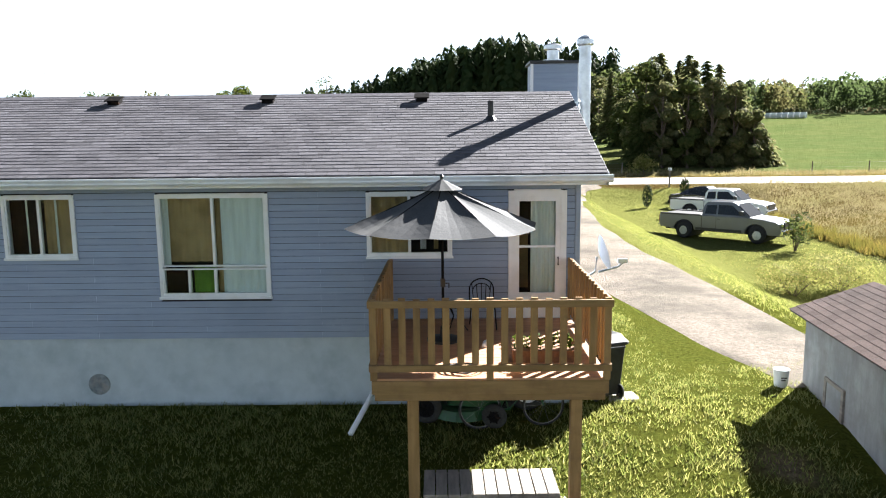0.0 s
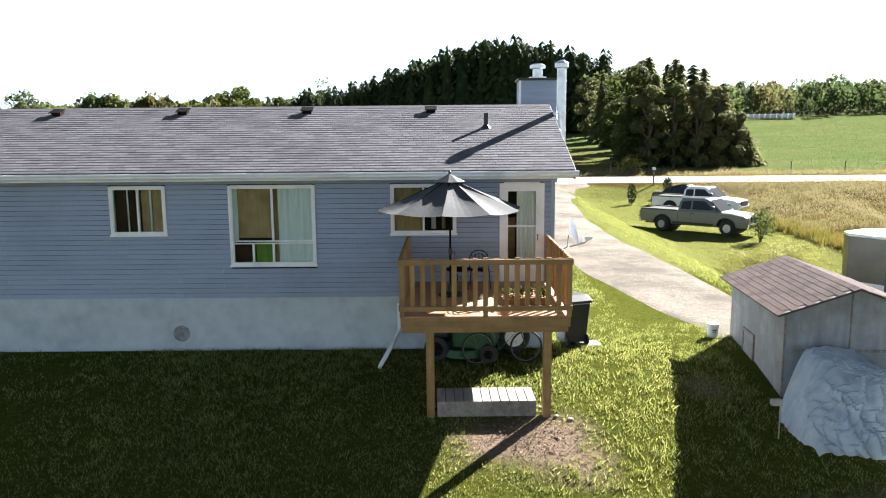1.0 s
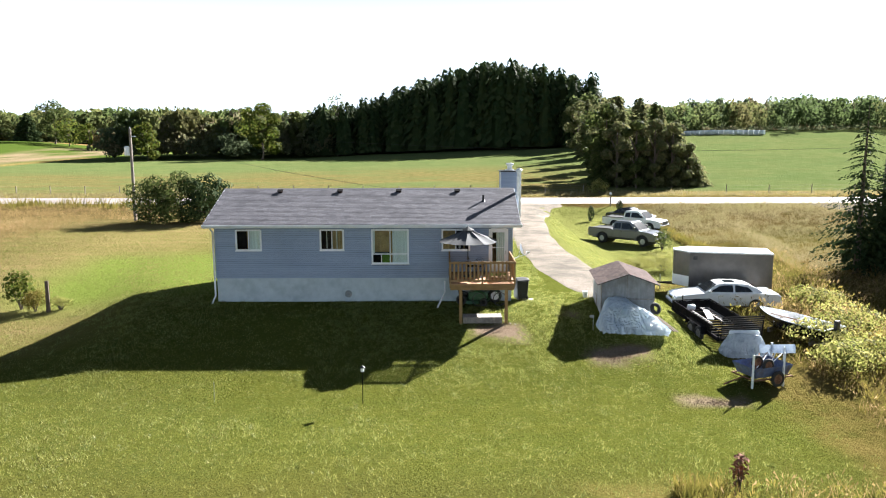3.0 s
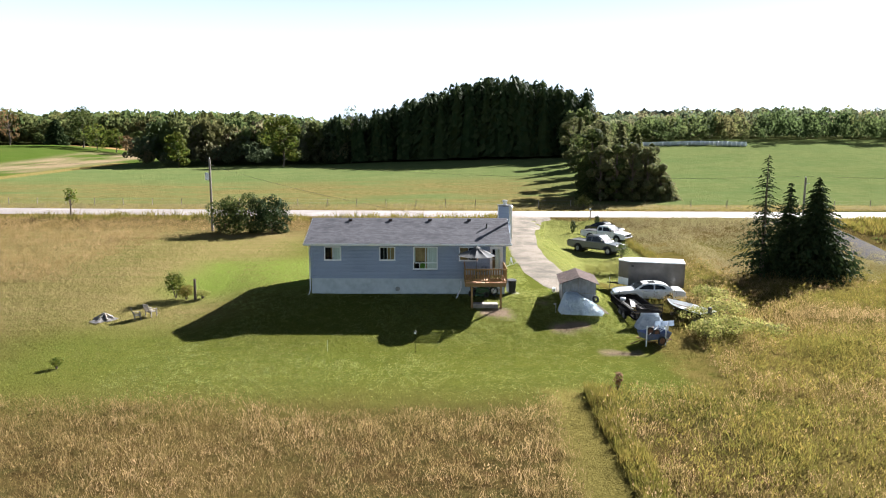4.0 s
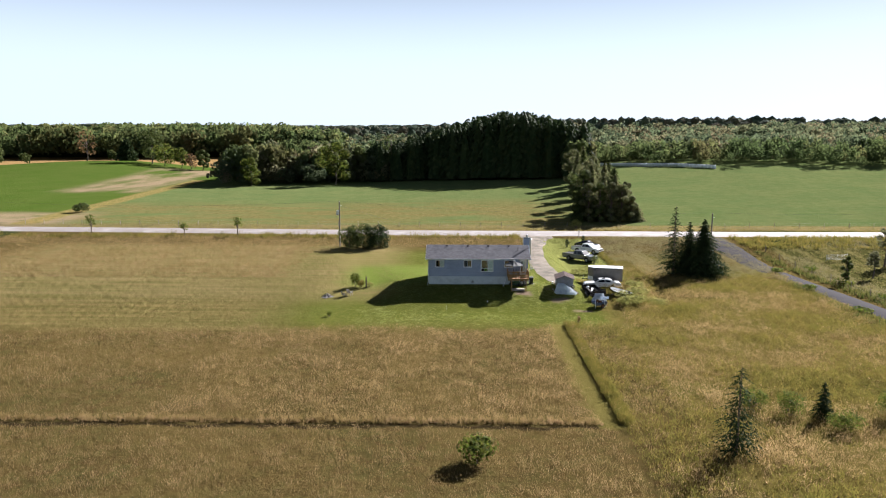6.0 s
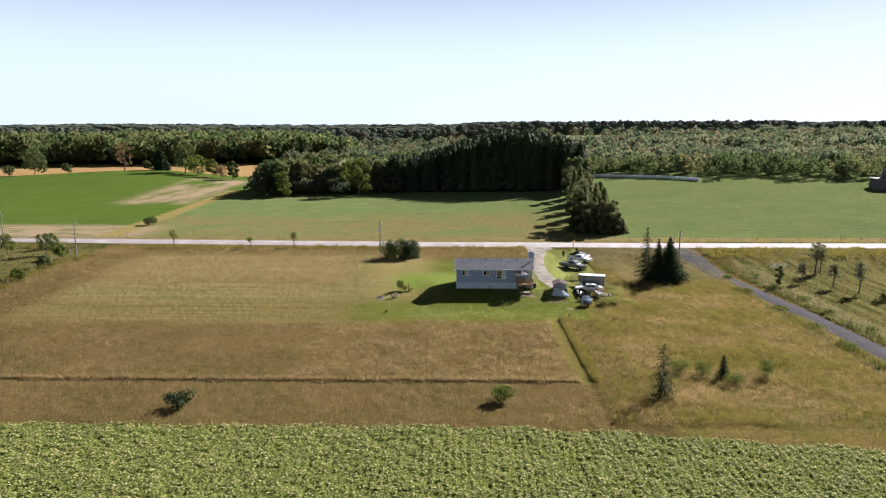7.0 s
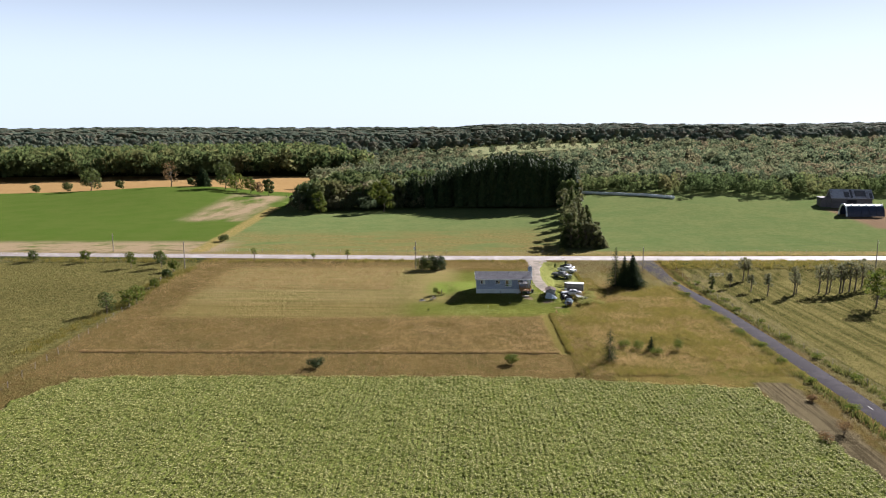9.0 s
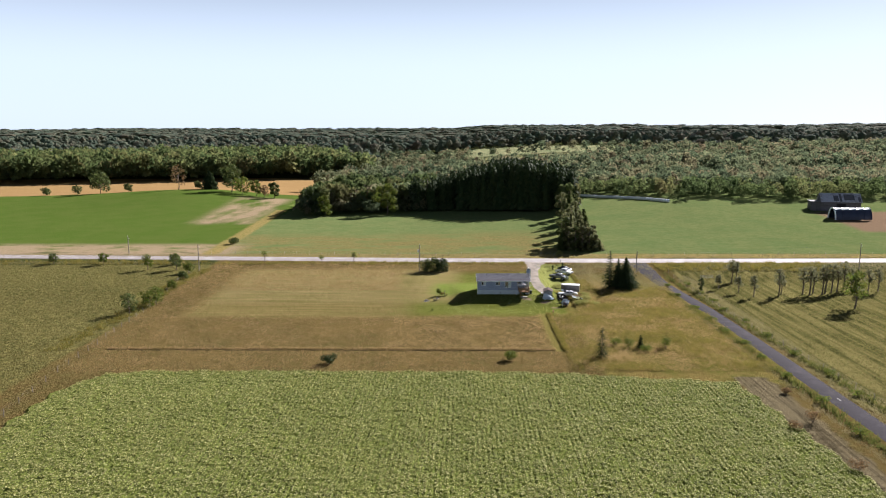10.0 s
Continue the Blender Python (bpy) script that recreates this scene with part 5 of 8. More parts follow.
for k, (x, y, h) in enumerate(COPSE):
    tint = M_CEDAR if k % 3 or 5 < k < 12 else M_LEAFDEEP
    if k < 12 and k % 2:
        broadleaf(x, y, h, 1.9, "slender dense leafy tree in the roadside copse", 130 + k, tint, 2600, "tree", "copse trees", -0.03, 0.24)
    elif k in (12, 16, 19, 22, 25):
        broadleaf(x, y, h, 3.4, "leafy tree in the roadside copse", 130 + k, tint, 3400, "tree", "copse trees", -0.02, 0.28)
    else:
        spruce(x, y, h * rgc.uniform(0.96, 1.06), rgc.uniform(2.0, 2.8) if y < 76 else 3.2, "slender dense cedar in the roadside copse", 130 + k, 40, "copse trees", tint, 0.55, 2.2, 1.0, 0.0)

broadleaf(-58, 187, 16.5, 6.2, "tall round light-green tree at the wood's edge", 155, M_LEAF, 3800, "tree", "wood edge trees", 0.1, 0.42)
broadleaf(-37, 200, 20.5, 3.6, "thin half-bare tree above the conifers", 156, M_LEAFDEEP, 330, "tree", "wood edge trees", 0.3, 0.35)
broadleaf(-90, 181, 11, 4.0, "round green tree at the wood's edge", 157, M_LEAF, 2000, "tree", "wood edge trees", 0.05, 0.4)
for k, (x, y, h, r) in enumerate(((37.9, -88.0, 2.2, 1.3), (33.6, -91.2, 1.8, 1.3), (36.0, -105.5, 2.0, 1.5), (39.5, -74.5, 1.1, 1.0))):
    shrub(x, y, h, r, "brown half-dead bush beside the cut crop", 210 + k, M_DEADLEAF, 420, 0.11, group="half-dead bushes")
for k in range(26):
    y_ = -128 + 6.0 * k + 2.2 * math.sin(k * 2.7)
    x_ = (43.4, 50.6 + 0.02 * max(0, -y_))[k % 2] + 0.5 * math.sin(k * 1.9)
    shrub(x_, y_, 0.8 + 0.4 * abs(math.sin(k * 3.3)), 1.1 + 0.5 * abs(math.sin(k * 1.3)), "rough green weed clump on the side road verge", 230 + k, M_LEAF, 220, 0.16, group="verge weed clumps")

# trees between the left fields
for k, (x, y, h, r, mat, n, lab) in enumerate((
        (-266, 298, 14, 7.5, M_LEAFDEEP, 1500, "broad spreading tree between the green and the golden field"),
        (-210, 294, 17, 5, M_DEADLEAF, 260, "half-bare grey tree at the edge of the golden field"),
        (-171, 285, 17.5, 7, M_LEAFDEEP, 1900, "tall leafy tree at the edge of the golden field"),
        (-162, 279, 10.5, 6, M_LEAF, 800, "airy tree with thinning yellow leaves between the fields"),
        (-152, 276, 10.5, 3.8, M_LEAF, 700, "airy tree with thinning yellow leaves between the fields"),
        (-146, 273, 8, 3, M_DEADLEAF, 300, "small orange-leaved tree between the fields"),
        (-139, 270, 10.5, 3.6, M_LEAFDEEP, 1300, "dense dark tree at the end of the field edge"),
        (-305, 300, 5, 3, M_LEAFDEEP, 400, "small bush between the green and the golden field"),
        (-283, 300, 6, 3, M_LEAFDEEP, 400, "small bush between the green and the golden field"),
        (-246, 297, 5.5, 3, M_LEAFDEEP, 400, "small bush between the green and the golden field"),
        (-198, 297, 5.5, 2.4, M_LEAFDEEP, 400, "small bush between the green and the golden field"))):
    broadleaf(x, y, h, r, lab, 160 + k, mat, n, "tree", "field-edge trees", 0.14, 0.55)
spruce(-190, 298, 12.5, 6.0, "dense dark round-topped conifer at the field edge", 175, 22, "field-edge trees", M_LEAFDARK, 0.4, 3.4, 1.3, 0.0)
shrub(-110.5, 89.5, 2.6, 2.6, "dark bush beside the field track", 176, M_LEAFDEEP, 700, 0.25)


# far woods: one mesh a wood
ICO = [(0, 0, 1)] + [(0.894 * math.cos(1.2566 * k), 0.894 * math.sin(1.2566 * k), 0.447) for k in range(5)] + [(0.894 * math.cos(1.2566 * k + 0.628), 0.894 * math.sin(1.2566 * k + 0.628), -0.447) for k in range(5)] + [(0, 0, -1)]
ICO_F = [(0, 1 + k, 1 + (k + 1) % 5) for k in range(5)] + [(1 + k, 6 + k, 1 + (k + 1) % 5) for k in range(5)] + [(1 + (k + 1) % 5, 6 + k, 6 + (k + 1) % 5) for k in range(5)] + [(11, 6 + (k + 1) % 5, 6 + k) for k in range(5)]


ICO1 = (np.array(ICO), np.array([(*f, f[2]) for f in ICO_F]))


def proto_broad(rng, lumps, quads_n, s, ball, full=1.0):
    """A crown of uneven lumps with leaf sprays standing out of them, one unit high and about one wide."""
    vs_, fs_ = [], []
    ico, icf = ball
    cs = []
    for i in range(lumps):
        a = 2.4 * i + rng.uniform(-0.5, 0.5)
        zq = lerp(0.28, 0.80, i / max(1, lumps - 1))
        rr_ = 0.27 * (1 - ((zq - 0.45) / 0.52) ** 2) * rng.uniform(0.6, 1.2)
        c = np.array([rr_ * math.cos(a), rr_ * math.sin(a), zq])
        rad = rng.uniform(0.2, 0.29) * (1.7 / lumps ** 0.3) * full
        cs.append((c, rad))
        fs_.append(icf + len(ico) * i)
        vs_.append(ico * rng.uniform(0.72, 1.12, (len(ico), 1)) * rad * [1, 1, 0.8] + c)
    k = len(ico) * lumps
    if quads_n:
        pick = rng.integers(0, lumps, quads_n)
        d = rng.normal(size=(quads_n, 3))
        d[:, 2] = np.abs(d[:, 2]) * 0.9 - 0.2
        d /= np.linalg.norm(d, axis=1)[:, None]
        c = np.array([cs[p][0] for p in pick]) + d * np.array([cs[p][1] for p in pick])[:, None] * rng.uniform(0.85, 1.15, (quads_n, 1)) * [1, 1, 0.8]
        u = np.cross(d, rng.normal(size=(quads_n, 3)))
        u /= np.linalg.norm(u, axis=1)[:, None] + 1e-9
        w = np.cross(d, u) * 0.7 + d * rng.uniform(0.1, 0.9, (quads_n, 1))
        vs_.append(np.stack([c - u * s, c - w * s, c + u * s, c + w * s], 1).reshape(-1, 3))
        fs_.append(np.arange(4 * quads_n).reshape(-1, 4) + k)
    return np.concatenate(vs_), np.concatenate(fs_)


def proto_leafy(rng, lumps, quads_n, s):
    """An airy crown: leaf sprays gathered round some limbs' ends."""
    v, f = proto_broad(rng, lumps, quads_n, s, ICO1)
    return v[12 * lumps:], f[20 * lumps:] - 12 * lumps


def proto_conifer(rng, n_=170, s=0.038):
    """A pointed crown of drooping sprays round a slim core, one unit high."""
    t = rng.uniform(0, 1, n_) ** 0.8
    r = 0.2 * (1 - t) ** 0.62 * rng.uniform(0.75, 1.15, n_) + 0.012
    a = rng.uniform(0, 6.283, n_)
    d = np.stack([np.cos(a), np.sin(a), np.zeros(n_)], -1)
    c = d * r[:, None] + np.stack([0 * t, 0 * t, 0.06 + 0.93 * t], -1)
    u = np.stack([-np.sin(a), np.cos(a), np.zeros(n_)], -1) * (s * rng.uniform(0.6, 1.2, n_) * (1.1 - 0.6 * t))[:, None]
    w = (d * 0.7 + [0, 0, -0.9]) * (s * rng.uniform(0.7, 1.5, n_) * (1.1 - 0.6 * t))[:, None]
    v1 = np.stack([c - w * 1.2, c + u, c + w, c - u], 1).reshape(-1, 3)
    core_v, core_f = [], []
    for i in range(5):
        q_ = i / 4
        for j in range(7):
            core_v.append((0.14 * (1 - q_) ** 0.7 * math.cos(6.283 * j / 7), 0.14 * (1 - q_) ** 0.7 * math.sin(6.283 * j / 7), 0.03 + 0.92 * q_))
    for i in range(4):
        for j in range(7):
            core_f.append((i * 7 + j, i * 7 + (j + 1) % 7, i * 7 + 7 + (j + 1) % 7, i * 7 + 7 + j))
    return np.concatenate([v1, np.array(core_v)]), np.concatenate([np.arange(4 * n_).reshape(-1, 4), np.array(core_f) + 4 * n_])


def woods(name, spots, heights, widths, protos, mat, label, seed):
    rng = np.random.default_rng(seed)
    vs_, fs_, k = [], [], 0
    pick = rng.integers(0, len(protos), len(spots))
    turn = rng.uniform(0, 6.283, len(spots))
    for p, (pv, pf) in enumerate(protos):
        sel = np.where(pick == p)[0]
        if not len(sel):
            continue
        c, s = np.cos(turn[sel])[:, None], np.sin(turn[sel])[:, None]
        x = (pv[None, :, 0] * c - pv[None, :, 1] * s) * widths[sel][:, None]
        y = (pv[None, :, 0] * s + pv[None, :, 1] * c) * widths[sel][:, None]
        z = pv[None, :, 2] * heights[sel][:, None]
        base = np.array([spots[sel][:, 0], spots[sel][:, 1], ground_z(spots[sel][:, 0], spots[sel][:, 1])]).T
        v = np.stack([x, y, z], -1) + base[:, None, :]
        vs_.append(v.reshape(-1, 3))
        fs_.append((pf[None] + (np.arange(len(sel)) * len(pv))[:, None, None]).reshape(-1, 4) + k)
        k += len(sel) * len(pv)
    quads_ = np.concatenate(fs_)
    tris = np.concatenate([quads_[:, [0, 1, 2]], quads_[quads_[:, 3] != quads_[:, 2]][:, [0, 2, 3]]])
    me = quick_mesh(name, np.concatenate(vs_), tris)
    me.materials.append(mat)
    return tagged(new(name, me), label, "woods", kind="stuff")


def scatter(rng, x0, x1, y0, y1, gap, keep):
    xs, ys = np.meshgrid(np.arange(x0, x1, gap), np.arange(y0, y1, gap))
    p = np.stack([xs.ravel(), ys.ravel()], -1) + rng.uniform(-0.45, 0.45, (xs.size, 2)) * gap
    return p[keep(p[:, 0], p[:, 1])]


rgw = np.random.default_rng(77)


def tree_cover(name, per, tints, grain):
    """Crowns whose tint goes tree by tree, with clusters of leaves as grain and relief."""
    m, nt, b = basic(name)
    flat = coords(nt, (1, 1, 0.02))
    cell = nt.nodes.new("ShaderNodeTexVoronoi")
    cell.inputs["Scale"].default_value = per
    nt.links.new(flat, cell.inputs["Vector"])
    sep = nt.nodes.new("ShaderNodeSeparateColor")
    nt.links.new(cell.outputs["Color"], sep.inputs[0])
    drift = noise_fac(nt, flat, per * 0.22, 3, 0.6, 0.3, 0.7)
    pick = math_node(nt, "ADD", math_node(nt, "MULTIPLY", sep.outputs[0], 0.8), math_node(nt, "MULTIPLY", drift, 0.22))
    cr = nt.nodes.new("ShaderNodeValToRGB")
    cr.color_ramp.elements[0].color, cr.color_ramp.elements[1].color = (*tints[0], 1), (*tints[-1], 1)
    for q_, c in zip((0.36, 0.62, 0.8), tints[1:-1]):
        cr.color_ramp.elements.new(q_).color = (*c, 1)
    nt.links.new(pick, cr.inputs[0])
    col = mix(nt, noise_fac(nt, coords(nt), grain, 5, 0.75, 0.46, 0.78), cr.outputs[0], tuple(x * 0.75 for x in tints[0]))
    nt.links.new(col, b.inputs["Base Color"])
    b.inputs["Roughness"].default_value, b.inputs["Specular IOR Level"].default_value = 0.9, 0.02
    bump(nt, b, noise_fac(nt, coords(nt), grain * 0.9, 6, 0.75, 0.2, 0.8), 1.0, 0.9 / grain)
    tr = nt.nodes.new("ShaderNodeBsdfTranslucent")
    nt.links.new(col, tr.inputs["Color"])
    mx = nt.nodes.new("ShaderNodeMixShader")
    mx.inputs[0].default_value = 0.5
    nt.links.new(b.outputs[0], mx.inputs[1])
    nt.links.new(tr.outputs[0], mx.inputs[2])
    nt.links.new(mx.outputs[0], nt.nodes["Material Output"].inputs[0])
    return m



def joined(*ps):
    vs_, fs_, k = [], [], 0
    for v, f in ps:
        vs_.append(v)
        fs_.append(np.asarray(f) + k)
        k += len(v)
    return np.concatenate(vs_), np.concatenate(fs_)


P_NEAR = [proto_broad(rgw, 6, 330, 0.034, ICO1, 0.92) for _ in range(7)]
P_LEAFY = [proto_leafy(rgw, 8, 210, 0.055) for _ in range(7)]
P_MID = [proto_leafy(rgw, 7, 230, 0.064) for _ in range(8)]
P_FAR = [proto_broad(rgw, 3, 6, 0.09, ICO1, 1.15) for _ in range(7)]
P_LAST = [proto_broad(rgw, 3, 0, 0.2, ICO1) for _ in range(5)]
P_CON = [joined(proto_conifer(rgw)) for _ in range(5)]

# autumn tints paled and blued: sunlight and distance haze put into the colour
M_WOODS = tree_cover("hazy_autumn_woods", 0.085, ((0.065, 0.092, 0.052), (0.115, 0.142, 0.074), (0.17, 0.18, 0.094), (0.195, 0.17, 0.094), (0.18, 0.138, 0.086)), 1.1)
# darker counterpart, without the sunlight and haze put into the tints above
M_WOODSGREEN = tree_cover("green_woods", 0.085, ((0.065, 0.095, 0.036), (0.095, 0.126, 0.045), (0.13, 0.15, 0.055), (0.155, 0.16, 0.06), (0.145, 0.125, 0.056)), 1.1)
# far tints paler and bluer still: aerial haze put into the colour
M_WOODSFAR = tree_cover("hazy_far_woods", 0.045, ((0.085, 0.115, 0.088), (0.11, 0.14, 0.10), (0.15, 0.16, 0.11), (0.16, 0.15, 0.105), (0.145, 0.125, 0.095)), 0.35)


def lane(x, y):
    """Green lane between the woods, from the oats to a far meadow."""
    return (np.abs(x + 112 - 0.10 * (y - 230)) < 9) & (y > 230) & (y < 580)


def clearing(x, y):
    return ((x > -125) & (x < 230) & (y > 742) & (y < 930)) | ((x > 700) & (x < 1100) & (y > 800) & (y < 1150))


# dark conifer stand behind the field
p = scatter(rgw, -46, 42, 166, 240, 3.2, lambda x, y: (y > 204 - 0.36 * (x + 54)) & (x < 36 + 0.02 * y))
hh = 15.5 + 9.5 * np.exp(-(((p[:, 0] - 10) / 30) ** 2)) + rgw.uniform(-2.6, 1.2, len(p))
woods("conifer_stand", p, hh, hh * rgw.uniform(0.85, 1.3, len(p)), P_CON, M_LEAFDARK, "dense stand of dark conifers on a rise", 1)
p = scatter(rgw, 33, 46, 168, 236, 6.0, lambda x, y: x < 36 + 0.03 * y)
hh = rgw.uniform(12, 16, len(p))
woods("stand_edge_trees", p, hh, hh * rgw.uniform(0.6, 0.8, len(p)), P_NEAR, M_WOODSGREEN, "leafy green trees at the end of the conifer stand", 9)
# broadleaf edge to its left
def left_front(x):
    return 178 + 0.30 * np.maximum(0, x + 101) + 3 * np.sin(x * 0.21)


p = scatter(rgw, -103, -38, 176, 300, 5.2, lambda x, y: (y > left_front(x) + 9) & ~lane(x, y))
hh = rgw.uniform(8.5, 17, len(p))
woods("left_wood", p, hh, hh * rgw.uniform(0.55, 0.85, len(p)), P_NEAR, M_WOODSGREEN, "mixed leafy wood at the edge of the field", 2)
p = scatter(rgw, -103, -38, 174, 260, 4.6, lambda x, y: (y > left_front(x)) & (y < left_front(x) + 17))
hh = rgw.uniform(2.5, 6, len(p)) + 0.6 * (p[:, 1] - left_front(p[:, 0])) * rgw.uniform(0.3, 1.3, len(p))
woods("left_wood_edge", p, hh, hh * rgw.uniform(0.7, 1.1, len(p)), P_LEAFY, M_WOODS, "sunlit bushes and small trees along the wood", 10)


def behind_field(x, y):
    return y > np.interp(x, [30, 45, 90, 155, 230, 420, 900], [300, 238, 198, 182, 190, 240, 330])


p = scatter(rgw, 30, 400, 178, 330, 5.6, lambda x, y: behind_field(x, y) & ~behind_field(x, y - 26))
hh = rgw.uniform(4.5, 11.5, len(p))
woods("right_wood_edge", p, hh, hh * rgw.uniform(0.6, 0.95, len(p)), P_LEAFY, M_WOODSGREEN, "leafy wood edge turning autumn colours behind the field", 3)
p = scatter(rgw, 30, 330, 178, 330, 6.6, lambda x, y: behind_field(x, y - 26))
hh = rgw.uniform(7, 12, len(p))
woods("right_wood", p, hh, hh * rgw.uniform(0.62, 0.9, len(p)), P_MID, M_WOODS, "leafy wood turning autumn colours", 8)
p = scatter(rgw, -620, -112, 300, 640, 9.4, lambda x, y: (y > np.interp(x, [-620, -420, -170, -112], [395, 405, 470, 500])) & ~((x > -150) & (y > 560)) & ~lane(x, y))
hh = rgw.uniform(16, 27, len(p))
woods("hay_edge_wood", p, hh, hh * rgw.uniform(0.72, 1.02, len(p)), P_MID, M_WOODSGREEN, "leafy wood behind the golden field", 4)
p = scatter(rgw, -115, 560, 300, 760, 12.2, lambda x, y: behind_field(x, y) & ~((x > 330) & (y < 280)) & ~((x < 330) & (x > 30) & (y < 330)) & ((x > -50) | (y > 330)) & ~((x > -8) & (x < 165) & (y > 630) & (y < 730)) & ~lane(x, y) & ~clearing(x, y))
hh = rgw.uniform(6, 17, len(p))
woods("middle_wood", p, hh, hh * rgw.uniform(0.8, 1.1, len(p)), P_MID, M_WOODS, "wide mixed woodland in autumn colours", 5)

p = scatter(rgw, -1500, 1700, 330, 1500, 23.0, lambda x, y: (np.abs(x) < 90 + 0.75 * (y + 150)) & ((y > 640) | (x < -620) | (x > 560)) & ((y > 760) | (x < -115) | (x > 560)) & ~clearing(x, y))
hh = rgw.uniform(11, 21, len(p))
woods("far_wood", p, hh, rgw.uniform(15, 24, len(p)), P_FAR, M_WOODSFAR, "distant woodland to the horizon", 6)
p = scatter(rgw, -3300, 3500, 1500, 4300, 72.0, lambda x, y: (np.abs(x) < 90 + 0.75 * (y + 150)))
hh = rgw.uniform(13, 18, len(p)) + 6 * (np.sin(p[:, 0] / 370.0) * np.sin(p[:, 1] / 290.0) > 0.3)
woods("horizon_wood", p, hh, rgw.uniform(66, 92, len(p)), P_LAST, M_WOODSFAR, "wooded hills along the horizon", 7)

# ---- yard: shed, vehicles, trailers, clutter ----
SH_Z = -0.36
shed = thing("garden_shed", "low weathered grey board shed with a brown shingle roof", "shed", pose(5.17, -0.87, SH_Z, 0, 0, -5.0) @ Matrix.Diagonal((0.905, 1.335, 0.985, 1)))
part("wall", Shape().box(-1.3, 1.3, -1.22, -1.17, 0, 1.74), M_SHEDWALL, shed)
sg = Shape().add([(x, y, z) for y in (-1.22, -1.17) for x, z in ((-1.3, 1.741), (1.3, 1.741), (0, 2.17))], [(0, 1, 2), (5, 4, 3), (0, 3, 4, 1), (1, 4, 5, 2), (2, 5, 3, 0)])
part("gable", sg, M_SHEDWALL, shed)
part("wall", Shape().box(-1.3, -1.25, -1.168, 1.2, 0, 1.74), M_SHEDWALL, shed)
part("wall", Shape().box(1.25, 1.3, -1.168, 1.2, 0, 1.74), M_SHEDWALL, shed)
part("wall", Shape().box(-1.248, 1.248, 1.15, 1.2, 0, 1.74), M_SHEDWALL, shed)
for x in (-1.315, 1.275):
    part("corner_trim", Shape().box(x, x + 0.04, -1.235, -1.2205, 0, 1.74), M_OLDWOOD, shed)
part("batten", Shape().box(-1.1, 1.4, -1.245, -1.2205, 0.98, 1.02), M_OLDWOOD, shed)
part("batten", Shape().box(-0.05, -0.03, -1.235, -1.2205, 1.02, 2.1), M_OLDWOOD, shed)
part("sill_board", Shape().box(-1.36, -1.3005, -1.2, 1.22, 0.0, 0.09), M_OLDWOOD, shed)
hatch = part("hatch", Shape().box(-1.325, -1.3005, 0.0, 0.42, 0.25, 0.78), M_SHEDWALL, shed, "small hatch door with wooden trim")
for a in ((-0.06, 0.0, 0.2, 0.84), (0.42, 0.48, 0.2, 0.84), (0.0, 0.42, 0.78, 0.84)):
    part("trim", Shape().box(-1.34, -1.3005, *a[:2], *a[2:]), M_OLDWOOD, hatch)
for sx in (-1, 1):
    sl = Shape().add([(sx * x, y, z + dz) for dz in (0, -0.04) for x, y, z in ((1.52, -1.38, 1.70), (1.52, 1.36, 1.70), (0, 1.36, 2.20), (0, -1.38, 2.20))], [(0, 1, 2, 3), (7, 6, 5, 4), (0, 4, 5, 1), (1, 5, 6, 2), (2, 6, 7, 3), (3, 7, 4, 0)])
    rf = part("roof", sl, M_ASPH_UNDER, shed, "sagging brown shingle roof")
    for r in range(11):
        for c in range(12):
            t0, t1 = r / 11, (r + 1) / 11
            ya, yb = lerp(-1.40, 1.38, c / 12), lerp(-1.40, 1.38, (c + 1) / 12) - 0.008
            off = 0.11 if r % 2 else 0.0
            ya, yb = min(1.38, ya + off), min(1.38, yb + off)
            if yb - ya < 0.03:
                continue
            xa, xb = lerp(1.55, 0, t0), lerp(1.55, 0, t1) - 0.01
            za, zb = lerp(1.69, 2.20, t0), lerp(1.69, 2.20, t1)
            s = Shape().add([(sx * xa, ya, za + 0.014), (sx * xa, yb, za + 0.014), (sx * max(0, xb), yb, zb + 0.012), (sx * max(0, xb), ya, zb + 0.012), (sx * xa, ya, za + 0.006), (sx * xa, yb, za + 0.006)], [(0, 1, 2, 3), (0, 4, 5, 1)])
            part("shingle", s, M_SHINGLE_BROWN, rf)


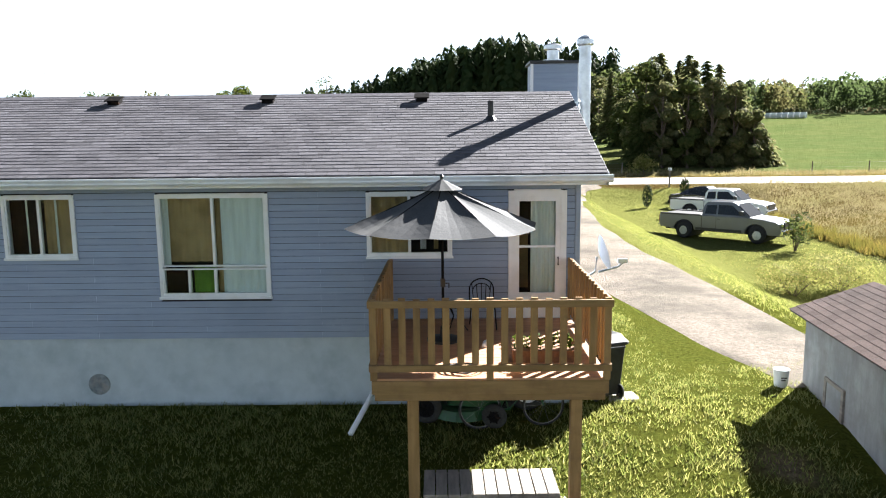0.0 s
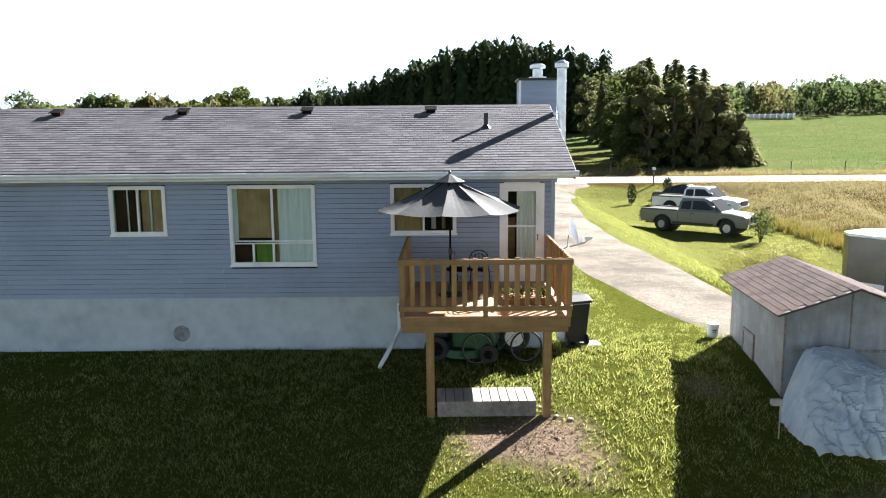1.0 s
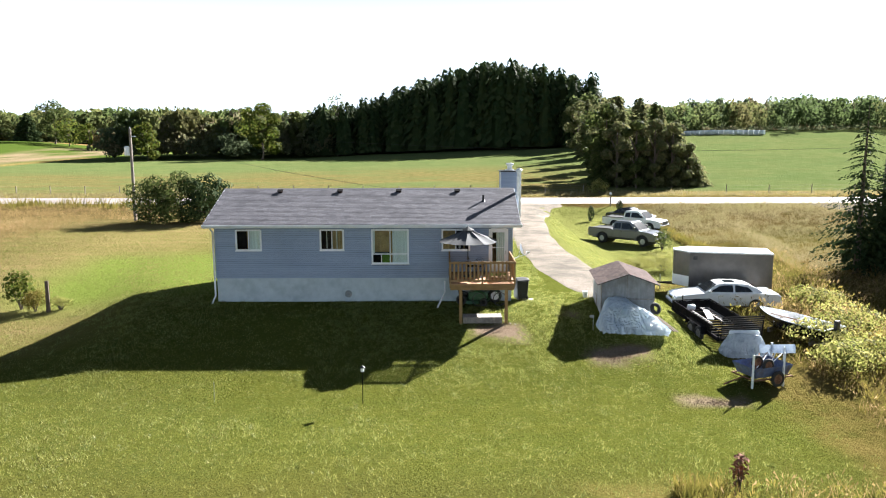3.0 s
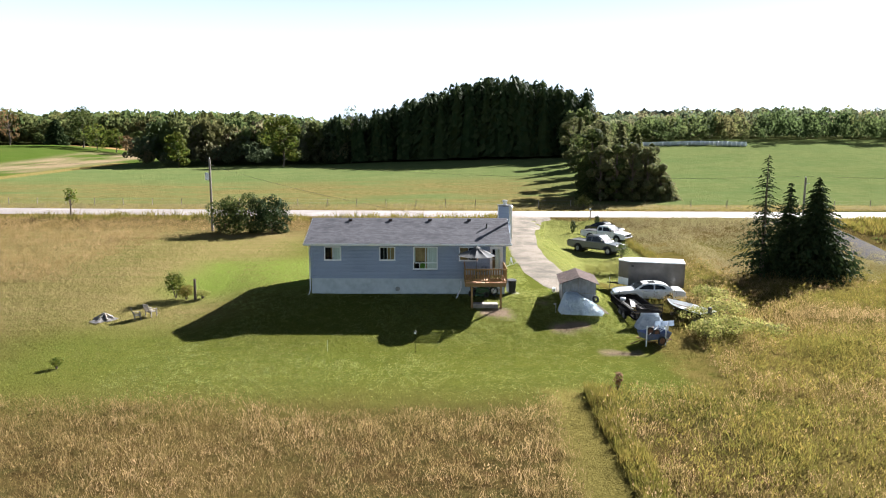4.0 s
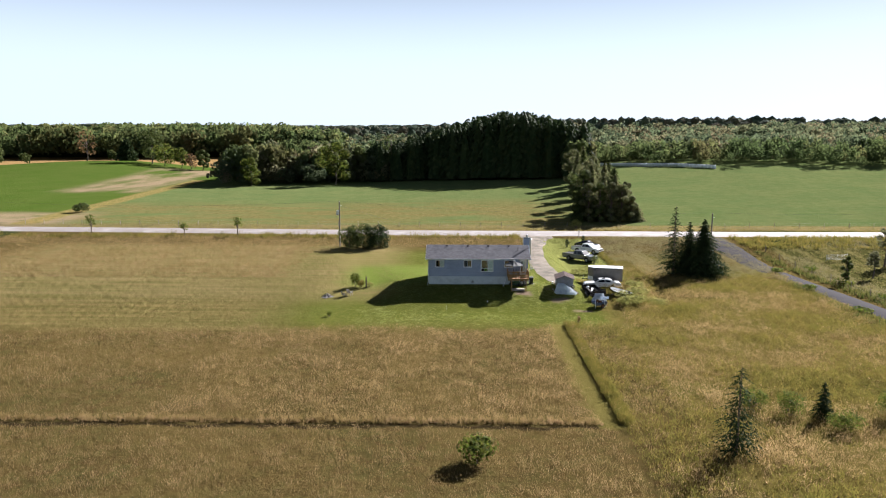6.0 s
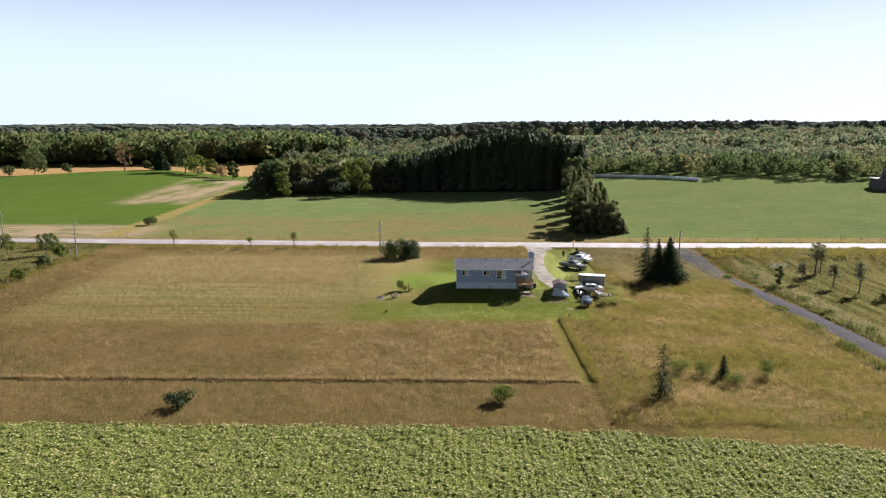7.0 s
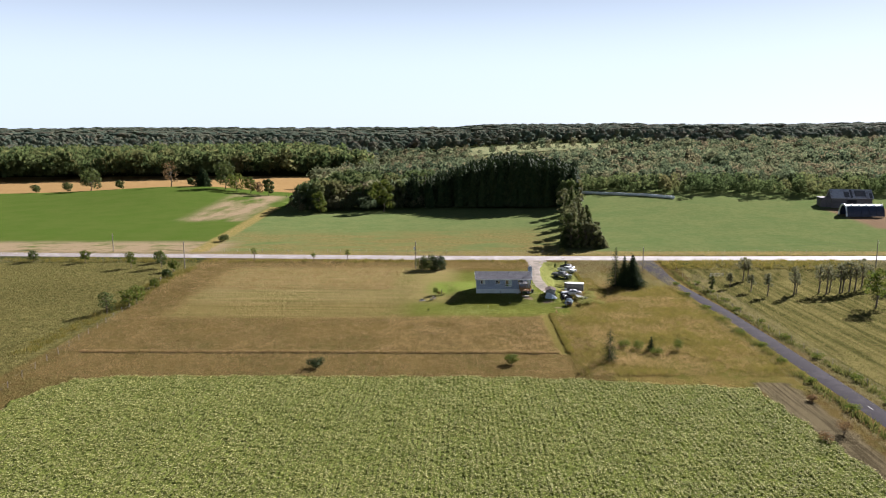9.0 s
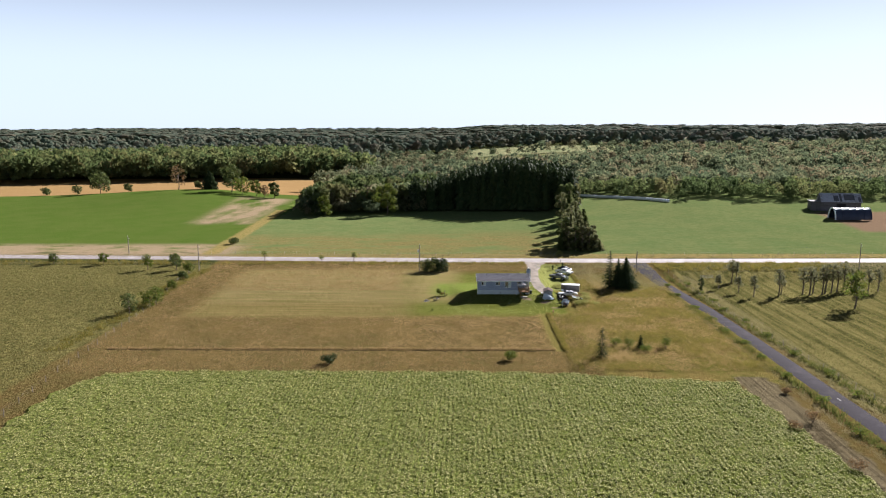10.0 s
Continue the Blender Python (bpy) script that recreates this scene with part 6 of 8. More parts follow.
def drape(name, label, m, hx, hy, h, seed, mat, slopes, crease):
    """A tarpaulin pulled over a heap: flat top, steep or slack sides, creases that run down it."""
    left_, right_, front_, back_ = slopes
    nx, ny = 96, 76
    v, f = [], []

    def soft_min(vals, k=9.0):
        return -math.log(sum(math.exp(-k * q) for q in vals)) / k

    for j in range(ny + 1):
        for i in range(nx + 1):
            u, w = 2 * i / nx - 1, 2 * j / ny - 1
            n1 = noise.noise(Vector((u * 1.3 + seed, w * 1.3, 0)))
            n2 = noise.noise(Vector((u * 3.1, w * 3.1 + seed, 1.7)))
            q = soft_min((1.0 + 0.14 * n1 - 0.10 * u, (u + 1) * left_, (1 - u) * right_ * (1 + 0.35 * n1), (w + 1) * front_ * (1 + 0.3 * n1), (1 - w) * back_))
            q = max(0.0, q + 0.07 * (1 - min(1.0, q)))
            run = u * 5.0 + 1.6 * n1 + seed, w * 1.5 + 0.8 * n2, 4.4
            c1 = 1 - abs(noise.noise(Vector(run))) * 2.4
            c2 = 1 - abs(noise.noise(Vector((u * 3.0 + w * 7.0 + 1.5 * n2, w * 3.2 - u * 5.0 + seed, 2.1)))) * 2.6
            c3 = noise.noise(Vector((u * 15 + 2 * n2, w * 9 + seed, 7.7)))
            folds = crease * (max(0.0, c1) ** 2 * 0.8 + max(0.0, c2) ** 3 * 0.7 + 0.12 * c3 + 0.5 * n2)
            hem = 1 + 0.06 * n1 + 0.05 * n2
            side = max(0.0, 1 - q) * min(1.0, 0.3 + q)
            px, py = u * hx * hem * math.sqrt(1 - 0.25 * w * w), w * hy * hem * math.sqrt(1 - 0.25 * u * u)
            v.append((px, py - 0.9 * folds * side, max(0.012, h * q + folds * (0.3 + 0.5 * side))))
    for j in range(ny):
        for i in range(nx):
            a = j * (nx + 1) + i
            f.append((a, a + 1, a + nx + 2, a + nx + 1))
    me = quick_mesh(name, v, f, False)
    me.materials.append(mat)
    ob = new(name, me)
    ob.matrix_basis = m
    return tagged(ob, label, "tarpaulin")


drape("tarpaulin", "blue-grey tarpaulin thrown over a heap by the shed wall", on_ground(5.0, -3.72, -8, 0.0), 1.6, 1.12, 1.2, 3.0, M_TARP, (4.0, 0.95, 1.1, 6.0), 0.13)
solid("old_tyre", Shape().ring((0, 0, 0), (0.5, -1, 0.5), 0.2, 0.08, 22, 8), M_RUBBER, "worn black tyre leaning on the tarpaulin heap", "tyre", smooth=True, m=on_ground(6.05, -3.4, 0, 0.85))
for k in range(3):
    solid("plank", Shape().box(-0.05, 0.05, -0.6, 0.6, 0, 0.03), M_BARK, "dark weathered plank leaning by the tarpaulin heap", "plank", "loose planks", bevel=0.004, m=on_ground(6.35 + 0.12 * k, -3.45, 30 + 4 * k, 0.24) @ pose(0, 0, 0, 24))
bk = thing("white_bucket", "white plastic bucket beside the shed", "bucket", on_ground(3.72, 0.75) @ Matrix.Diagonal((0.85, 0.85, 0.85, 1)))
part("pail", Shape().tube([(0, 0, 0), (0, 0, 0.36)], [0.13, 0.155], 20).ring((0, 0, 0.36), (0, 0, 1), 0.155, 0.01, 20, 6), M_WHITE, bk)
for k in range(2):
    part("print_bar", Shape().box(-0.06, 0.06 - 0.03 * k, -0.152, -0.146, 0.2 - 0.05 * k, 0.225 - 0.05 * k), M_BLACK, bk)
part("bail", Shape().tube([(-0.155, 0, 0.33), (-0.1, -0.1, 0.25), (0, -0.15, 0.22), (0.1, -0.1, 0.25), (0.155, 0, 0.33)], 0.004, 5), M_GALV, bk)
ms = thing("marker_stake", "thin pole with a small grey box beside the shed", "stake", on_ground(3.25, -3.7))
part("stake", Shape().tube([(0, 0, -0.05), (0, 0, 0.68)], 0.012, 6), M_GALV, ms)
part("box", Shape().box(-0.16, 0.02, -0.05, 0.05, 0.58, 0.68), M_CONCRETE, ms, "", 0.01)


def wheels4(t, xs, half, r, w, rim):
    for x in xs:
        for y in (-half, half):
            wheel(t, x, y, r, r, w, rim)


def pickup(m, paint, label, L_=5.1, cap=False, group="parked vehicles"):
    """A pickup along +x (nose at +x)."""
    k = L_ / 5.6
    t = thing("pickup_truck", label, "pickup", m, group)
    H = 0.92
    body = [(-2.8, 0.62), (-2.8, 1.02), (-2.76, 1.08), (-0.75, 1.10), (-0.72, 1.12), (1.15, 1.14), (2.0, 1.09), (2.55, 1.0), (2.74, 0.9), (2.8, 0.55), (2.74, 0.42)]
    for c in (1.75, -1.6):
        body += [(c + 0.5 * math.cos(a), 0.42 + 0.47 * math.sin(a)) for a in np.linspace(0, math.pi, 9)]
    body += [(-2.74, 0.5)]
    body = [(x * k, z) for x, z in body]
    part("body", Shape().profile(body, [(-H, 0.06), (-H + 0.05, 0.0), (H - 0.05, 0.0), (H, 0.06)]), paint, t)
    part("chassis", Shape().box(-2.6 * k, 2.6 * k, -0.6, 0.6, 0.36, 0.6), M_BLACKSTEEL, t)
    cab = [(-0.75, 1.1), (-0.70, 1.55), (-0.55, 1.74), (0.55, 1.76), (0.75, 1.70), (1.42, 1.13)]
    cab = [(x * k, z) for x, z in cab]
    def greenhouse(pts, name_, lab=""):
        lo, hi = 1.1, max(z for _, z in pts)
        v, n_ = [], len(pts)
        for sy in (-1, 1):
            for x, z in pts:
                v.append((x, sy * lerp(0.86, 0.70, (z - lo) / (hi - lo)), z))
        f = [tuple(range(n_)), tuple(reversed(range(n_, 2 * n_)))] + [(j, n_ + j, n_ + (j + 1) % n_, (j + 1) % n_) for j in range(n_)]
        return part(name_, Shape().add(v, f), paint, t, lab, 0.015)
    g = greenhouse(cab, "cab")
    def side(z):
        return lerp(0.86, 0.70, (z - 1.1) / 0.66) + 0.004
    for sy in (-1, 1):
        for a in ([(-0.62, 1.2), (-0.56, 1.58), (-0.1, 1.62), (-0.1, 1.2)], [(-0.02, 1.2), (-0.02, 1.62), (0.58, 1.63), (1.08, 1.2)]):
            part("side_window", Shape().add([(x * k, sy * side(z), z) for x, z in a] + [(x * k, sy * (side(z) + 0.006), z) for x, z in a], [(0, 1, 2, 3), (7, 6, 5, 4), (0, 4, 5, 1), (1, 5, 6, 2), (2, 6, 7, 3), (3, 7, 4, 0)]), M_CARGLASS, g)
        part("mirror", Shape().box(1.0 * k, 1.15 * k, sy * 0.98 - 0.1, sy * 0.98 + 0.1, 1.22, 1.42), M_BLACK, t, "", 0.02)
        part("door_handle", Shape().box(-0.02, 0.14, sy * (H + 0.006) - 0.01, sy * (H + 0.006) + 0.01, 0.98, 1.01), M_BLACK, t)
        part("door_gap", Shape().box(-0.07 * k, -0.055 * k, sy * (H + 0.001) - 0.004, sy * (H + 0.001) + 0.004, 0.55, 1.08), M_BLACK, t)
        part("bed_gap", Shape().box(-0.74 * k, -0.715 * k, sy * (H + 0.001) - 0.006, sy * (H + 0.001) + 0.006, 0.52, 1.09), M_BLACK, t)
        part("headlight", Shape().box(2.58 * k, 2.76 * k, sy * 0.72 - 0.14, sy * 0.72 + 0.14, 0.74, 0.95), M_CHROME, t, "", 0.03)
        part("tail_light", Shape().box(-2.815 * k, -2.78 * k, sy * 0.82 - 0.07, sy * 0.82 + 0.07, 0.7, 1.02), M_RUST, t)
        part("sill_trim", Shape().box(-1.0 * k, 1.1 * k, sy * (H + 0.004) - 0.012, sy * (H + 0.004) + 0.012, 0.44, 0.56), M_BLACK, t)
    ws = [(0.80, 1.68), (1.38, 1.16)]
    part("windscreen", Shape().add([(x * k + o, sy * (lerp(0.86, 0.70, (z - 1.1) / 0.66) - 0.06), z + o) for o in (0.012, 0.02) for (x, z) in ws for sy in (-1, 1)], [(0, 1, 3, 2), (6, 7, 5, 4), (0, 2, 6, 4), (1, 5, 7, 3), (0, 4, 5, 1), (2, 3, 7, 6)]), M_CARGLASS, g)
    part("rear_window", Shape().box(-0.76 * k, -0.735 * k, -0.6, 0.6, 1.22, 1.52), M_CARGLASS, g)
    part("front_bumper", Shape().box(2.68 * k, 2.86 * k, -0.9, 0.9, 0.42, 0.66), M_CHROME, t, "chrome bumper", 0.03)
    part("rear_bumper", Shape().box(-2.9 * k, -2.74 * k, -0.85, 0.85, 0.42, 0.6), M_CHROME, t, "chrome bumper", 0.03)
    part("grille", Shape().box(2.72 * k, 2.80 * k, -0.52, 0.52, 0.68, 0.98), M_BLACK, t)
    if cap:
        c2 = [(x * k, z) for x, z in ((-2.74, 1.1), (-2.6, 1.60), (-2.4, 1.70), (-0.86, 1.73), (-0.8, 1.1))]
        cp = greenhouse(c2, "bed_cap", "white canopy over the bed")
        for sy in (-1, 1):
            a = [(-2.45, 1.22), (-2.38, 1.55), (-1.0, 1.58), (-1.0, 1.22)]
            part("side_window", Shape().add([(x * k, sy * side(z), z) for x, z in a] + [(x * k, sy * (side(z) + 0.006), z) for x, z in a], [(0, 1, 2, 3), (7, 6, 5, 4), (0, 4, 5, 1), (1, 5, 6, 2), (2, 6, 7, 3), (3, 7, 4, 0)]), M_CARGLASS, cp)
    else:
        part("bed_floor", Shape().box(-2.7 * k, -0.85 * k, -0.78, 0.78, 1.02, 1.105), M_BLACK, t, "open bed with a black liner")
        for sy in (-1, 1):
            part("bed_rail", Shape().box(-2.76 * k, -0.78 * k, sy * 0.84 - 0.07, sy * 0.84 + 0.07, 1.07, 1.15), M_BLACK, t, "", 0.01)
    for x in (1.75, -1.6):
        # near-black disc stands in for the shade inside the wheel arch
        part("wheel_well", Shape().tube([(x * k, -0.85, 0.44), (x * k, 0.85, 0.44)], 0.44, 18), M_DARK, t)
    wheels4(t, (1.75 * k, -1.6 * k), 0.82, 0.37, 0.26, M_GALV)
    return t


pickup(on_ground(11.85, 25.6, -42, 0.02) @ Matrix.Diagonal((1, 1.06, 1.1, 1)), M_GREYPAINT, "grey extended-cab pickup with an open bed, parked on grass", 6.2)
pickup(on_ground(14.6, 33.6, -40, 0.02) @ Matrix.Diagonal((1, 1.04, 1.06, 1)), M_WHITEPAINT, "white pickup parked on grass behind the grey one", 5.9)


def sedan(m, paint, label, L_=5.2, name="sedan", group="parked vehicles", roof_h=1.42):
    """A long saloon along +x (nose at +x)."""
    t = thing(name, label, "car", m, group)
    k = L_ / 5.4
    H = 0.93
    up = [(-2.7, 0.55), (-2.68, 0.80), (-2.55, 0.93), (-1.75, 0.98), (-1.2, 0.99), (0.9, 0.97), (1.9, 0.88), (2.45, 0.78), (2.66, 0.66), (2.7, 0.45), (2.62, 0.28)]
    low = []
    for c in (1.68, -1.5):
        low += [(c + 0.40 * math.cos(a), 0.28 + 0.40 * math.sin(a)) for a in np.linspace(0, math.pi, 9)]
    low += [(-2.6, 0.34)]
    pts = [(x * k, z) for x, z in up + low]
    part("body", Shape().profile(pts, [(-H, 0.12), (-H + 0.035, 0.035), (-H + 0.11, 0.0), (H - 0.11, 0.0), (H - 0.035, 0.035), (H, 0.12)]), paint, t, smooth=False)
    part("chassis", Shape().box(-2.4 * k, 2.4 * k, -0.6, 0.6, 0.2, 0.45), M_BLACKSTEEL, t)
    roofl = [(-1.85, 0.96), (-1.45, 1.22), (-1.1, 1.36), (-0.6, roof_h), (0.1, roof_h + 0.005), (0.45, 1.37), (1.18, 0.95)]
    roofl = [(x * k, z) for x, z in roofl]
    n_ = len(roofl)

    def wy(z):
        return lerp(0.84, 0.62, (z - 0.95) / 0.48)
    v = [(x, sy * wy(z), z) for sy in (-1, 1) for x, z in roofl]
    f = [tuple(range(n_)), tuple(reversed(range(n_, 2 * n_)))] + [(j, n_ + j, n_ + (j + 1) % n_, (j + 1) % n_) for j in range(n_)]
    g = part("cabin", Shape().add(v, f), paint, t, "", 0.02)
    for sy in (-1, 1):
        for a in ([(-1.28, 1.02), (-1.02, 1.24), (-0.5, 1.33), (-0.38, 1.33), (-0.38, 1.0)], [(-0.28, 1.0), (-0.28, 1.33), (0.14, 1.33), (0.42, 1.27), (0.92, 1.0)]):
            n2 = len(a)
            part("side_window", Shape().add([(x * k, sy * (wy(z) + o), z) for o in (0.004, 0.011) for x, z in a], [tuple(range(n2)), tuple(reversed(range(n2, 2 * n2)))] + [(j, n2 + j, n2 + (j + 1) % n2, (j + 1) % n2) for j in range(n2)]), M_CARGLASS, g)
        part("mirror", Shape().box(0.85 * k, 1.0 * k, sy * 0.98 - 0.09, sy * 0.98 + 0.09, 0.97, 1.09), paint, t, "", 0.03)
        for hx in (-0.45, 0.35):
            part("door_handle", Shape().box((hx - 0.1) * k, (hx + 0.1) * k, sy * (H - 0.01) - 0.012, sy * (H - 0.01) + 0.012, 0.80, 0.83), M_CHROME, t)
        for gx2 in (-1.05, -0.33, 0.85):
            part("door_gap", Shape().box(gx2 * k - 0.006, gx2 * k + 0.006, sy * (H - 0.012) - 0.008, sy * (H - 0.012) + 0.008, 0.34, 0.9), M_BLACK, t)
        part("side_moulding", Shape().box(-1.0 * k, 1.2 * k, sy * (H + 0.0) - 0.01, sy * (H + 0.0) + 0.01, 0.50, 0.55), paint, t)
        part("headlight", Shape().box(2.46 * k, 2.64 * k, sy * 0.62 - 0.18, sy * 0.62 + 0.18, 0.55, 0.70), M_CHROME, t, "", 0.03)
        part("tail_light", Shape().box(-2.7 * k, -2.62 * k, sy * 0.66 - 0.2, sy * 0.66 + 0.2, 0.62, 0.80), M_RUST, t, "", 0.02)
    for a, lab in (([(0.52, 1.34), (1.10, 0.99)], "windscreen"), ([(-1.42, 1.23), (-1.78, 1.0)], "rear_window")):
        sgn = 1 if lab == "windscreen" else -1
        part(lab, Shape().add([(x * k + sgn * o, sy * (wy(z) - 0.08), z + o) for o in (0.012, 0.02) for (x, z) in a for sy in (-1, 1)], [(0, 1, 3, 2), (6, 7, 5, 4), (0, 2, 6, 4), (1, 5, 7, 3), (0, 4, 5, 1), (2, 3, 7, 6)]), M_CARGLASS, g)
    part("sunroof", Shape().box(-0.5 * k, 0.05 * k, -0.36, 0.36, roof_h + 0.004, roof_h + 0.012), M_CARGLASS, g)
    part("grille", Shape().box(2.62 * k, 2.70 * k, -0.36, 0.36, 0.5, 0.68), M_CHROME, t, "chrome grille", 0.02)
    part("front_bumper", Shape().box(2.58 * k, 2.76 * k, -0.86, 0.86, 0.3, 0.48), paint, t, "", 0.05)
    part("rear_bumper", Shape().box(-2.78 * k, -2.6 * k, -0.86, 0.86, 0.32, 0.52), paint, t, "", 0.05)
    wheels4(t, (1.68 * k, -1.5 * k), 0.80, 0.33, 0.22, M_CHROME)
    return t


sedan(on_ground(11.35, 2.75, 176, -0.02), M_WHITEPAINT, "white full-size sedan parked between trailers", 5.4, roof_h=1.42)
sedan(on_ground(15.6, 39.2, -38) @ Matrix.Diagonal((1, 1, 1.02, 1)), M_DARKPAINT, "dark sport utility car parked behind the pickups", 4.8, "dark_car", roof_h=1.5)

# enclosed cargo trailer with a sloped nose
tr = thing("cargo_trailer", "brown-grey enclosed cargo trailer with a white roof", "trailer", on_ground(12.93, 6.35, -13) @ Matrix.Diagonal((1, 1, 1.1, 1)))
plan = [(-2.2, -1.05), (2.2, -1.05), (2.2, 1.05), (-2.2, 1.05), (-3.0, 0.25), (-3.0, -0.25)]
box_v = [(x, y, z) for z in (0.42, 2.20) for x, y in plan]
part("body", Shape().add(box_v, [tuple(range(6)), tuple(range(11, 5, -1))] + [(j, (j + 1) % 6, 6 + (j + 1) % 6, 6 + j) for j in range(6)]), M_TRAILER, tr, "", 0.01)
part("roof", Shape().add([(x * 1.008, y * 1.015, z) for z in (2.202, 2.28) for x, y in plan], [tuple(range(6)), tuple(range(11, 5, -1))] + [(j, (j + 1) % 6, 6 + (j + 1) % 6, 6 + j) for j in range(6)]), M_WHITE, tr, "white sheet roof", 0.02)
for a, c in (((-2.2, -1.05), (-3.0, -0.25)), ((-3.0, -0.25), (-3.0, 0.25))):
    d = Vector((c[0] - a[0], c[1] - a[1], 0)).normalized()
    nrm = Vector((d.y, -d.x, 0)) * -1
    q = [Vector((*a, 0)) + nrm * -0.004, Vector((*c, 0)) + nrm * -0.004]
    off = Vector((d.y, -d.x, 0)) * 0.012
    off = off if (Vector((*a, 0)) + off).length > Vector((*a, 0)).length else -off
    part("stone_guard", Shape().add([(p + o).to_tuple()[:2] + (z,) for o in (off * 0.2, off) for p in (Vector((*a, 0)), Vector((*c, 0))) for z in (0.44, 0.98)], [(0, 1, 3, 2), (6, 7, 5, 4), (0, 2, 6, 4), (1, 5, 7, 3), (0, 4, 5, 1), (2, 3, 7, 6)]), M_ALU, tr, "bright metal stone guard")
part("side_vent", Shape().box(-2.0, -1.78, -1.075, -1.051, 1.86, 2.04), M_BLACK, tr, "", 0.005)
part("fender", Shape().profile([(-0.75, 0.42), (-0.65, 0.78), (0.65, 0.78), (0.75, 0.42)], [(-1.16, 0.0), (-1.055, 0.0)]), M_ALU, tr)
for x in (-0.36, 0.36):
    wheel(tr, x, -1.0, 0.33, 0.33, 0.2, M_WHITE)
    wheel(tr, x, 1.0, 0.33, 0.33, 0.2, M_WHITE)
part("tongue", Shape().tube([(-2.9, -0.3, 0.42), (-3.9, 0, 0.45)], 0.04, 6).tube([(-2.9, 0.3, 0.42), (-3.9, 0, 0.45)], 0.04, 6), M_BLACKSTEEL, tr)
part("jack", Shape().tube([(-3.7, 0, 0.02), (-3.7, 0, 0.85)], 0.03, 8), M_GALV, tr)

# flatbed trailer, rails and ramp gate
fb = thing("flatbed_trailer", "black steel tandem flatbed trailer with a raised ramp gate", "trailer", pose(9.2, -1.85, -1.13, 4.0, 0, 8))
part("frame", Shape().box(-1.0, -0.92, -2.3, 2.3, 0.42, 0.58).box(0.92, 1.0, -2.3, 2.3, 0.42, 0.58).box(-0.92, 0.92, 2.22, 2.3, 0.42, 0.58).box(-0.92, 0.92, -2.3, -2.22, 0.42, 0.58), M_BLACKSTEEL, fb, "", 0.005)
for k in range(13):
    y = lerp(-2.1, 2.1, k / 12)
    part("cross_member", Shape().box(-0.918, 0.918, y - 0.03, y + 0.03, 0.48, 0.56), M_BLACKSTEEL, fb)
for x in (-0.97, 0.97):
    part("side_rail", Shape().tube([(x, -2.26, 0.58), (x, -2.26, 0.92), (x, 2.26, 0.92), (x, 2.26, 0.58)], 0.03, 6), M_BLACKSTEEL, fb)
    for k in range(5):
        y = lerp(-1.6, 1.6, k / 4)
        part("stanchion", Shape().box(x - 0.02, x + 0.02, y - 0.02, y + 0.02, 0.58, 0.9), M_BLACKSTEEL, fb)
for x in (-0.965, 0.955):
    part("side_board", Shape().box(x, x + 0.012, -1.5, 2.2, 0.585, 0.88), M_BLACKSTEEL, fb, "solid black side board")
part("front_board", Shape().box(-0.94, 0.94, 2.25, 2.262, 0.585, 0.88), M_BLACKSTEEL, fb)
part("front_rail", Shape().tube([(-0.97, 2.28, 0.92), (0.97, 2.28, 0.92)], 0.03, 6), M_BLACKSTEEL, fb)
for k, x in enumerate((-0.72, 0.28)):
    lad = part("loading_ramp", Shape().box(x, x + 0.05, -0.5, 1.9, 0.585, 0.64).box(x + 0.36, x + 0.41, -0.5, 1.9, 0.585, 0.64), M_RIM, fb, "grey steel ladder ramp")
    for j in range(9):
        y = lerp(-0.4, 1.8, j / 8)
        part("rung", Shape().box(x + 0.052, x + 0.358, y, y + 0.05, 0.60, 0.63), M_RIM, lad)
gate = part("ramp_gate", Shape().tube([(-0.95, -2.4, 0.5), (-0.95, -2.48, 1.55), (0.95, -2.48, 1.55), (0.95, -2.4, 0.5)], 0.03, 6), M_BLACKSTEEL, fb, "raised slatted ramp gate")
for j in range(11):
    z = lerp(0.56, 1.5, j / 10)
    part("slat", Shape().box(-0.93, 0.93, -2.46 - 0.02, -2.46 + 0.02, z, z + 0.062), M_BLACKSTEEL, gate)
for y in (-0.95, -0.2):
    for x in (-1.16, 1.16):
        wheel(fb, x, y, 0.34, 0.34, 0.21, M_RIM, (1, 0, 0))
for x in (-1.17, 1.17):
    part("fender", Shape().add([(x + sx * 0.12, y, z + o) for o in (0, 0.02) for sx in (-1, 1) for y, z in ((-1.4, 0.45), (-1.25, 0.74), (0.1, 0.74), (0.25, 0.45))], [(0, 1, 5, 4), (1, 2, 6, 5), (2, 3, 7, 6), (12, 13, 9, 8), (13, 14, 10, 9), (14, 15, 11, 10), (0, 8, 9, 1), (1, 9, 10, 2), (2, 10, 11, 3), (4, 5, 13, 12), (5, 6, 14, 13), (6, 7, 15, 14)]), M_BLACKSTEEL, fb, "black steel fender")
part("tongue", Shape().tube([(-0.6, 2.3, 0.48), (0, 3.4, 0.48)], 0.05, 6).tube([(0.6, 2.3, 0.48), (0, 3.4, 0.48)], 0.05, 6).tube([(0, 3.2, 0.03), (0, 3.2, 0.9)], 0.03, 8), M_BLACKSTEEL, fb)
solid("white_canister", Shape().tube([(-0.18, 0, 0.14), (-0.15, 0, 0.14), (0.15, 0, 0.14), (0.18, 0, 0.14)], [0.1, 0.14, 0.14, 0.1], 16), M_WHITE, "white plastic canister lying on the flatbed trailer", "canister", smooth=True, m=pose(9.2, -1.85, -1.13, 4.0, 0, 8) @ pose(-0.25, 1.75, 0.565))
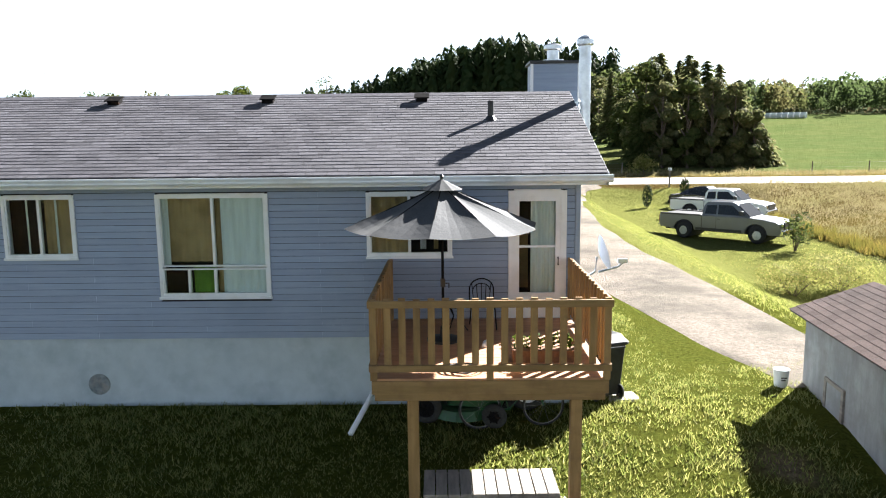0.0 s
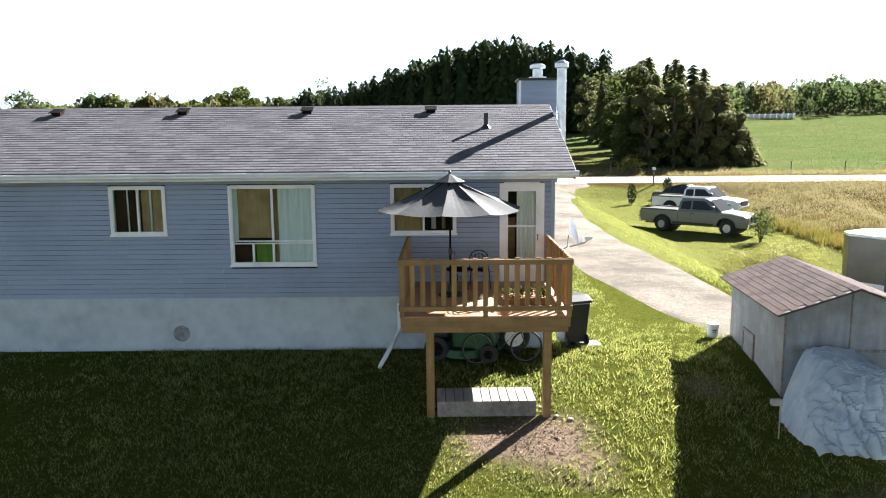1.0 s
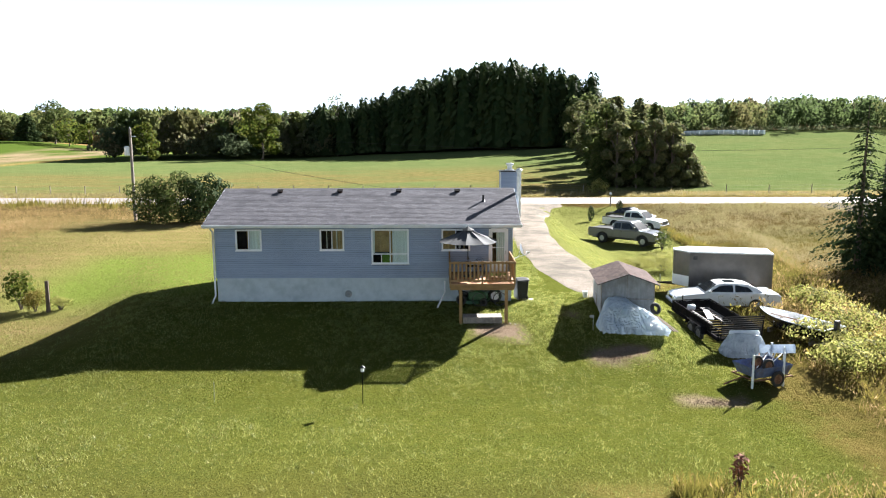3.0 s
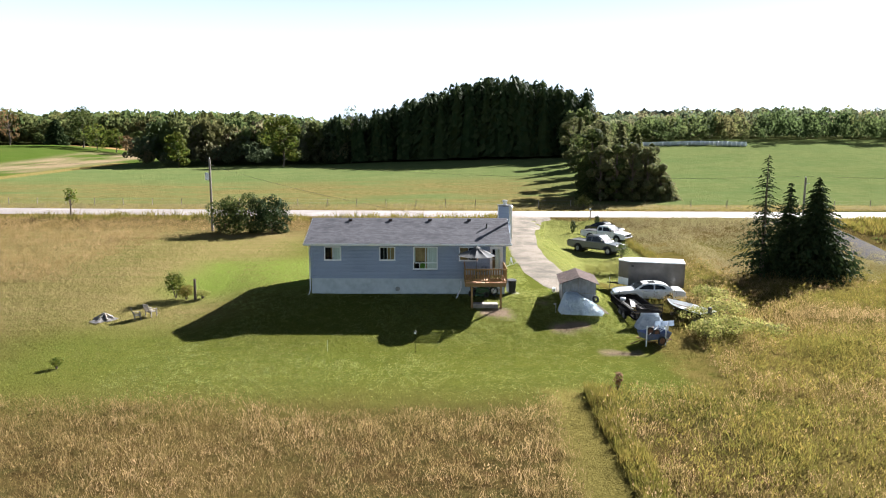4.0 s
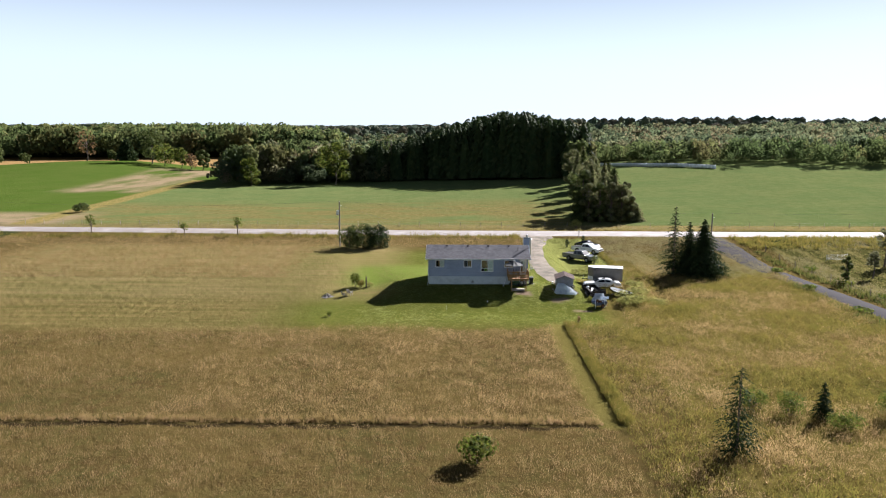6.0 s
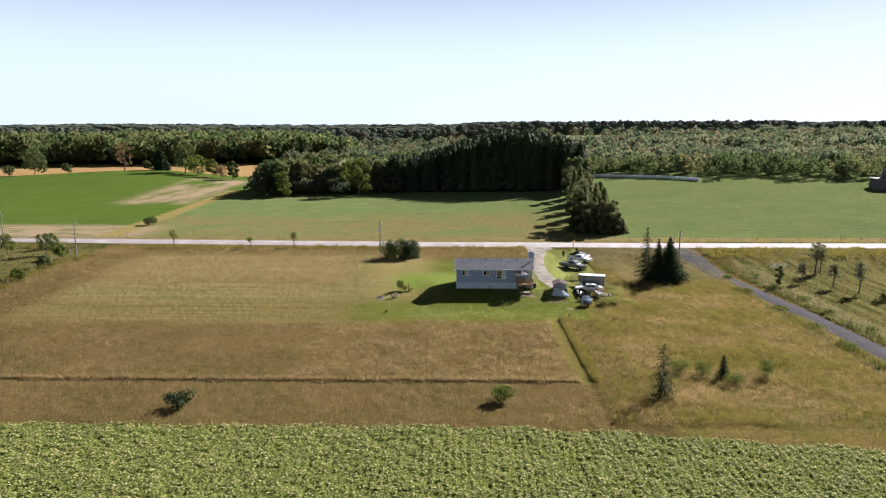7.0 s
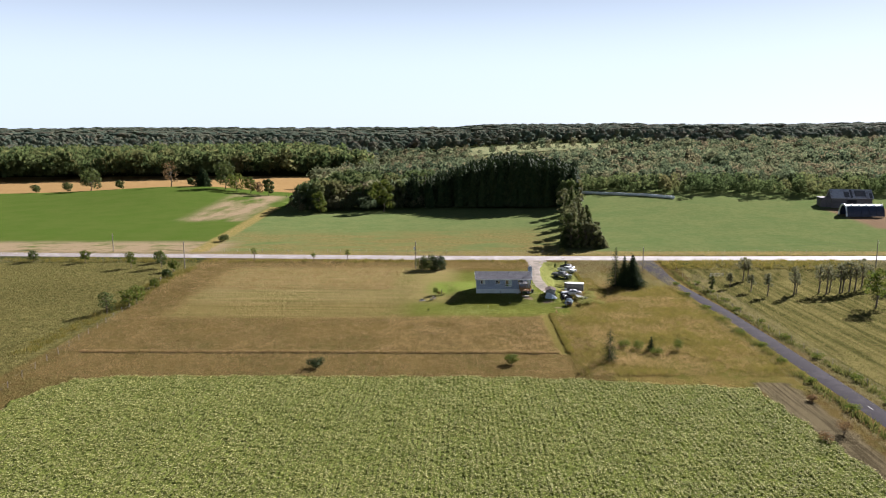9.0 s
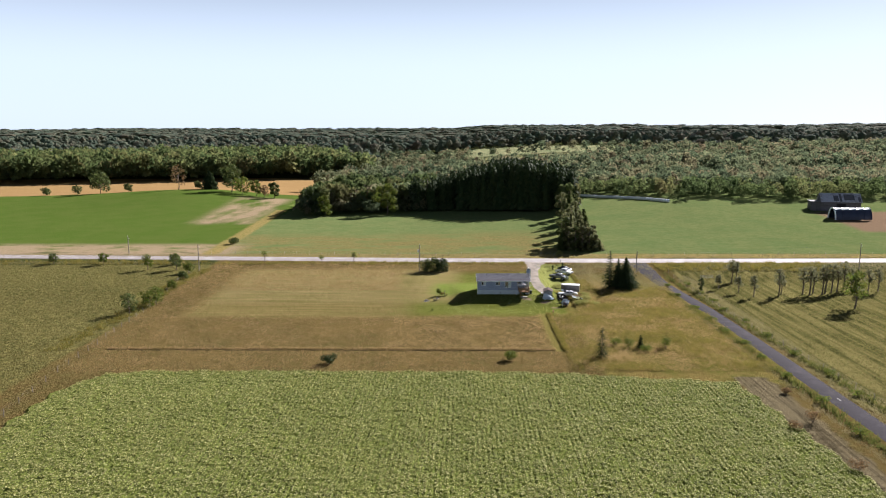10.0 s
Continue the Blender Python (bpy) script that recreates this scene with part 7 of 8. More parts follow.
for k in range(1):
    solid("white_board", Shape().box(-0.14, 0.14, -0.7 + 0.1 * k, 0.7, 0, 0.025), M_WHITE, "white board lying on the flatbed trailer", "board", "boards on the trailer", bevel=0.004, m=pose(9.2, -1.85, -1.13, 4.0, 0, 8) @ pose(0.05 + 0.02 * k, 0.6 - 0.7 * k, 0.66, 0, 0, -18 + 14 * k))

# aluminium fishing boat on a low cradle
boat = thing("fishing_boat", "small open boat with white inside and dark hull", "boat", on_ground(12.85, -2.2, 119, 0.24))
sec = []
for i in range(15):
    t = i / 14
    w = 0.78 * (1 - max(0, (t - 0.45) / 0.55) ** 2.2) + 0.015
    sec.append((lerp(-1.9, 1.9, t), w, 0.02 + 0.30 * max(0, (t - 0.6) / 0.4) ** 2, 0.55 + 0.22 * t * t))
hv, hf = [], []
for x, w, zb, zt in sec:
    hv += [(x, -w, zt), (x, -w * 0.93, lerp(zb, zt, 0.45)), (x, -w * 0.6, zb + 0.04), (x, 0, zb), (x, w * 0.6, zb + 0.04), (x, w * 0.93, lerp(zb, zt, 0.45)), (x, w, zt)]
for i in range(14):
    hf += [(i * 7 + j, i * 7 + j + 1, i * 7 + j + 8, i * 7 + j + 7) for j in range(6)]
part("hull", Shape().add(hv, hf + [(0, 1, 2, 3, 4, 5, 6)]), M_DARKPAINT, boat)
iv = [(x, y * 0.93, z + (0.02 if k in (0, 6) else 0.05)) for k, (x, y, z) in [(j % 7, p) for j, p in enumerate(hv)]]
part("lining", Shape().add(iv, hf), M_WHITE, boat, "white painted inside")
rail_pts = [(x, -w, zt + 0.01) for x, w, zb, zt in sec] + [(x, w, zt + 0.01) for x, w, zb, zt in reversed(sec)]
part("gunwale", Shape().tube(rail_pts + [rail_pts[0]], 0.028, 6), M_ALU, boat)
for x in (-0.9, 0.35):
    part("bench", Shape().box(x, x + 0.28, -0.68, 0.68, 0.40, 0.44), M_WHITE, boat, "", 0.01)
part("oar", Shape().tube([(-1.4, -0.2, 0.5), (1.2, 0.15, 0.62)], 0.02, 6), M_RUST, boat)
part("transom_motor", Shape().box(-2.1, -1.93, -0.14, 0.14, 0.35, 0.95), M_BLACK, boat, "", 0.03)
part("cradle", Shape().box(-1.3, -1.2, -0.7, 0.7, -0.28, 0.04).box(0.9, 1.0, -0.6, 0.6, -0.28, 0.04), M_OLDWOOD, boat)

# tarped machine and scrap cart
drape("tarped_machine", "silver-blue tarpaulin wrapped round a small machine", on_ground(9.5, -4.75, -6), 1.05, 0.62, 0.95, 9.0, M_TARP2, (2.2, 2.0, 2.2, 2.4), 0.09)
solid("rolled_mat", Shape().tube([(-0.62, 0, 0), (-0.58, 0.0, 0.0), (0.58, 0.03, 0.02), (0.62, 0.03, 0.02)], [0.08, 0.12, 0.12, 0.08], 14), M_WHITE, "white rolled mat lying on the tarped machine", "mat", smooth=True, m=on_ground(9.5, -4.7, -4, 1.0))
cart = thing("scrap_cart", "rusty two-wheeled cart heaped with scrap and panels", "cart", on_ground(8.95, -7.85, 20))
part("tub", Shape().add([(x, y, z) for x, y, z in ((-0.75, -0.5, 0.35), (0.75, -0.5, 0.35), (0.75, 0.5, 0.35), (-0.75, 0.5, 0.35), (-0.9, -0.62, 0.75), (0.9, -0.62, 0.75), (0.9, 0.62, 0.75), (-0.9, 0.62, 0.75))], [(3, 2, 1, 0), (0, 1, 5, 4), (1, 2, 6, 5), (2, 3, 7, 6), (3, 0, 4, 7)]), M_BLUETUB, cart, "dented faded blue tub")
part("frame", Shape().tube([(-0.9, -0.6, 0.3), (0.9, -0.6, 0.3), (0.9, 0.6, 0.3), (-0.9, 0.6, 0.3), (-0.9, -0.6, 0.3)], 0.03, 6).tube([(-0.9, 0, 0.3), (-1.7, 0.1, 0.06)], 0.03, 6), M_RUST, cart)
for y in (-0.7, 0.7):
    wheel(cart, 0.1, y, 0.3, 0.3, 0.16, M_RUST)
for k, (x, y, z) in enumerate(((-0.45, -0.2, 0.88), (-0.15, -0.45, 0.78))):
    wheel(cart, x, y, z, 0.26, 0.14, M_RUST, (0.0, 1, 0), "loose_wheel")
for x, y in ((-0.95, -0.55), (0.35, -0.72), (0.95, -0.1), (0.95, 0.55)):
    part("upright", Shape().box(x - 0.03, x + 0.03, y - 0.03, y + 0.03, 0.0, 1.3), M_ALU, cart)
part("leaning_panel", Shape().box(-0.75, 0.75, -0.02, 0.02, 0.0, 0.34, pose(0.95, 0.25, 0.95, 12, 14, 105)), M_TARP2, cart, "pale sheet panel leaning on the cart")
for k in range(6):
    part("scrap_bar", Shape().tube([(-0.8 + 0.2 * k, -0.5 + 0.15 * (k % 3), 0.7), (0.3 + 0.2 * k, 0.5 - 0.2 * (k % 2), 0.95)], 0.02, 5), M_ALU if k % 2 else M_RUST, cart)
# thin stakes in the lawn
bf = thing("bird_feeder", "small bird feeder on a thin black stake in the lawn", "feeder", on_ground(-6.25, -9.7))
part("stake", Shape().tube([(0, 0, -0.1), (0, 0, 1.28)], 0.014, 6), M_BLACKSTEEL, bf)
part("feeder_box", Shape().box(-0.055, 0.055, -0.055, 0.055, 1.22, 1.36), M_WHITE, bf, "", 0.005)
part("feeder_roof", Shape().add([(-0.09, -0.09, 1.36), (0.09, -0.09, 1.36), (0.09, 0.09, 1.36), (-0.09, 0.09, 1.36), (0, 0, 1.44)], [(3, 2, 1, 0), (0, 1, 4), (1, 2, 4), (2, 3, 4), (3, 0, 4)]), M_BLACK, bf)
solid("lawn_stake", Shape().tube([(0, 0, -0.1), (0.01, 0, 0.75)], 0.01, 6), M_GALV, "thin grey stake standing in the lawn", "stake", m=on_ground(-11.7, -9.5))
shrub(4.77, -16.3, 1.15, 0.28, "dead reddish stalk beside the mown path", 201, surface("dead_stalk", (0.16, 0.06, 0.035), (0.24, 0.10, 0.055), 8, 0.9), 160, 0.07, "dead_plant", "plant")
shrub(-26.8, -12.9, 0.7, 0.45, "small olive sapling in the mown grass", 202, M_LEAF, 160, 0.08, "sapling", "shrub")

# fire pit, chairs and flower bed on the left lawn
rg2 = np.random.default_rng(9)
fp = thing("fire_pit", "smouldering heap of ash and charred wood in the lawn", "fire pit", on_ground(-28.8, -2.6))
av, af = [], []
for j in range(9):
    for i in range(24):
        a, q = 6.283 * i / 24, j / 8
        r = 0.95 * q * (1 + 0.2 * math.sin(3 * a + 1) + 0.1 * math.sin(7 * a))
        av.append((r * math.cos(a), r * math.sin(a), 0.30 * (1 - q) ** 1.2 + 0.04 * float(rg2.uniform(-1, 1)) * (1 - q) - 0.02))
for j in range(8):
    for i in range(24):
        af.append((j * 24 + i, j * 24 + (i + 1) % 24, j * 24 + 24 + (i + 1) % 24, j * 24 + 24 + i))
part("ash_heap", Shape().add(av, af), surface("ash", (0.03, 0.028, 0.026), (0.15, 0.135, 0.125), 5, 0.95, relief=0.8), fp)
for k in range(7):
    a = k * 0.9
    part("charred_log", Shape().tube([(0.7 * math.cos(a), 0.6 * math.sin(a), 0.08), (0.05 * math.cos(a + 1), 0.1, 0.42)], [0.06, 0.05], 7), M_BLACK if k % 2 else M_OLDWOOD, fp)


def lawn_chair(m, mat, label):
    c = thing("lawn_chair", label, "chair", m, "chairs by the fire pit")
    part("seat", Shape().box(-0.28, 0.28, -0.26, 0.26, 0.34, 0.38), mat, c, "", 0.01)
    for k in range(5):
        x = -0.24 + 0.12 * k
        part("back_slat", Shape().box(x - 0.045, x + 0.045, -0.02, 0.02, 0, 0.62, pose(0, 0.26, 0.36, -18)), mat, c)
    for sx in (-0.31, 0.31):
        part("arm", Shape().box(sx - 0.05, sx + 0.05, -0.3, 0.3, 0.56, 0.59), mat, c)
        for sy in (-0.24, 0.22):
            part("leg", Shape().box(sx - 0.03, sx + 0.03, sy - 0.03, sy + 0.03, 0, 0.56), mat, c)
    return c


lawn_chair(on_ground(-26.4, -2.6, 120) @ Matrix.Scale(0.85, 4), M_RIM, "pale grey lawn chair near the fire pit")
lawn_chair(on_ground(-25.7, -1.9, 150), M_OLDWOOD, "weathered wooden lawn chair near the fire pit")
shrub(-25.4, 2.3, 2.35, 0.9, "leafy green bush in the flower bed", 211, M_LEAF, 700, 0.1)
shrub(-24.5, 2.0, 1.3, 0.8, "yellow ornamental grass in the flower bed", 212, M_LEAFYEL, 1500, 0.05)
shrub(-23.3, 2.2, 0.7, 0.7, "low flowering plants in the flower bed", 213, M_WEEDLIGHT, 900, 0.04)
solid("post_stump", Shape().tube([(0, 0, -0.1), (0.02, 0, 1.65)], [0.11, 0.095], 9), M_BARK, "short dark wooden post in the flower bed", "post", m=on_ground(-23.75, 1.85))

# mailbox
mb = thing("mailbox", "mailbox on a leaning wooden post by the road", "mailbox", on_ground(15.1, 46.4))
part("post", Shape().box(-0.05, 0.05, -0.05, 0.05, -0.2, 1.25), M_POLE, mb)
part("box", Shape().profile([(-0.1, 1.25), (0.1, 1.25), (0.1, 1.38), (0.06, 1.45), (-0.06, 1.45), (-0.1, 1.38)], [(-0.25, 0), (0.25, 0)]), M_GALV, mb)

# power poles and wires
def pole(x, y, h, label, can=False):
    t = thing("power_pole", label, "pole", on_ground(x, y), "roadside power poles")
    part("shaft", Shape().tube([(0, 0, -0.5), (0, 0, h)], [0.16, 0.11], 10), M_POLE, t)
    part("insulator", Shape().tube([(0, 0, h), (0, 0, h + 0.18)], [0.04, 0.025], 8), M_WHITE, t)
    part("bracket", Shape().box(-0.05, 0.5, -0.03, 0.03, h - 0.75, h - 0.69), M_GALV, t)
    if can:
        part("transformer", Shape().tube([(-0.34, -0.1, h - 2.5), (-0.34, -0.1, h - 2.45), (-0.34, -0.1, h - 1.7), (-0.34, -0.1, h - 1.6)], [0.2, 0.25, 0.25, 0.12], 14), M_ALU, t, "pale grey transformer can")
    return (x, y, float(ground_z(x, y)) + h + 0.15)


tops = [pole(-178, 36, 9, "weathered wooden power pole"), pole(-105, 33, 8.8, "weathered wooden power pole beside the fence"), pole(-32.6, 34.2, 8.6, "wooden power pole with a transformer can", True), pole(38.2, 34.4, 7.2, "wooden power pole beside the spruces"), pole(112, 38, 8.5, "wooden power pole by the pasture")]
for a, c in zip(tops, tops[1:]):
    pts = [(lerp(a[0], c[0], t), lerp(a[1], c[1], t), lerp(a[2], c[2], t) - 1.1 * 4 * t * (1 - t)) for t in np.linspace(0, 1, 17)]
    solid("power_line", Shape().tube(pts, 0.007, 4), M_BLACK, "thin overhead power line between wooden poles", "cable", "overhead lines")
pts = [(lerp(-33, 0.4, t), lerp(33.4, 6.9, t), lerp(8.4, 4.2, t) - 0.7 * 4 * t * (1 - t)) for t in np.linspace(0, 1, 15)]
solid("service_line", Shape().tube(pts, 0.008, 4), M_BLACK, "overhead service cable to the house", "cable", "overhead lines")
pole(-143, 66, 6.5, "thin wooden pole across the road")


# post-and-wire fences
def fence(pts, gap, h, label, wires=2):
    t = thing("wire_fence", label, "fence", group="field fences")
    post_me = Shape().tube([(0, 0, -0.2), (0, 0, h)], [0.065, 0.055], 6).mesh("post")
    post_me.materials.append(M_POLE)
    tops_ = []
    for (xa, ya), (xb, yb) in zip(pts, pts[1:]):
        n_ = max(1, int(math.hypot(xb - xa, yb - ya) / gap))
        for k in range(n_):
            x, y = lerp(xa, xb, k / n_), lerp(ya, yb, k / n_)
            z = float(ground_z(x, y))
            o = part("post", post_me, None, t)
            o.matrix_basis = pose(x, y, z, random.uniform(-4, 4), random.uniform(-4, 4))
            tops_.append((x, y, z))
    for w in range(wires):
        part("wire", Shape().tube([(x, y, z + h * (0.5 + 0.42 * w)) for x, y, z in tops_], 0.005, 3), M_RIM, t)
    return t


fence([(-112, 66), (-75, 64.2), (0, 62.2), (20, 62.4)], 4.6, 1.15, "old post-and-wire fence along the far side of the road")
fence([(34, 62.5), (170, 64)], 5.5, 1.1, "post-and-wire fence along the green field")
fence([(-108, 36), (-105, 10), (-102.2, -30), (-99.6, -64), (-96.3, -87), (-90, -130)], 4.8, 1.3, "post-and-wire fence between pasture and hay field")
fence([(48.5, 34), (49.4, 5), (50.3, -25), (52.0, -50), (53.2, -78), (54, -130)], 5.0, 1.35, "post-and-wire pasture fence beside the side road")
gt = thing("field_gate", "grey metal tube gate at the pasture corner", "gate", on_ground(57, 28, 8))
for k in range(5):
    part("tube", Shape().tube([(0, 0, 0.3 + 0.22 * k), (4.2, 0, 0.3 + 0.22 * k)], 0.03, 6), M_GALV, gt)
for x in (0, 2.1, 4.2):
    part("upright", Shape().tube([(x, 0, 0.1), (x, 0, 1.25)], 0.035, 6), M_GALV, gt)

# long row of white wrapped bales at the wood's edge
br = thing("wrapped_bale_row", "long row of white plastic-wrapped bales at the field edge", "bales")
for k in range(40):
    t = k / 40
    x, y = lerp(49, 91, t), lerp(229, 183, t)
    d = Vector((42, -46, 0)).normalized() * 0.72
    z = float(ground_z(x, y)) + 0.75
    part("bale", Shape().tube([Vector((x, y, z)) - d, Vector((x, y, z)) - d * 0.9, Vector((x, y, z)) + d * 0.9, Vector((x, y, z)) + d], [0.6, 0.75, 0.75, 0.6], 10), M_WHITE, br)

# barn and hoop shelter on the right
M_BARNROOF = surface("patchy_metal_roof", (0.34, 0.34, 0.36), (0.50, 0.50, 0.52), 1.5, 0.5, 0.3, stain=(0.16, 0.12, 0.10), stain_scale=0.5)
M_BARNBOARD = surface("dark_barn_board", (0.075, 0.07, 0.072), (0.13, 0.12, 0.12), 3, 0.9, stain=(0.05, 0.045, 0.045), stain_scale=0.6)
barn = thing("barn", "weathered dark grey barn with a patchy metal roof", "barn", on_ground(164.5, 157, -14))
part("wall", Shape().box(-8.5, 8.5, -5, 5, -0.5, 4.6), M_BARNBOARD, barn)
part("gable", Shape().add([(x, y, z) for x in (-8.5, 8.5) for y, z in ((-5, 4.602), (5, 4.602), (0, 8.0))], [(0, 2, 1), (3, 4, 5), (0, 1, 4, 3), (1, 2, 5, 4), (2, 0, 3, 5)]), M_BARNBOARD, barn)
for sy in (-1, 1):
    rf = part("roof", Shape().add([(x, sy * y, z + o) for o in (0.04, 0.16) for x, y, z in ((-9, 5.6, 4.25), (9, 5.6, 4.25), (9, 0, 8.05), (-9, 0, 8.05))], [(0, 1, 2, 3), (7, 6, 5, 4), (0, 4, 5, 1), (1, 5, 6, 2), (2, 6, 7, 3), (3, 7, 4, 0)]), M_BARNROOF, barn, "metal roof with pale and rusty dark patches")
    for x, wide, y0, y1 in ((-3.2, 2.2, -2.6, 1.4), (-0.6, 1.0, -3.0, 3.0), (1.4, 4.6, -1.8, 2.6), (7.4, 1.2, -3.0, 0.6)):
        part("roof_gap", Shape().box(x, x + wide, y0, y1, 0.17, 0.2, pose(0, sy * 2.8, 6.15, sy * -34)), M_BARNBOARD, rf, "rust-dark gap in the roof")
part("big_door", Shape().box(-2, 2, -5.06, -5.005, -0.3, 3.6), M_DARK, barn)
part("lean_to", Shape().box(-13.0, -8.505, -4, 4, -0.5, 4.2).box(-13.3, -8.52, -4.4, 4.4, 4.21, 4.4), M_BARNBOARD, barn)
hoop = thing("hoop_shelter", "white fabric hoop shelter over a dark interior", "shelter", on_ground(158.3, 134, -2))
M_BLUESHEET = surface("dark_blue_sheet", (0.012, 0.018, 0.045), (0.022, 0.03, 0.065), 2, 0.5)
for k in range(6):
    x = -8 + 3.2 * k
    pts = [(x, 3.6 * math.cos(a), 5.2 * math.sin(a)) for a in np.linspace(0, math.pi, 15)]
    part("hoop", Shape().tube(pts, 0.34 if k == 0 else 0.12, 6), M_WHITE if k == 0 else M_BLUESHEET, hoop)


def hoop_sheet(a0, a1, out, bays):
    """A sheet over the hoops between two angles, sagging a little between them."""
    cv, n_ = [], 5 * 4 + 1
    for i in range(n_):
        sag = 0.14 * bays * math.sin(math.pi * (i % 4) / 4)
        for a in np.linspace(a0, a1, 9):
            cv.append((-8 + 16 * i / (n_ - 1), (3.5 + out - sag) * math.cos(a), (5.1 + out - sag) * math.sin(a)))
    return Shape().add(cv, [(9 * i + j, 9 * i + j + 1, 9 * i + j + 10, 9 * i + j + 9) for i in range(n_ - 1) for j in range(8)])


part("cover", hoop_sheet(1.0, math.pi - 1.0, 0.1, 1), M_WHITE, hoop, "white scalloped top sheet")
for a0, a1 in ((0.0, 1.02), (math.pi - 1.02, math.pi)):
    part("side_sheet", hoop_sheet(a0, a1, 0.0, 0), M_BLUESHEET, hoop, "dark blue side sheet")

# ---- grasses and crops ----
def patches(x, y, size, seed):
    """Smooth random swells between -1 and 1, about `size` metres across."""
    g_ = np.random.default_rng(seed).uniform(-1, 1, (64, 64))
    fx, fy = np.asarray(x) / size, np.asarray(y) / size
    i, j = np.floor(fx).astype(int), np.floor(fy).astype(int)
    u, w = fx - i, fy - j
    u, w = u * u * (3 - 2 * u), w * w * (3 - 2 * w)
    i, j, i1, j1 = i % 64, j % 64, (i + 1) % 64, (j + 1) % 64
    return (g_[i, j] * (1 - u) + g_[i1, j] * u) * (1 - w) + (g_[i, j1] * (1 - u) + g_[i1, j1] * u) * w


def blades(name, spots, h, w, lean, per, seed, mat, label, spread=1.6, lumpy=0.0, heads=0.0):
    """Tufts of blades, each a narrow triangle; heights and leans vary."""
    rng = np.random.default_rng(seed)
    n_ = len(spots) * per
    base = np.repeat(spots, per, 0) + rng.normal(0, w * spread, (n_, 2))
    z = ground_z(base[:, 0], base[:, 1])
    hh_ = np.repeat(h * rng.uniform(0.55, 1.2, len(spots)), per) * rng.uniform(0.7, 1.1, n_)
    if lumpy:        # taller and lower patches a pace or two across
        f_ = patches(base[:, 0], base[:, 1], 0.7, seed) + 0.8 * patches(base[:, 0], base[:, 1], 3.1, seed + 50) + 0.6 * patches(base[:, 0], base[:, 1], 11.0, seed + 90)
        hh_ = hh_ * np.clip(1 + lumpy * f_, 0.25, 2.0)
    a = rng.uniform(0, 6.283, n_)
    ww = w * rng.uniform(0.6, 1.3, n_)
    l = lean * hh_ * rng.uniform(0.2, 1.2, n_)
    b = rng.uniform(0, 6.283, n_)
    dx, dy = np.cos(a) * ww, np.sin(a) * ww
    tx, ty = np.cos(b) * l, np.sin(b) * l
    hd = rng.uniform(0, 1, n_) < heads          # stems that show only by their seed head or top leaf
    low = np.stack([base[:, 0] + np.where(hd, 0.8 * tx, -dx), base[:, 1] + np.where(hd, 0.8 * ty, -dy), np.where(hd, z + 0.76 * hh_, z - 0.01)], -1)
    second = np.stack([np.where(hd, base[:, 0] + tx - dx * 2.4, base[:, 0] + dx), np.where(hd, base[:, 1] + ty - dy * 2.4, base[:, 1] + dy), np.where(hd, z + hh_ * 0.88, z - 0.01)], -1)
    tip = np.stack([base[:, 0] + tx + np.where(hd, dx * 2, 0), base[:, 1] + ty + np.where(hd, dy * 2, 0), z + hh_], -1)
    v = np.stack([low, second, tip], 1).reshape(-1, 3)
    me = quick_mesh(name, v, np.arange(3 * n_).reshape(-1, 3))
    me.materials.append(mat)
    return tagged(new(name, me), label, "grass", kind="stuff")


def plot(rng, x0, x1, y0, y1, per_m2, ragged=0.8, skip=None, feather=0.0):
    n_ = int((x1 - x0) * (y1 - y0) * per_m2)
    p_ = np.stack([rng.uniform(x0 - ragged * 0.3, x1 + ragged * 0.3, n_), rng.uniform(y0 - ragged * 0.3, y1 + ragged * 0.3, n_)], -1)
    if feather:
        d_ = np.minimum(np.minimum(p_[:, 0] - x0, x1 - p_[:, 0]), np.minimum(p_[:, 1] - y0, y1 - p_[:, 1]))
        p_ = p_[d_ / feather > rng.uniform(0, 1, len(p_))]
    if skip is not None:
        p_ = p_[~skip(p_[:, 0], p_[:, 1])]
    return p_


rgg = np.random.default_rng(101)


def no_lawn(x, y):
    drive = (np.abs(x - 4.0 - 0.004 * (y - 20) ** 2 * (y > 30)) < 1.85) & (y > 2)
    shed_ = (x > 3.5) & (x < 6.5) & (y > -3.2) & (y < -0.2)
    inside = (x > -14.4) & (x < 0) & (y > 0) & (y < 7)
    bare = ((x + 1.0) ** 2 / 1.2 + (y + 3.6) ** 2 / 0.7 < 0.8) | ((x - 3.6) ** 2 / 0.8 + (y + 6.05) ** 2 / 0.35 < 0.9) | ((x - 4.5) ** 2 / 0.7 + (y + 5.5) ** 2 / 0.3 < 0.9) | ((x - 6.55) ** 2 / 1.1 + (y + 9.7) ** 2 / 0.12 < 0.9)
    return drive | shed_ | inside | bare


def tufted(p_, seed, level=0.72, fine_=0.55, wide=1.7):
    """Thins a plot so that tufts and hollows show."""
    q_ = level + 0.45 * patches(p_[:, 0], p_[:, 1], fine_, seed) + 0.35 * patches(p_[:, 0], p_[:, 1], wide, seed + 1)
    return p_[np.random.default_rng(seed).uniform(0, 1, len(p_)) < q_]


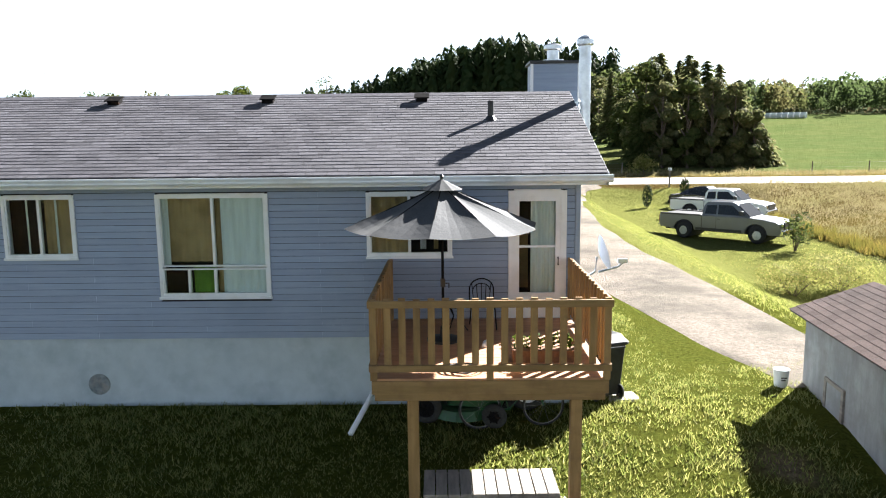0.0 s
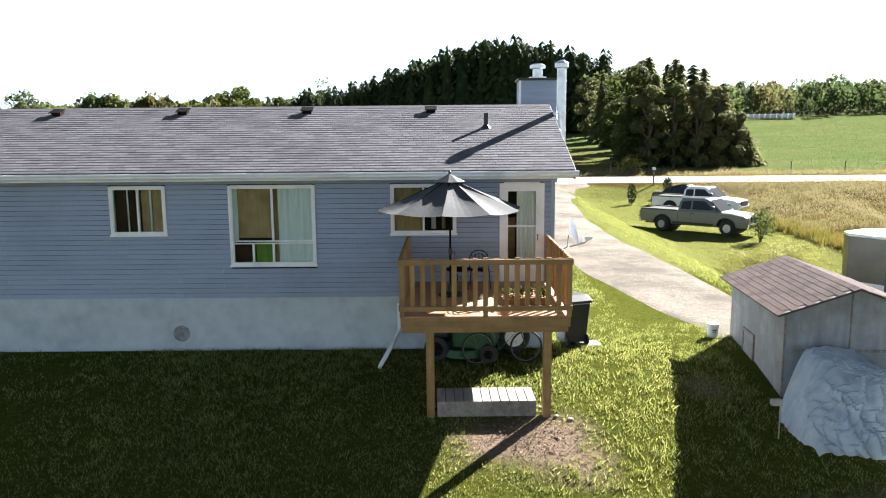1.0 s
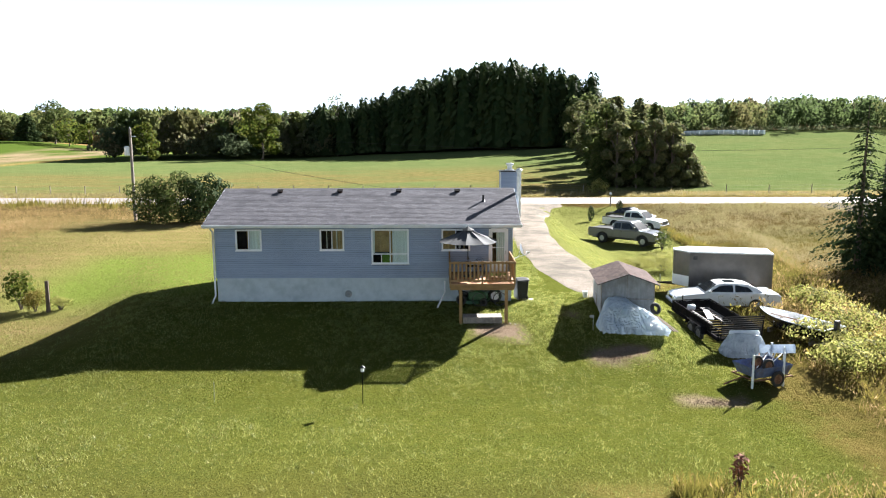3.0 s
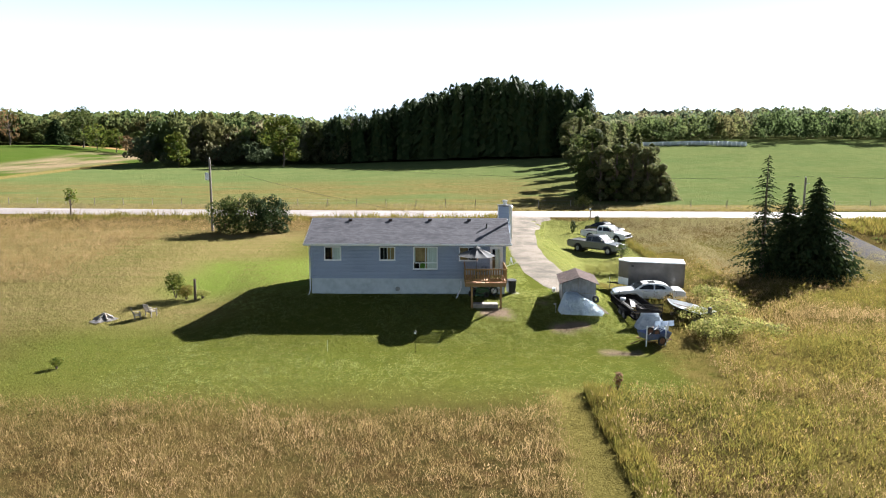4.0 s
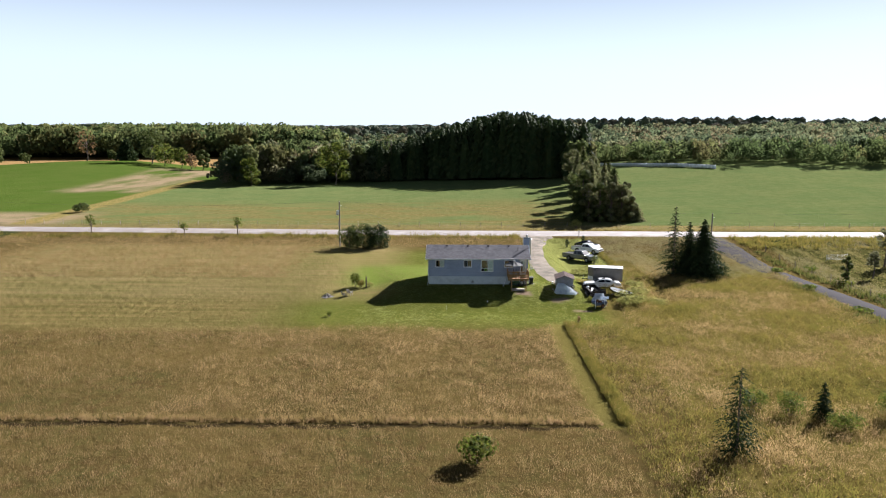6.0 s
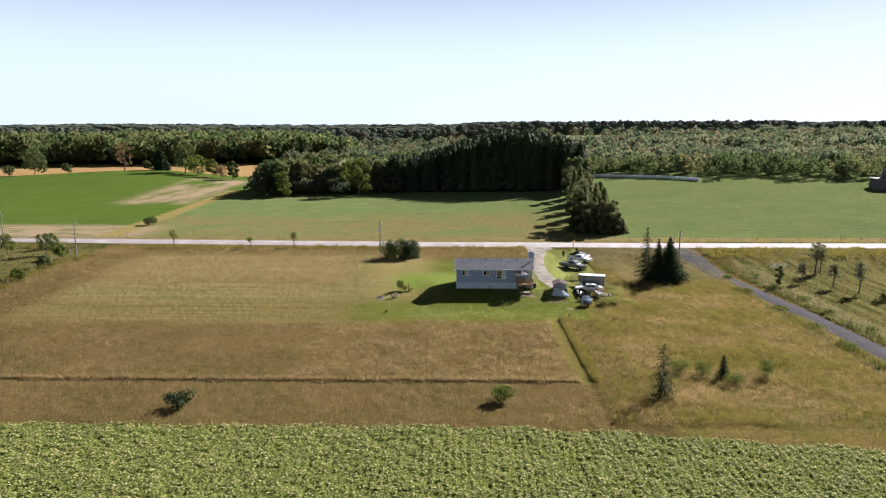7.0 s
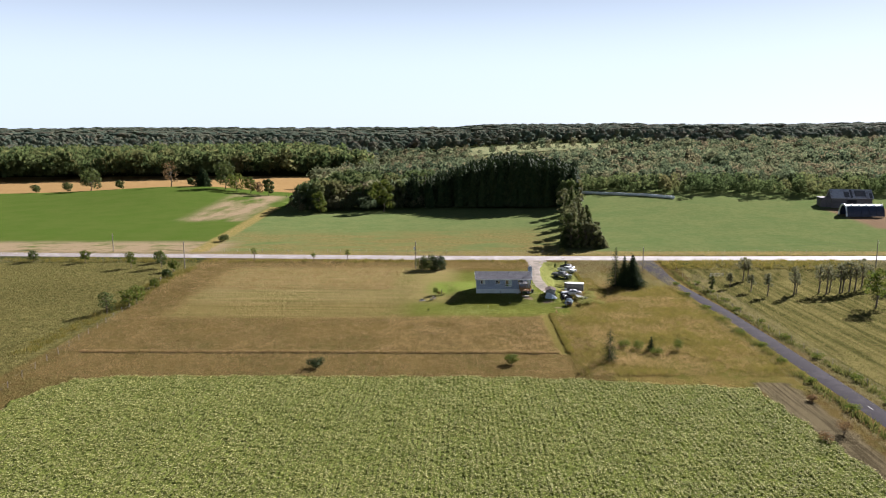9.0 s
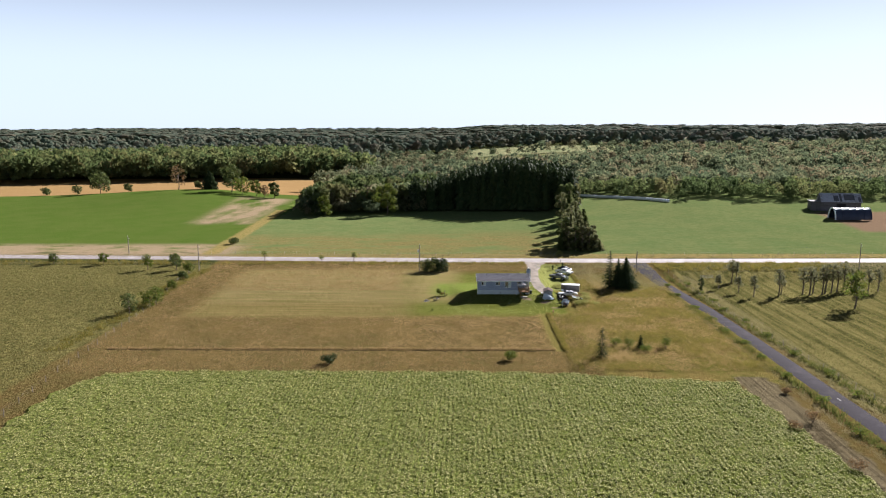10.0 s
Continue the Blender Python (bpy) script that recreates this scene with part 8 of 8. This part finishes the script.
near = np.concatenate([plot(rgg, -10, 9, -9, 4, 110, skip=no_lawn, feather=3), plot(rgg, 0.1, 3.2, 4, 10, 150, skip=no_lawn), plot(rgg, 0.3, 2.6, 10, 30, 60, skip=no_lawn)])
blades("lawn_grass", tufted(near, 81, 0.62, 0.22, 1.1), 0.06, 0.009, 1.0, 8, 1, M_LAWNBLADE, "short green lawn grass near the house", 7.0, 0.6)
mid_ = np.concatenate([plot(rgg, -24, 10, -18.5, 3, 46, skip=no_lawn, feather=4), plot(rgg, 5.2, 16, 7, 45, 34, skip=no_lawn), plot(rgg, 0, 8, 5, 34, 30, skip=no_lawn)])
blades("lawn_grass", tufted(mid_, 83, 0.62, 0.3, 1.3), 0.065, 0.012, 1.1, 6, 2, M_LAWNBLADE, "short green lawn grass round the yard", 7.0, 0.6)
far_ = np.concatenate([plot(rgg, -40, -10, -19, 30, 24, feather=5, skip=no_lawn), plot(rgg, -14, 0, 8, 30, 14), plot(rgg, -92, -34, -19.5, 6, 9, feather=3)])
blades("lawn_grass", far_, 0.07, 0.022, 1.0, 4, 3, M_MOWNBLADE, "mown lawn grass at the side of the house", 9.0, 0.3)


def wavy_edge(x, y):
    return (y > -18.6 + 0.9 * np.sin(x * 0.23) + 0.5 * np.sin(x * 0.71)) & (x > -31)


dry_ = np.concatenate([
    plot(rgg, -103, 0.9, -47.8, -17.5, 9, skip=lambda x, y: wavy_edge(x, y) | ((x < -31) & (y > -20.5))),
    plot(rgg, -36, 0.9, -47.8, -17.5, 9, skip=wavy_edge),
    plot(rgg, -99, 2, -64.5, -49.6, 11),
    plot(rgg, -103, -37, 6.5, 46, 11),
    plot(rgg, -37, 3, 34, 46.5, 8),
    plot(rgg, -103.5, -90, -22, 7.5, 9),
])

dry_ = tufted(dry_, 61)
low_ = plot(rgg, 17, 44, 14, 46, 9, skip=lambda x, y: (x > 44 - 0.1 * (46 - y) + 4) | ((x < 20) & (y < 24)))
blades("dry_meadow_grass", low_, 0.38, 0.009, 0.9, 14, 14, M_MEADOW, "dry meadow grass beside the drive lawn", 22.0, 0.5, 0.5)
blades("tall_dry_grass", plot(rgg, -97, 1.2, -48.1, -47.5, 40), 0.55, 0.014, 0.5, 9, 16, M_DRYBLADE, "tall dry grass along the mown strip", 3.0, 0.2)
blades("tall_dry_grass", dry_, 0.45, 0.0108, 0.8, 6, 4, M_DRYBLADE, "tall dry golden grass", 22.0, 0.5, 0.4)
weeds_ = np.concatenate([
    plot(rgg, 3.3, 44.0, -62, -14.5, 9, skip=lambda x, y: (x < 11) & (y > -15 - 0.2 * x)),
    plot(rgg, 11.5, 43.0, -14.5, 16, 9, skip=lambda x, y: (x < 16) & (y > 4)),
])
sel = rgg.uniform(0, 1, len(weeds_)) < 0.52 + 0.6 * patches(weeds_[:, 0], weeds_[:, 1], 6.0, 5) + 0.3 * patches(weeds_[:, 0], weeds_[:, 1], 1.5, 6)
edge_ = np.concatenate([plot(rgg, 3.15, 3.9, -48, -16.5, 60), plot(rgg, 16.4, 17.2, 16, 42, 20)])
blades("tall_weeds", edge_, 0.62, 0.02, 0.6, 12, 15, M_LEAFYEL, "dense tall weeds along the mown edges", 3.0, 0.2)
blades("tall_weeds", weeds_[sel], 0.62, 0.013, 0.8, 11, 5, M_LEAFYEL, "tall yellow-green weeds and goldenrod", 11.0, 0.5, 0.55)
blades("tall_dry_grass", weeds_[~sel], 0.55, 0.009, 0.8, 12, 6, M_DRYBLADE, "tall dry grass among the weeds", 18.0, 0.45, 0.5)
verge_ = np.concatenate([plot(rgg, -190, 20, 58.5, 65, 3), plot(rgg, 20, 160, 58.5, 64, 3), plot(rgg, -180, -110, 45, 49, 4), plot(rgg, 57, 160, 36, 47, 4), plot(rgg, 41.5, 44.5, -130, 24, 6, skip=lambda x, y: x > 43.2 - 0.03 * np.abs(y + 60)), plot(rgg, 49.3, 54.5, -130, 30, 5)])
blades("verge_grass", verge_, 0.45, 0.026, 0.7, 6, 7, M_MEADOW, "rough dry grass on the road verges", 16.0, 0.4)
bush_ = np.concatenate([plot(rgg, -112, -101, -50, 36, 0.6, skip=lambda x, y: np.abs(x + 106 - 0.11 * y * 0.5) > 2.2), plot(rgg, 46.5, 110, 36, 46.5, 0.9), plot(rgg, -104, 2, 44, 47.5, 0.7), plot(rgg, -215, -106, 44, 51, 0.5)])
band_ = np.concatenate([plot(rgg, 41.8, 44.6, -125, 30, 2.4, skip=lambda x, y: np.abs(x - np.interp(y, [-125, -60, -12, 10, 30], [43.8, 43.4, 42.6, 41.2, 39.6])) > 0.9),
                        plot(rgg, 46, 55, -125, 34, 2.4, skip=lambda x, y: np.abs(x - np.interp(y, [-125, -78, -50, -25, 5, 34], [53.6, 52.8, 51.6, 49.9, 48.8, 47.2])) > 0.8)])
blades("verge_weeds", band_, 0.7, 0.09, 0.6, 8, 18, M_VERGE, "dark green weeds along the ditches of the side road", 4.0, 0.5)
blades("verge_weeds", bush_, 0.9, 0.06, 0.6, 18, 8, M_LEAFYEL, "clumps of green weeds along the fences", 9.0, 0.4)

past_ = np.concatenate([plot(rgg, -215, -106, -70, 44, 1.6), plot(rgg, 52, 130, -90, 36, 2.2, skip=lambda x, y: x < 52 - 0.03 * y)])
blades("pasture_grass", past_, 0.26, 0.14, 0.9, 2, 9, leafy("pasture_blades", (0.095, 0.10, 0.028), (0.16, 0.145, 0.05), (0.20, 0.165, 0.07), scale=0.08, glow=0.5), "rough grazed pasture grass")

# wood chips and clods on the bare places of the yard
for x, y, rx, ry, n_ in ((-1.0, -3.6, 1.0, 0.8, 500), (3.5, -6.1, 0.95, 0.6, 800), (4.5, -5.5, 0.9, 0.55, 700), (6.7, -9.7, 1.1, 0.32, 600)):
    px, py = rgg.normal(x, rx * 0.5, n_), rgg.normal(y, ry * 0.5, n_)
    c = np.stack([px, py, ground_z(px, py) + rgg.uniform(0.005, 0.04, n_)], -1)
    d_ = rgg.normal(size=(n_, 3)) * [1, 1, 0.35]
    d_ /= np.linalg.norm(d_, axis=1)[:, None]
    e_ = np.cross(d_, rgg.normal(size=(n_, 3)))
    e_ /= np.linalg.norm(e_, axis=1)[:, None]
    d_, e_ = d_ * rgg.uniform(0.012, 0.045, (n_, 1)), e_ * rgg.uniform(0.006, 0.016, (n_, 1))
    chips = quick_mesh("wood_chips", np.stack([c - d_, c + e_, c + d_, c - e_], 1).reshape(-1, 3), np.arange(4 * n_).reshape(-1, 4))
    chips.materials.append(M_CHIPS)
    tagged(new("wood_chips", chips), "greyish wood chips scattered on bare soil", "debris", kind="stuff")

# soy field: rows of bushy plants with dark gaps, and leaves standing out of them
ROW = 0.76


def in_crop(x, y):
    left_ = -93.6 + np.maximum(0, y + 75.5) * 0.45 + 0.5 * np.sin(y)
    top_ = -63.4 - 5.2 * ss(-20, 34, x) ** 1.3 + 0.4 * np.sin(x * 0.6) - 2.5 * ss(-75, -95, x)
    right_ = 32.6 + 0.09 * np.maximum(0, -70 - y) + 0.4 * np.sin(y * 0.8)
    return (x > left_) & (y < top_) & (x < right_)


def crop_height(x, y):
    """Top of the plants: ridges along the rows, broken into single plants."""
    row = 0.5 + 0.5 * np.cos(2 * np.pi * (x + 0.12 * patches(x, y, 3.0, 44)) / ROW)
    return 0.26 + 0.05 * row + 0.10 * patches(x, y, 0.45, 40) + 0.05 * patches(x, y, 1.6, 41) + 0.06 * patches(x, y, 9.0, 42)


sx_, sy_ = np.meshgrid(np.arange(-95.5, 37, 0.36), np.arange(-117, -62.5, 0.4))
zz = ground_z(sx_, sy_) + crop_height(sx_, sy_) + np.random.default_rng(3).uniform(-0.05, 0.05, sx_.shape)
inside = in_crop(sx_, sy_)
zz = np.where(inside, zz, ground_z(sx_, sy_) - 0.3)
ix = np.arange(sx_.size).reshape(sx_.shape)
q = np.stack([ix[:-1, :-1], ix[:-1, 1:], ix[1:, 1:], ix[1:, :-1]], -1).reshape(-1, 4)
keep = (inside[:-1, :-1] | inside[1:, 1:] | inside[:-1, 1:] | inside[1:, :-1]).ravel()
soy_me = quick_mesh("soy_canopy", np.stack([sx_, sy_, zz], -1).reshape(-1, 3), q[keep])
# dark tint paints the shade under and between the plants
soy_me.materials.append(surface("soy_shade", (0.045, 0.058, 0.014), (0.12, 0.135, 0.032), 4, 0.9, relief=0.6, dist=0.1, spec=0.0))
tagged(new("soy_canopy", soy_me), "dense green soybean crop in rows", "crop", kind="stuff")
n_ = 270000
lx, ly = rgg.uniform(-93, 37, n_), rgg.uniform(-116.5, -63, n_)
lx = lx + (np.round(lx / ROW) * ROW - lx) * rgg.uniform(-0.3, 0.6, n_)
tall_ = patches(lx, ly, 0.45, 40) + 0.5 * patches(lx, ly, 1.6, 41)
ok = in_crop(lx, ly) & (tall_ > rgg.uniform(-1.4, 0.6, n_))
lx, ly = lx[ok], ly[ok]
m_ = len(lx)
c = np.stack([lx, ly, ground_z(lx, ly) + crop_height(lx, ly) + rgg.uniform(0.0, 0.16, m_)], -1)
a = rgg.uniform(0, 6.283, m_)
u = np.stack([np.cos(a), np.sin(a), rgg.uniform(-0.5, 0.5, m_)], -1) * 0.10 * rgg.uniform(0.7, 1.35, (m_, 1))
w = np.stack([-np.sin(a), np.cos(a), rgg.uniform(-0.6, 0.6, m_)], -1) * 0.09 * rgg.uniform(0.7, 1.35, (m_, 1))
soy_leaf = quick_mesh("soy_leaves", np.stack([c - u, c - w, c + u, c + w], 1).reshape(-1, 3), np.arange(4 * m_).reshape(-1, 4))
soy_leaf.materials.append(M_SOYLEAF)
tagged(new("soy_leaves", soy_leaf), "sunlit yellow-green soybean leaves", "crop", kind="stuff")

# ---- pieces of the house: siding boards and shingles ----
COURSE = 0.105
k = 0
z = Z_S
while z < Z_T - 0.02:
    top = min(z + COURSE, Z_T)
    # leaves a slit of near-black sheathing as the lap's shadow line
    lip = top - 0.009
    spans = [(-L + 0.07, -0.07)]
    for o in OPEN:
        if o[2] - 0.012 < (z + top) / 2 < o[3] + 0.012:
            nxt = []
            for a, c in spans:
                if o[0] - 0.012 > a:
                    nxt.append((a, min(c, o[0] - 0.012)))
                if o[1] + 0.012 < c:
                    nxt.append((max(a, o[1] + 0.012), c))
            spans = nxt
    for a, c in spans:
        if c - a < 0.02:
            continue
        cuts = [a] + [x for x in (-11.6 + 1.3 * (k % 3), -7.9 + 0.9 * ((k * 2) % 3), -4.2 + 0.7 * (k % 2)) if a + 0.3 < x < c - 0.3] + [c]
        for p0, p1 in zip(cuts, cuts[1:]):
            s = Shape().add([(p0, 0.024, z), (p1 - 0.002, 0.024, z), (p1 - 0.002, -0.016, z), (p0, -0.016, z), (p1 - 0.002, 0.004, lip), (p0, 0.004, lip)], [(0, 1, 2, 3), (3, 2, 4, 5), (0, 3, 5), (1, 4, 2)])
            part("siding_board", s, M_SIDING, wall_back)
    z = top
    k += 1

TAB, NC = 0.333, 29
dy_, dz_ = (RIDGE_Y - EAVE_Y) / NC, (RIDGE_Z - EAVE_Z) / NC
rgs = np.random.default_rng(17)
tab_meshes = []
for j in range(6):
    w = TAB - 0.008
    lift = 0.005 + 0.003 * rgs.uniform()
    cup = 0.003 * rgs.uniform()
    s = Shape().add([(0, -0.012, lift), (w, -0.012, lift + cup), (w, dy_, dz_ + 0.004), (0, dy_, dz_ + 0.004), (0, -0.012, -0.004), (w, -0.012, -0.004)], [(0, 1, 2, 3), (0, 4, 5, 1), (0, 3, 4), (1, 5, 2)])
    me = s.mesh("shingle")
    me.materials.append(M_SHINGLE)
    tab_meshes.append(me)
rest_v, rest_f = [], []
for r in range(NC):
    y, zc = EAVE_Y - 0.02 + dy_ * r, EAVE_Z - 0.008 + dz_ * r
    x = X1 - TAB + (0.0, 0.166, 0.08, 0.25)[r % 4] * 0.9
    while x > X0 - TAB * 0.5:
        xa = max(x, X0)
        wd = min(TAB - 0.010, X1 - xa)
        if wd > 0.05:
            me = tab_meshes[int(rgs.integers(0, 6))]
            if xa > -3.2 and wd > TAB * 0.9:
                o = part("shingle", me, None, roof)
                o.location = (xa, y, zc)
            else:
                lift = 0.006 + 0.004 * rgs.uniform()
                n0 = len(rest_v)
                rest_v += [(xa, y - 0.012, zc + lift), (xa + wd, y - 0.012, zc + lift), (xa + wd, y + dy_, zc + dz_ + 0.004), (xa, y + dy_, zc + dz_ + 0.004), (xa, y - 0.012, zc - 0.004), (xa + wd, y - 0.012, zc - 0.004)]
                rest_f += [(n0, n0 + 1, n0 + 2, n0 + 3), (n0, n0 + 4, n0 + 5, n0 + 1)]
        x -= TAB
m_rest = surface("grey_shingle_field", (0.078, 0.077, 0.09), (0.13, 0.126, 0.14), 60, 0.9, spec=0.12, stain=(0.064, 0.062, 0.073), stain_scale=0.7, relief=0.6, dist=0.004, placed=True)
nt = m_rest.node_tree
bs = nt.nodes["Principled BSDF"]
src = bs.inputs["Base Color"].links[0].from_socket
geo = nt.nodes.new("ShaderNodeNewGeometry")
rr = nt.nodes.new("ShaderNodeMapRange")
rr.inputs["To Min"].default_value, rr.inputs["To Max"].default_value = 0.80, 1.20
nt.links.new(geo.outputs["Random Per Island"], rr.inputs["Value"])
hs = nt.nodes.new("ShaderNodeHueSaturation")
nt.links.new(rr.outputs[0], hs.inputs["Value"])
nt.links.new(src, hs.inputs["Color"])
nt.links.new(hs.outputs[0], bs.inputs["Base Color"])
rest_me = quick_mesh("shingles", rest_v, rest_f)
rest_me.materials.append(m_rest)
rest = new("shingles", rest_me)
rest.parent = roof
tagged(rest, kind="stuff")
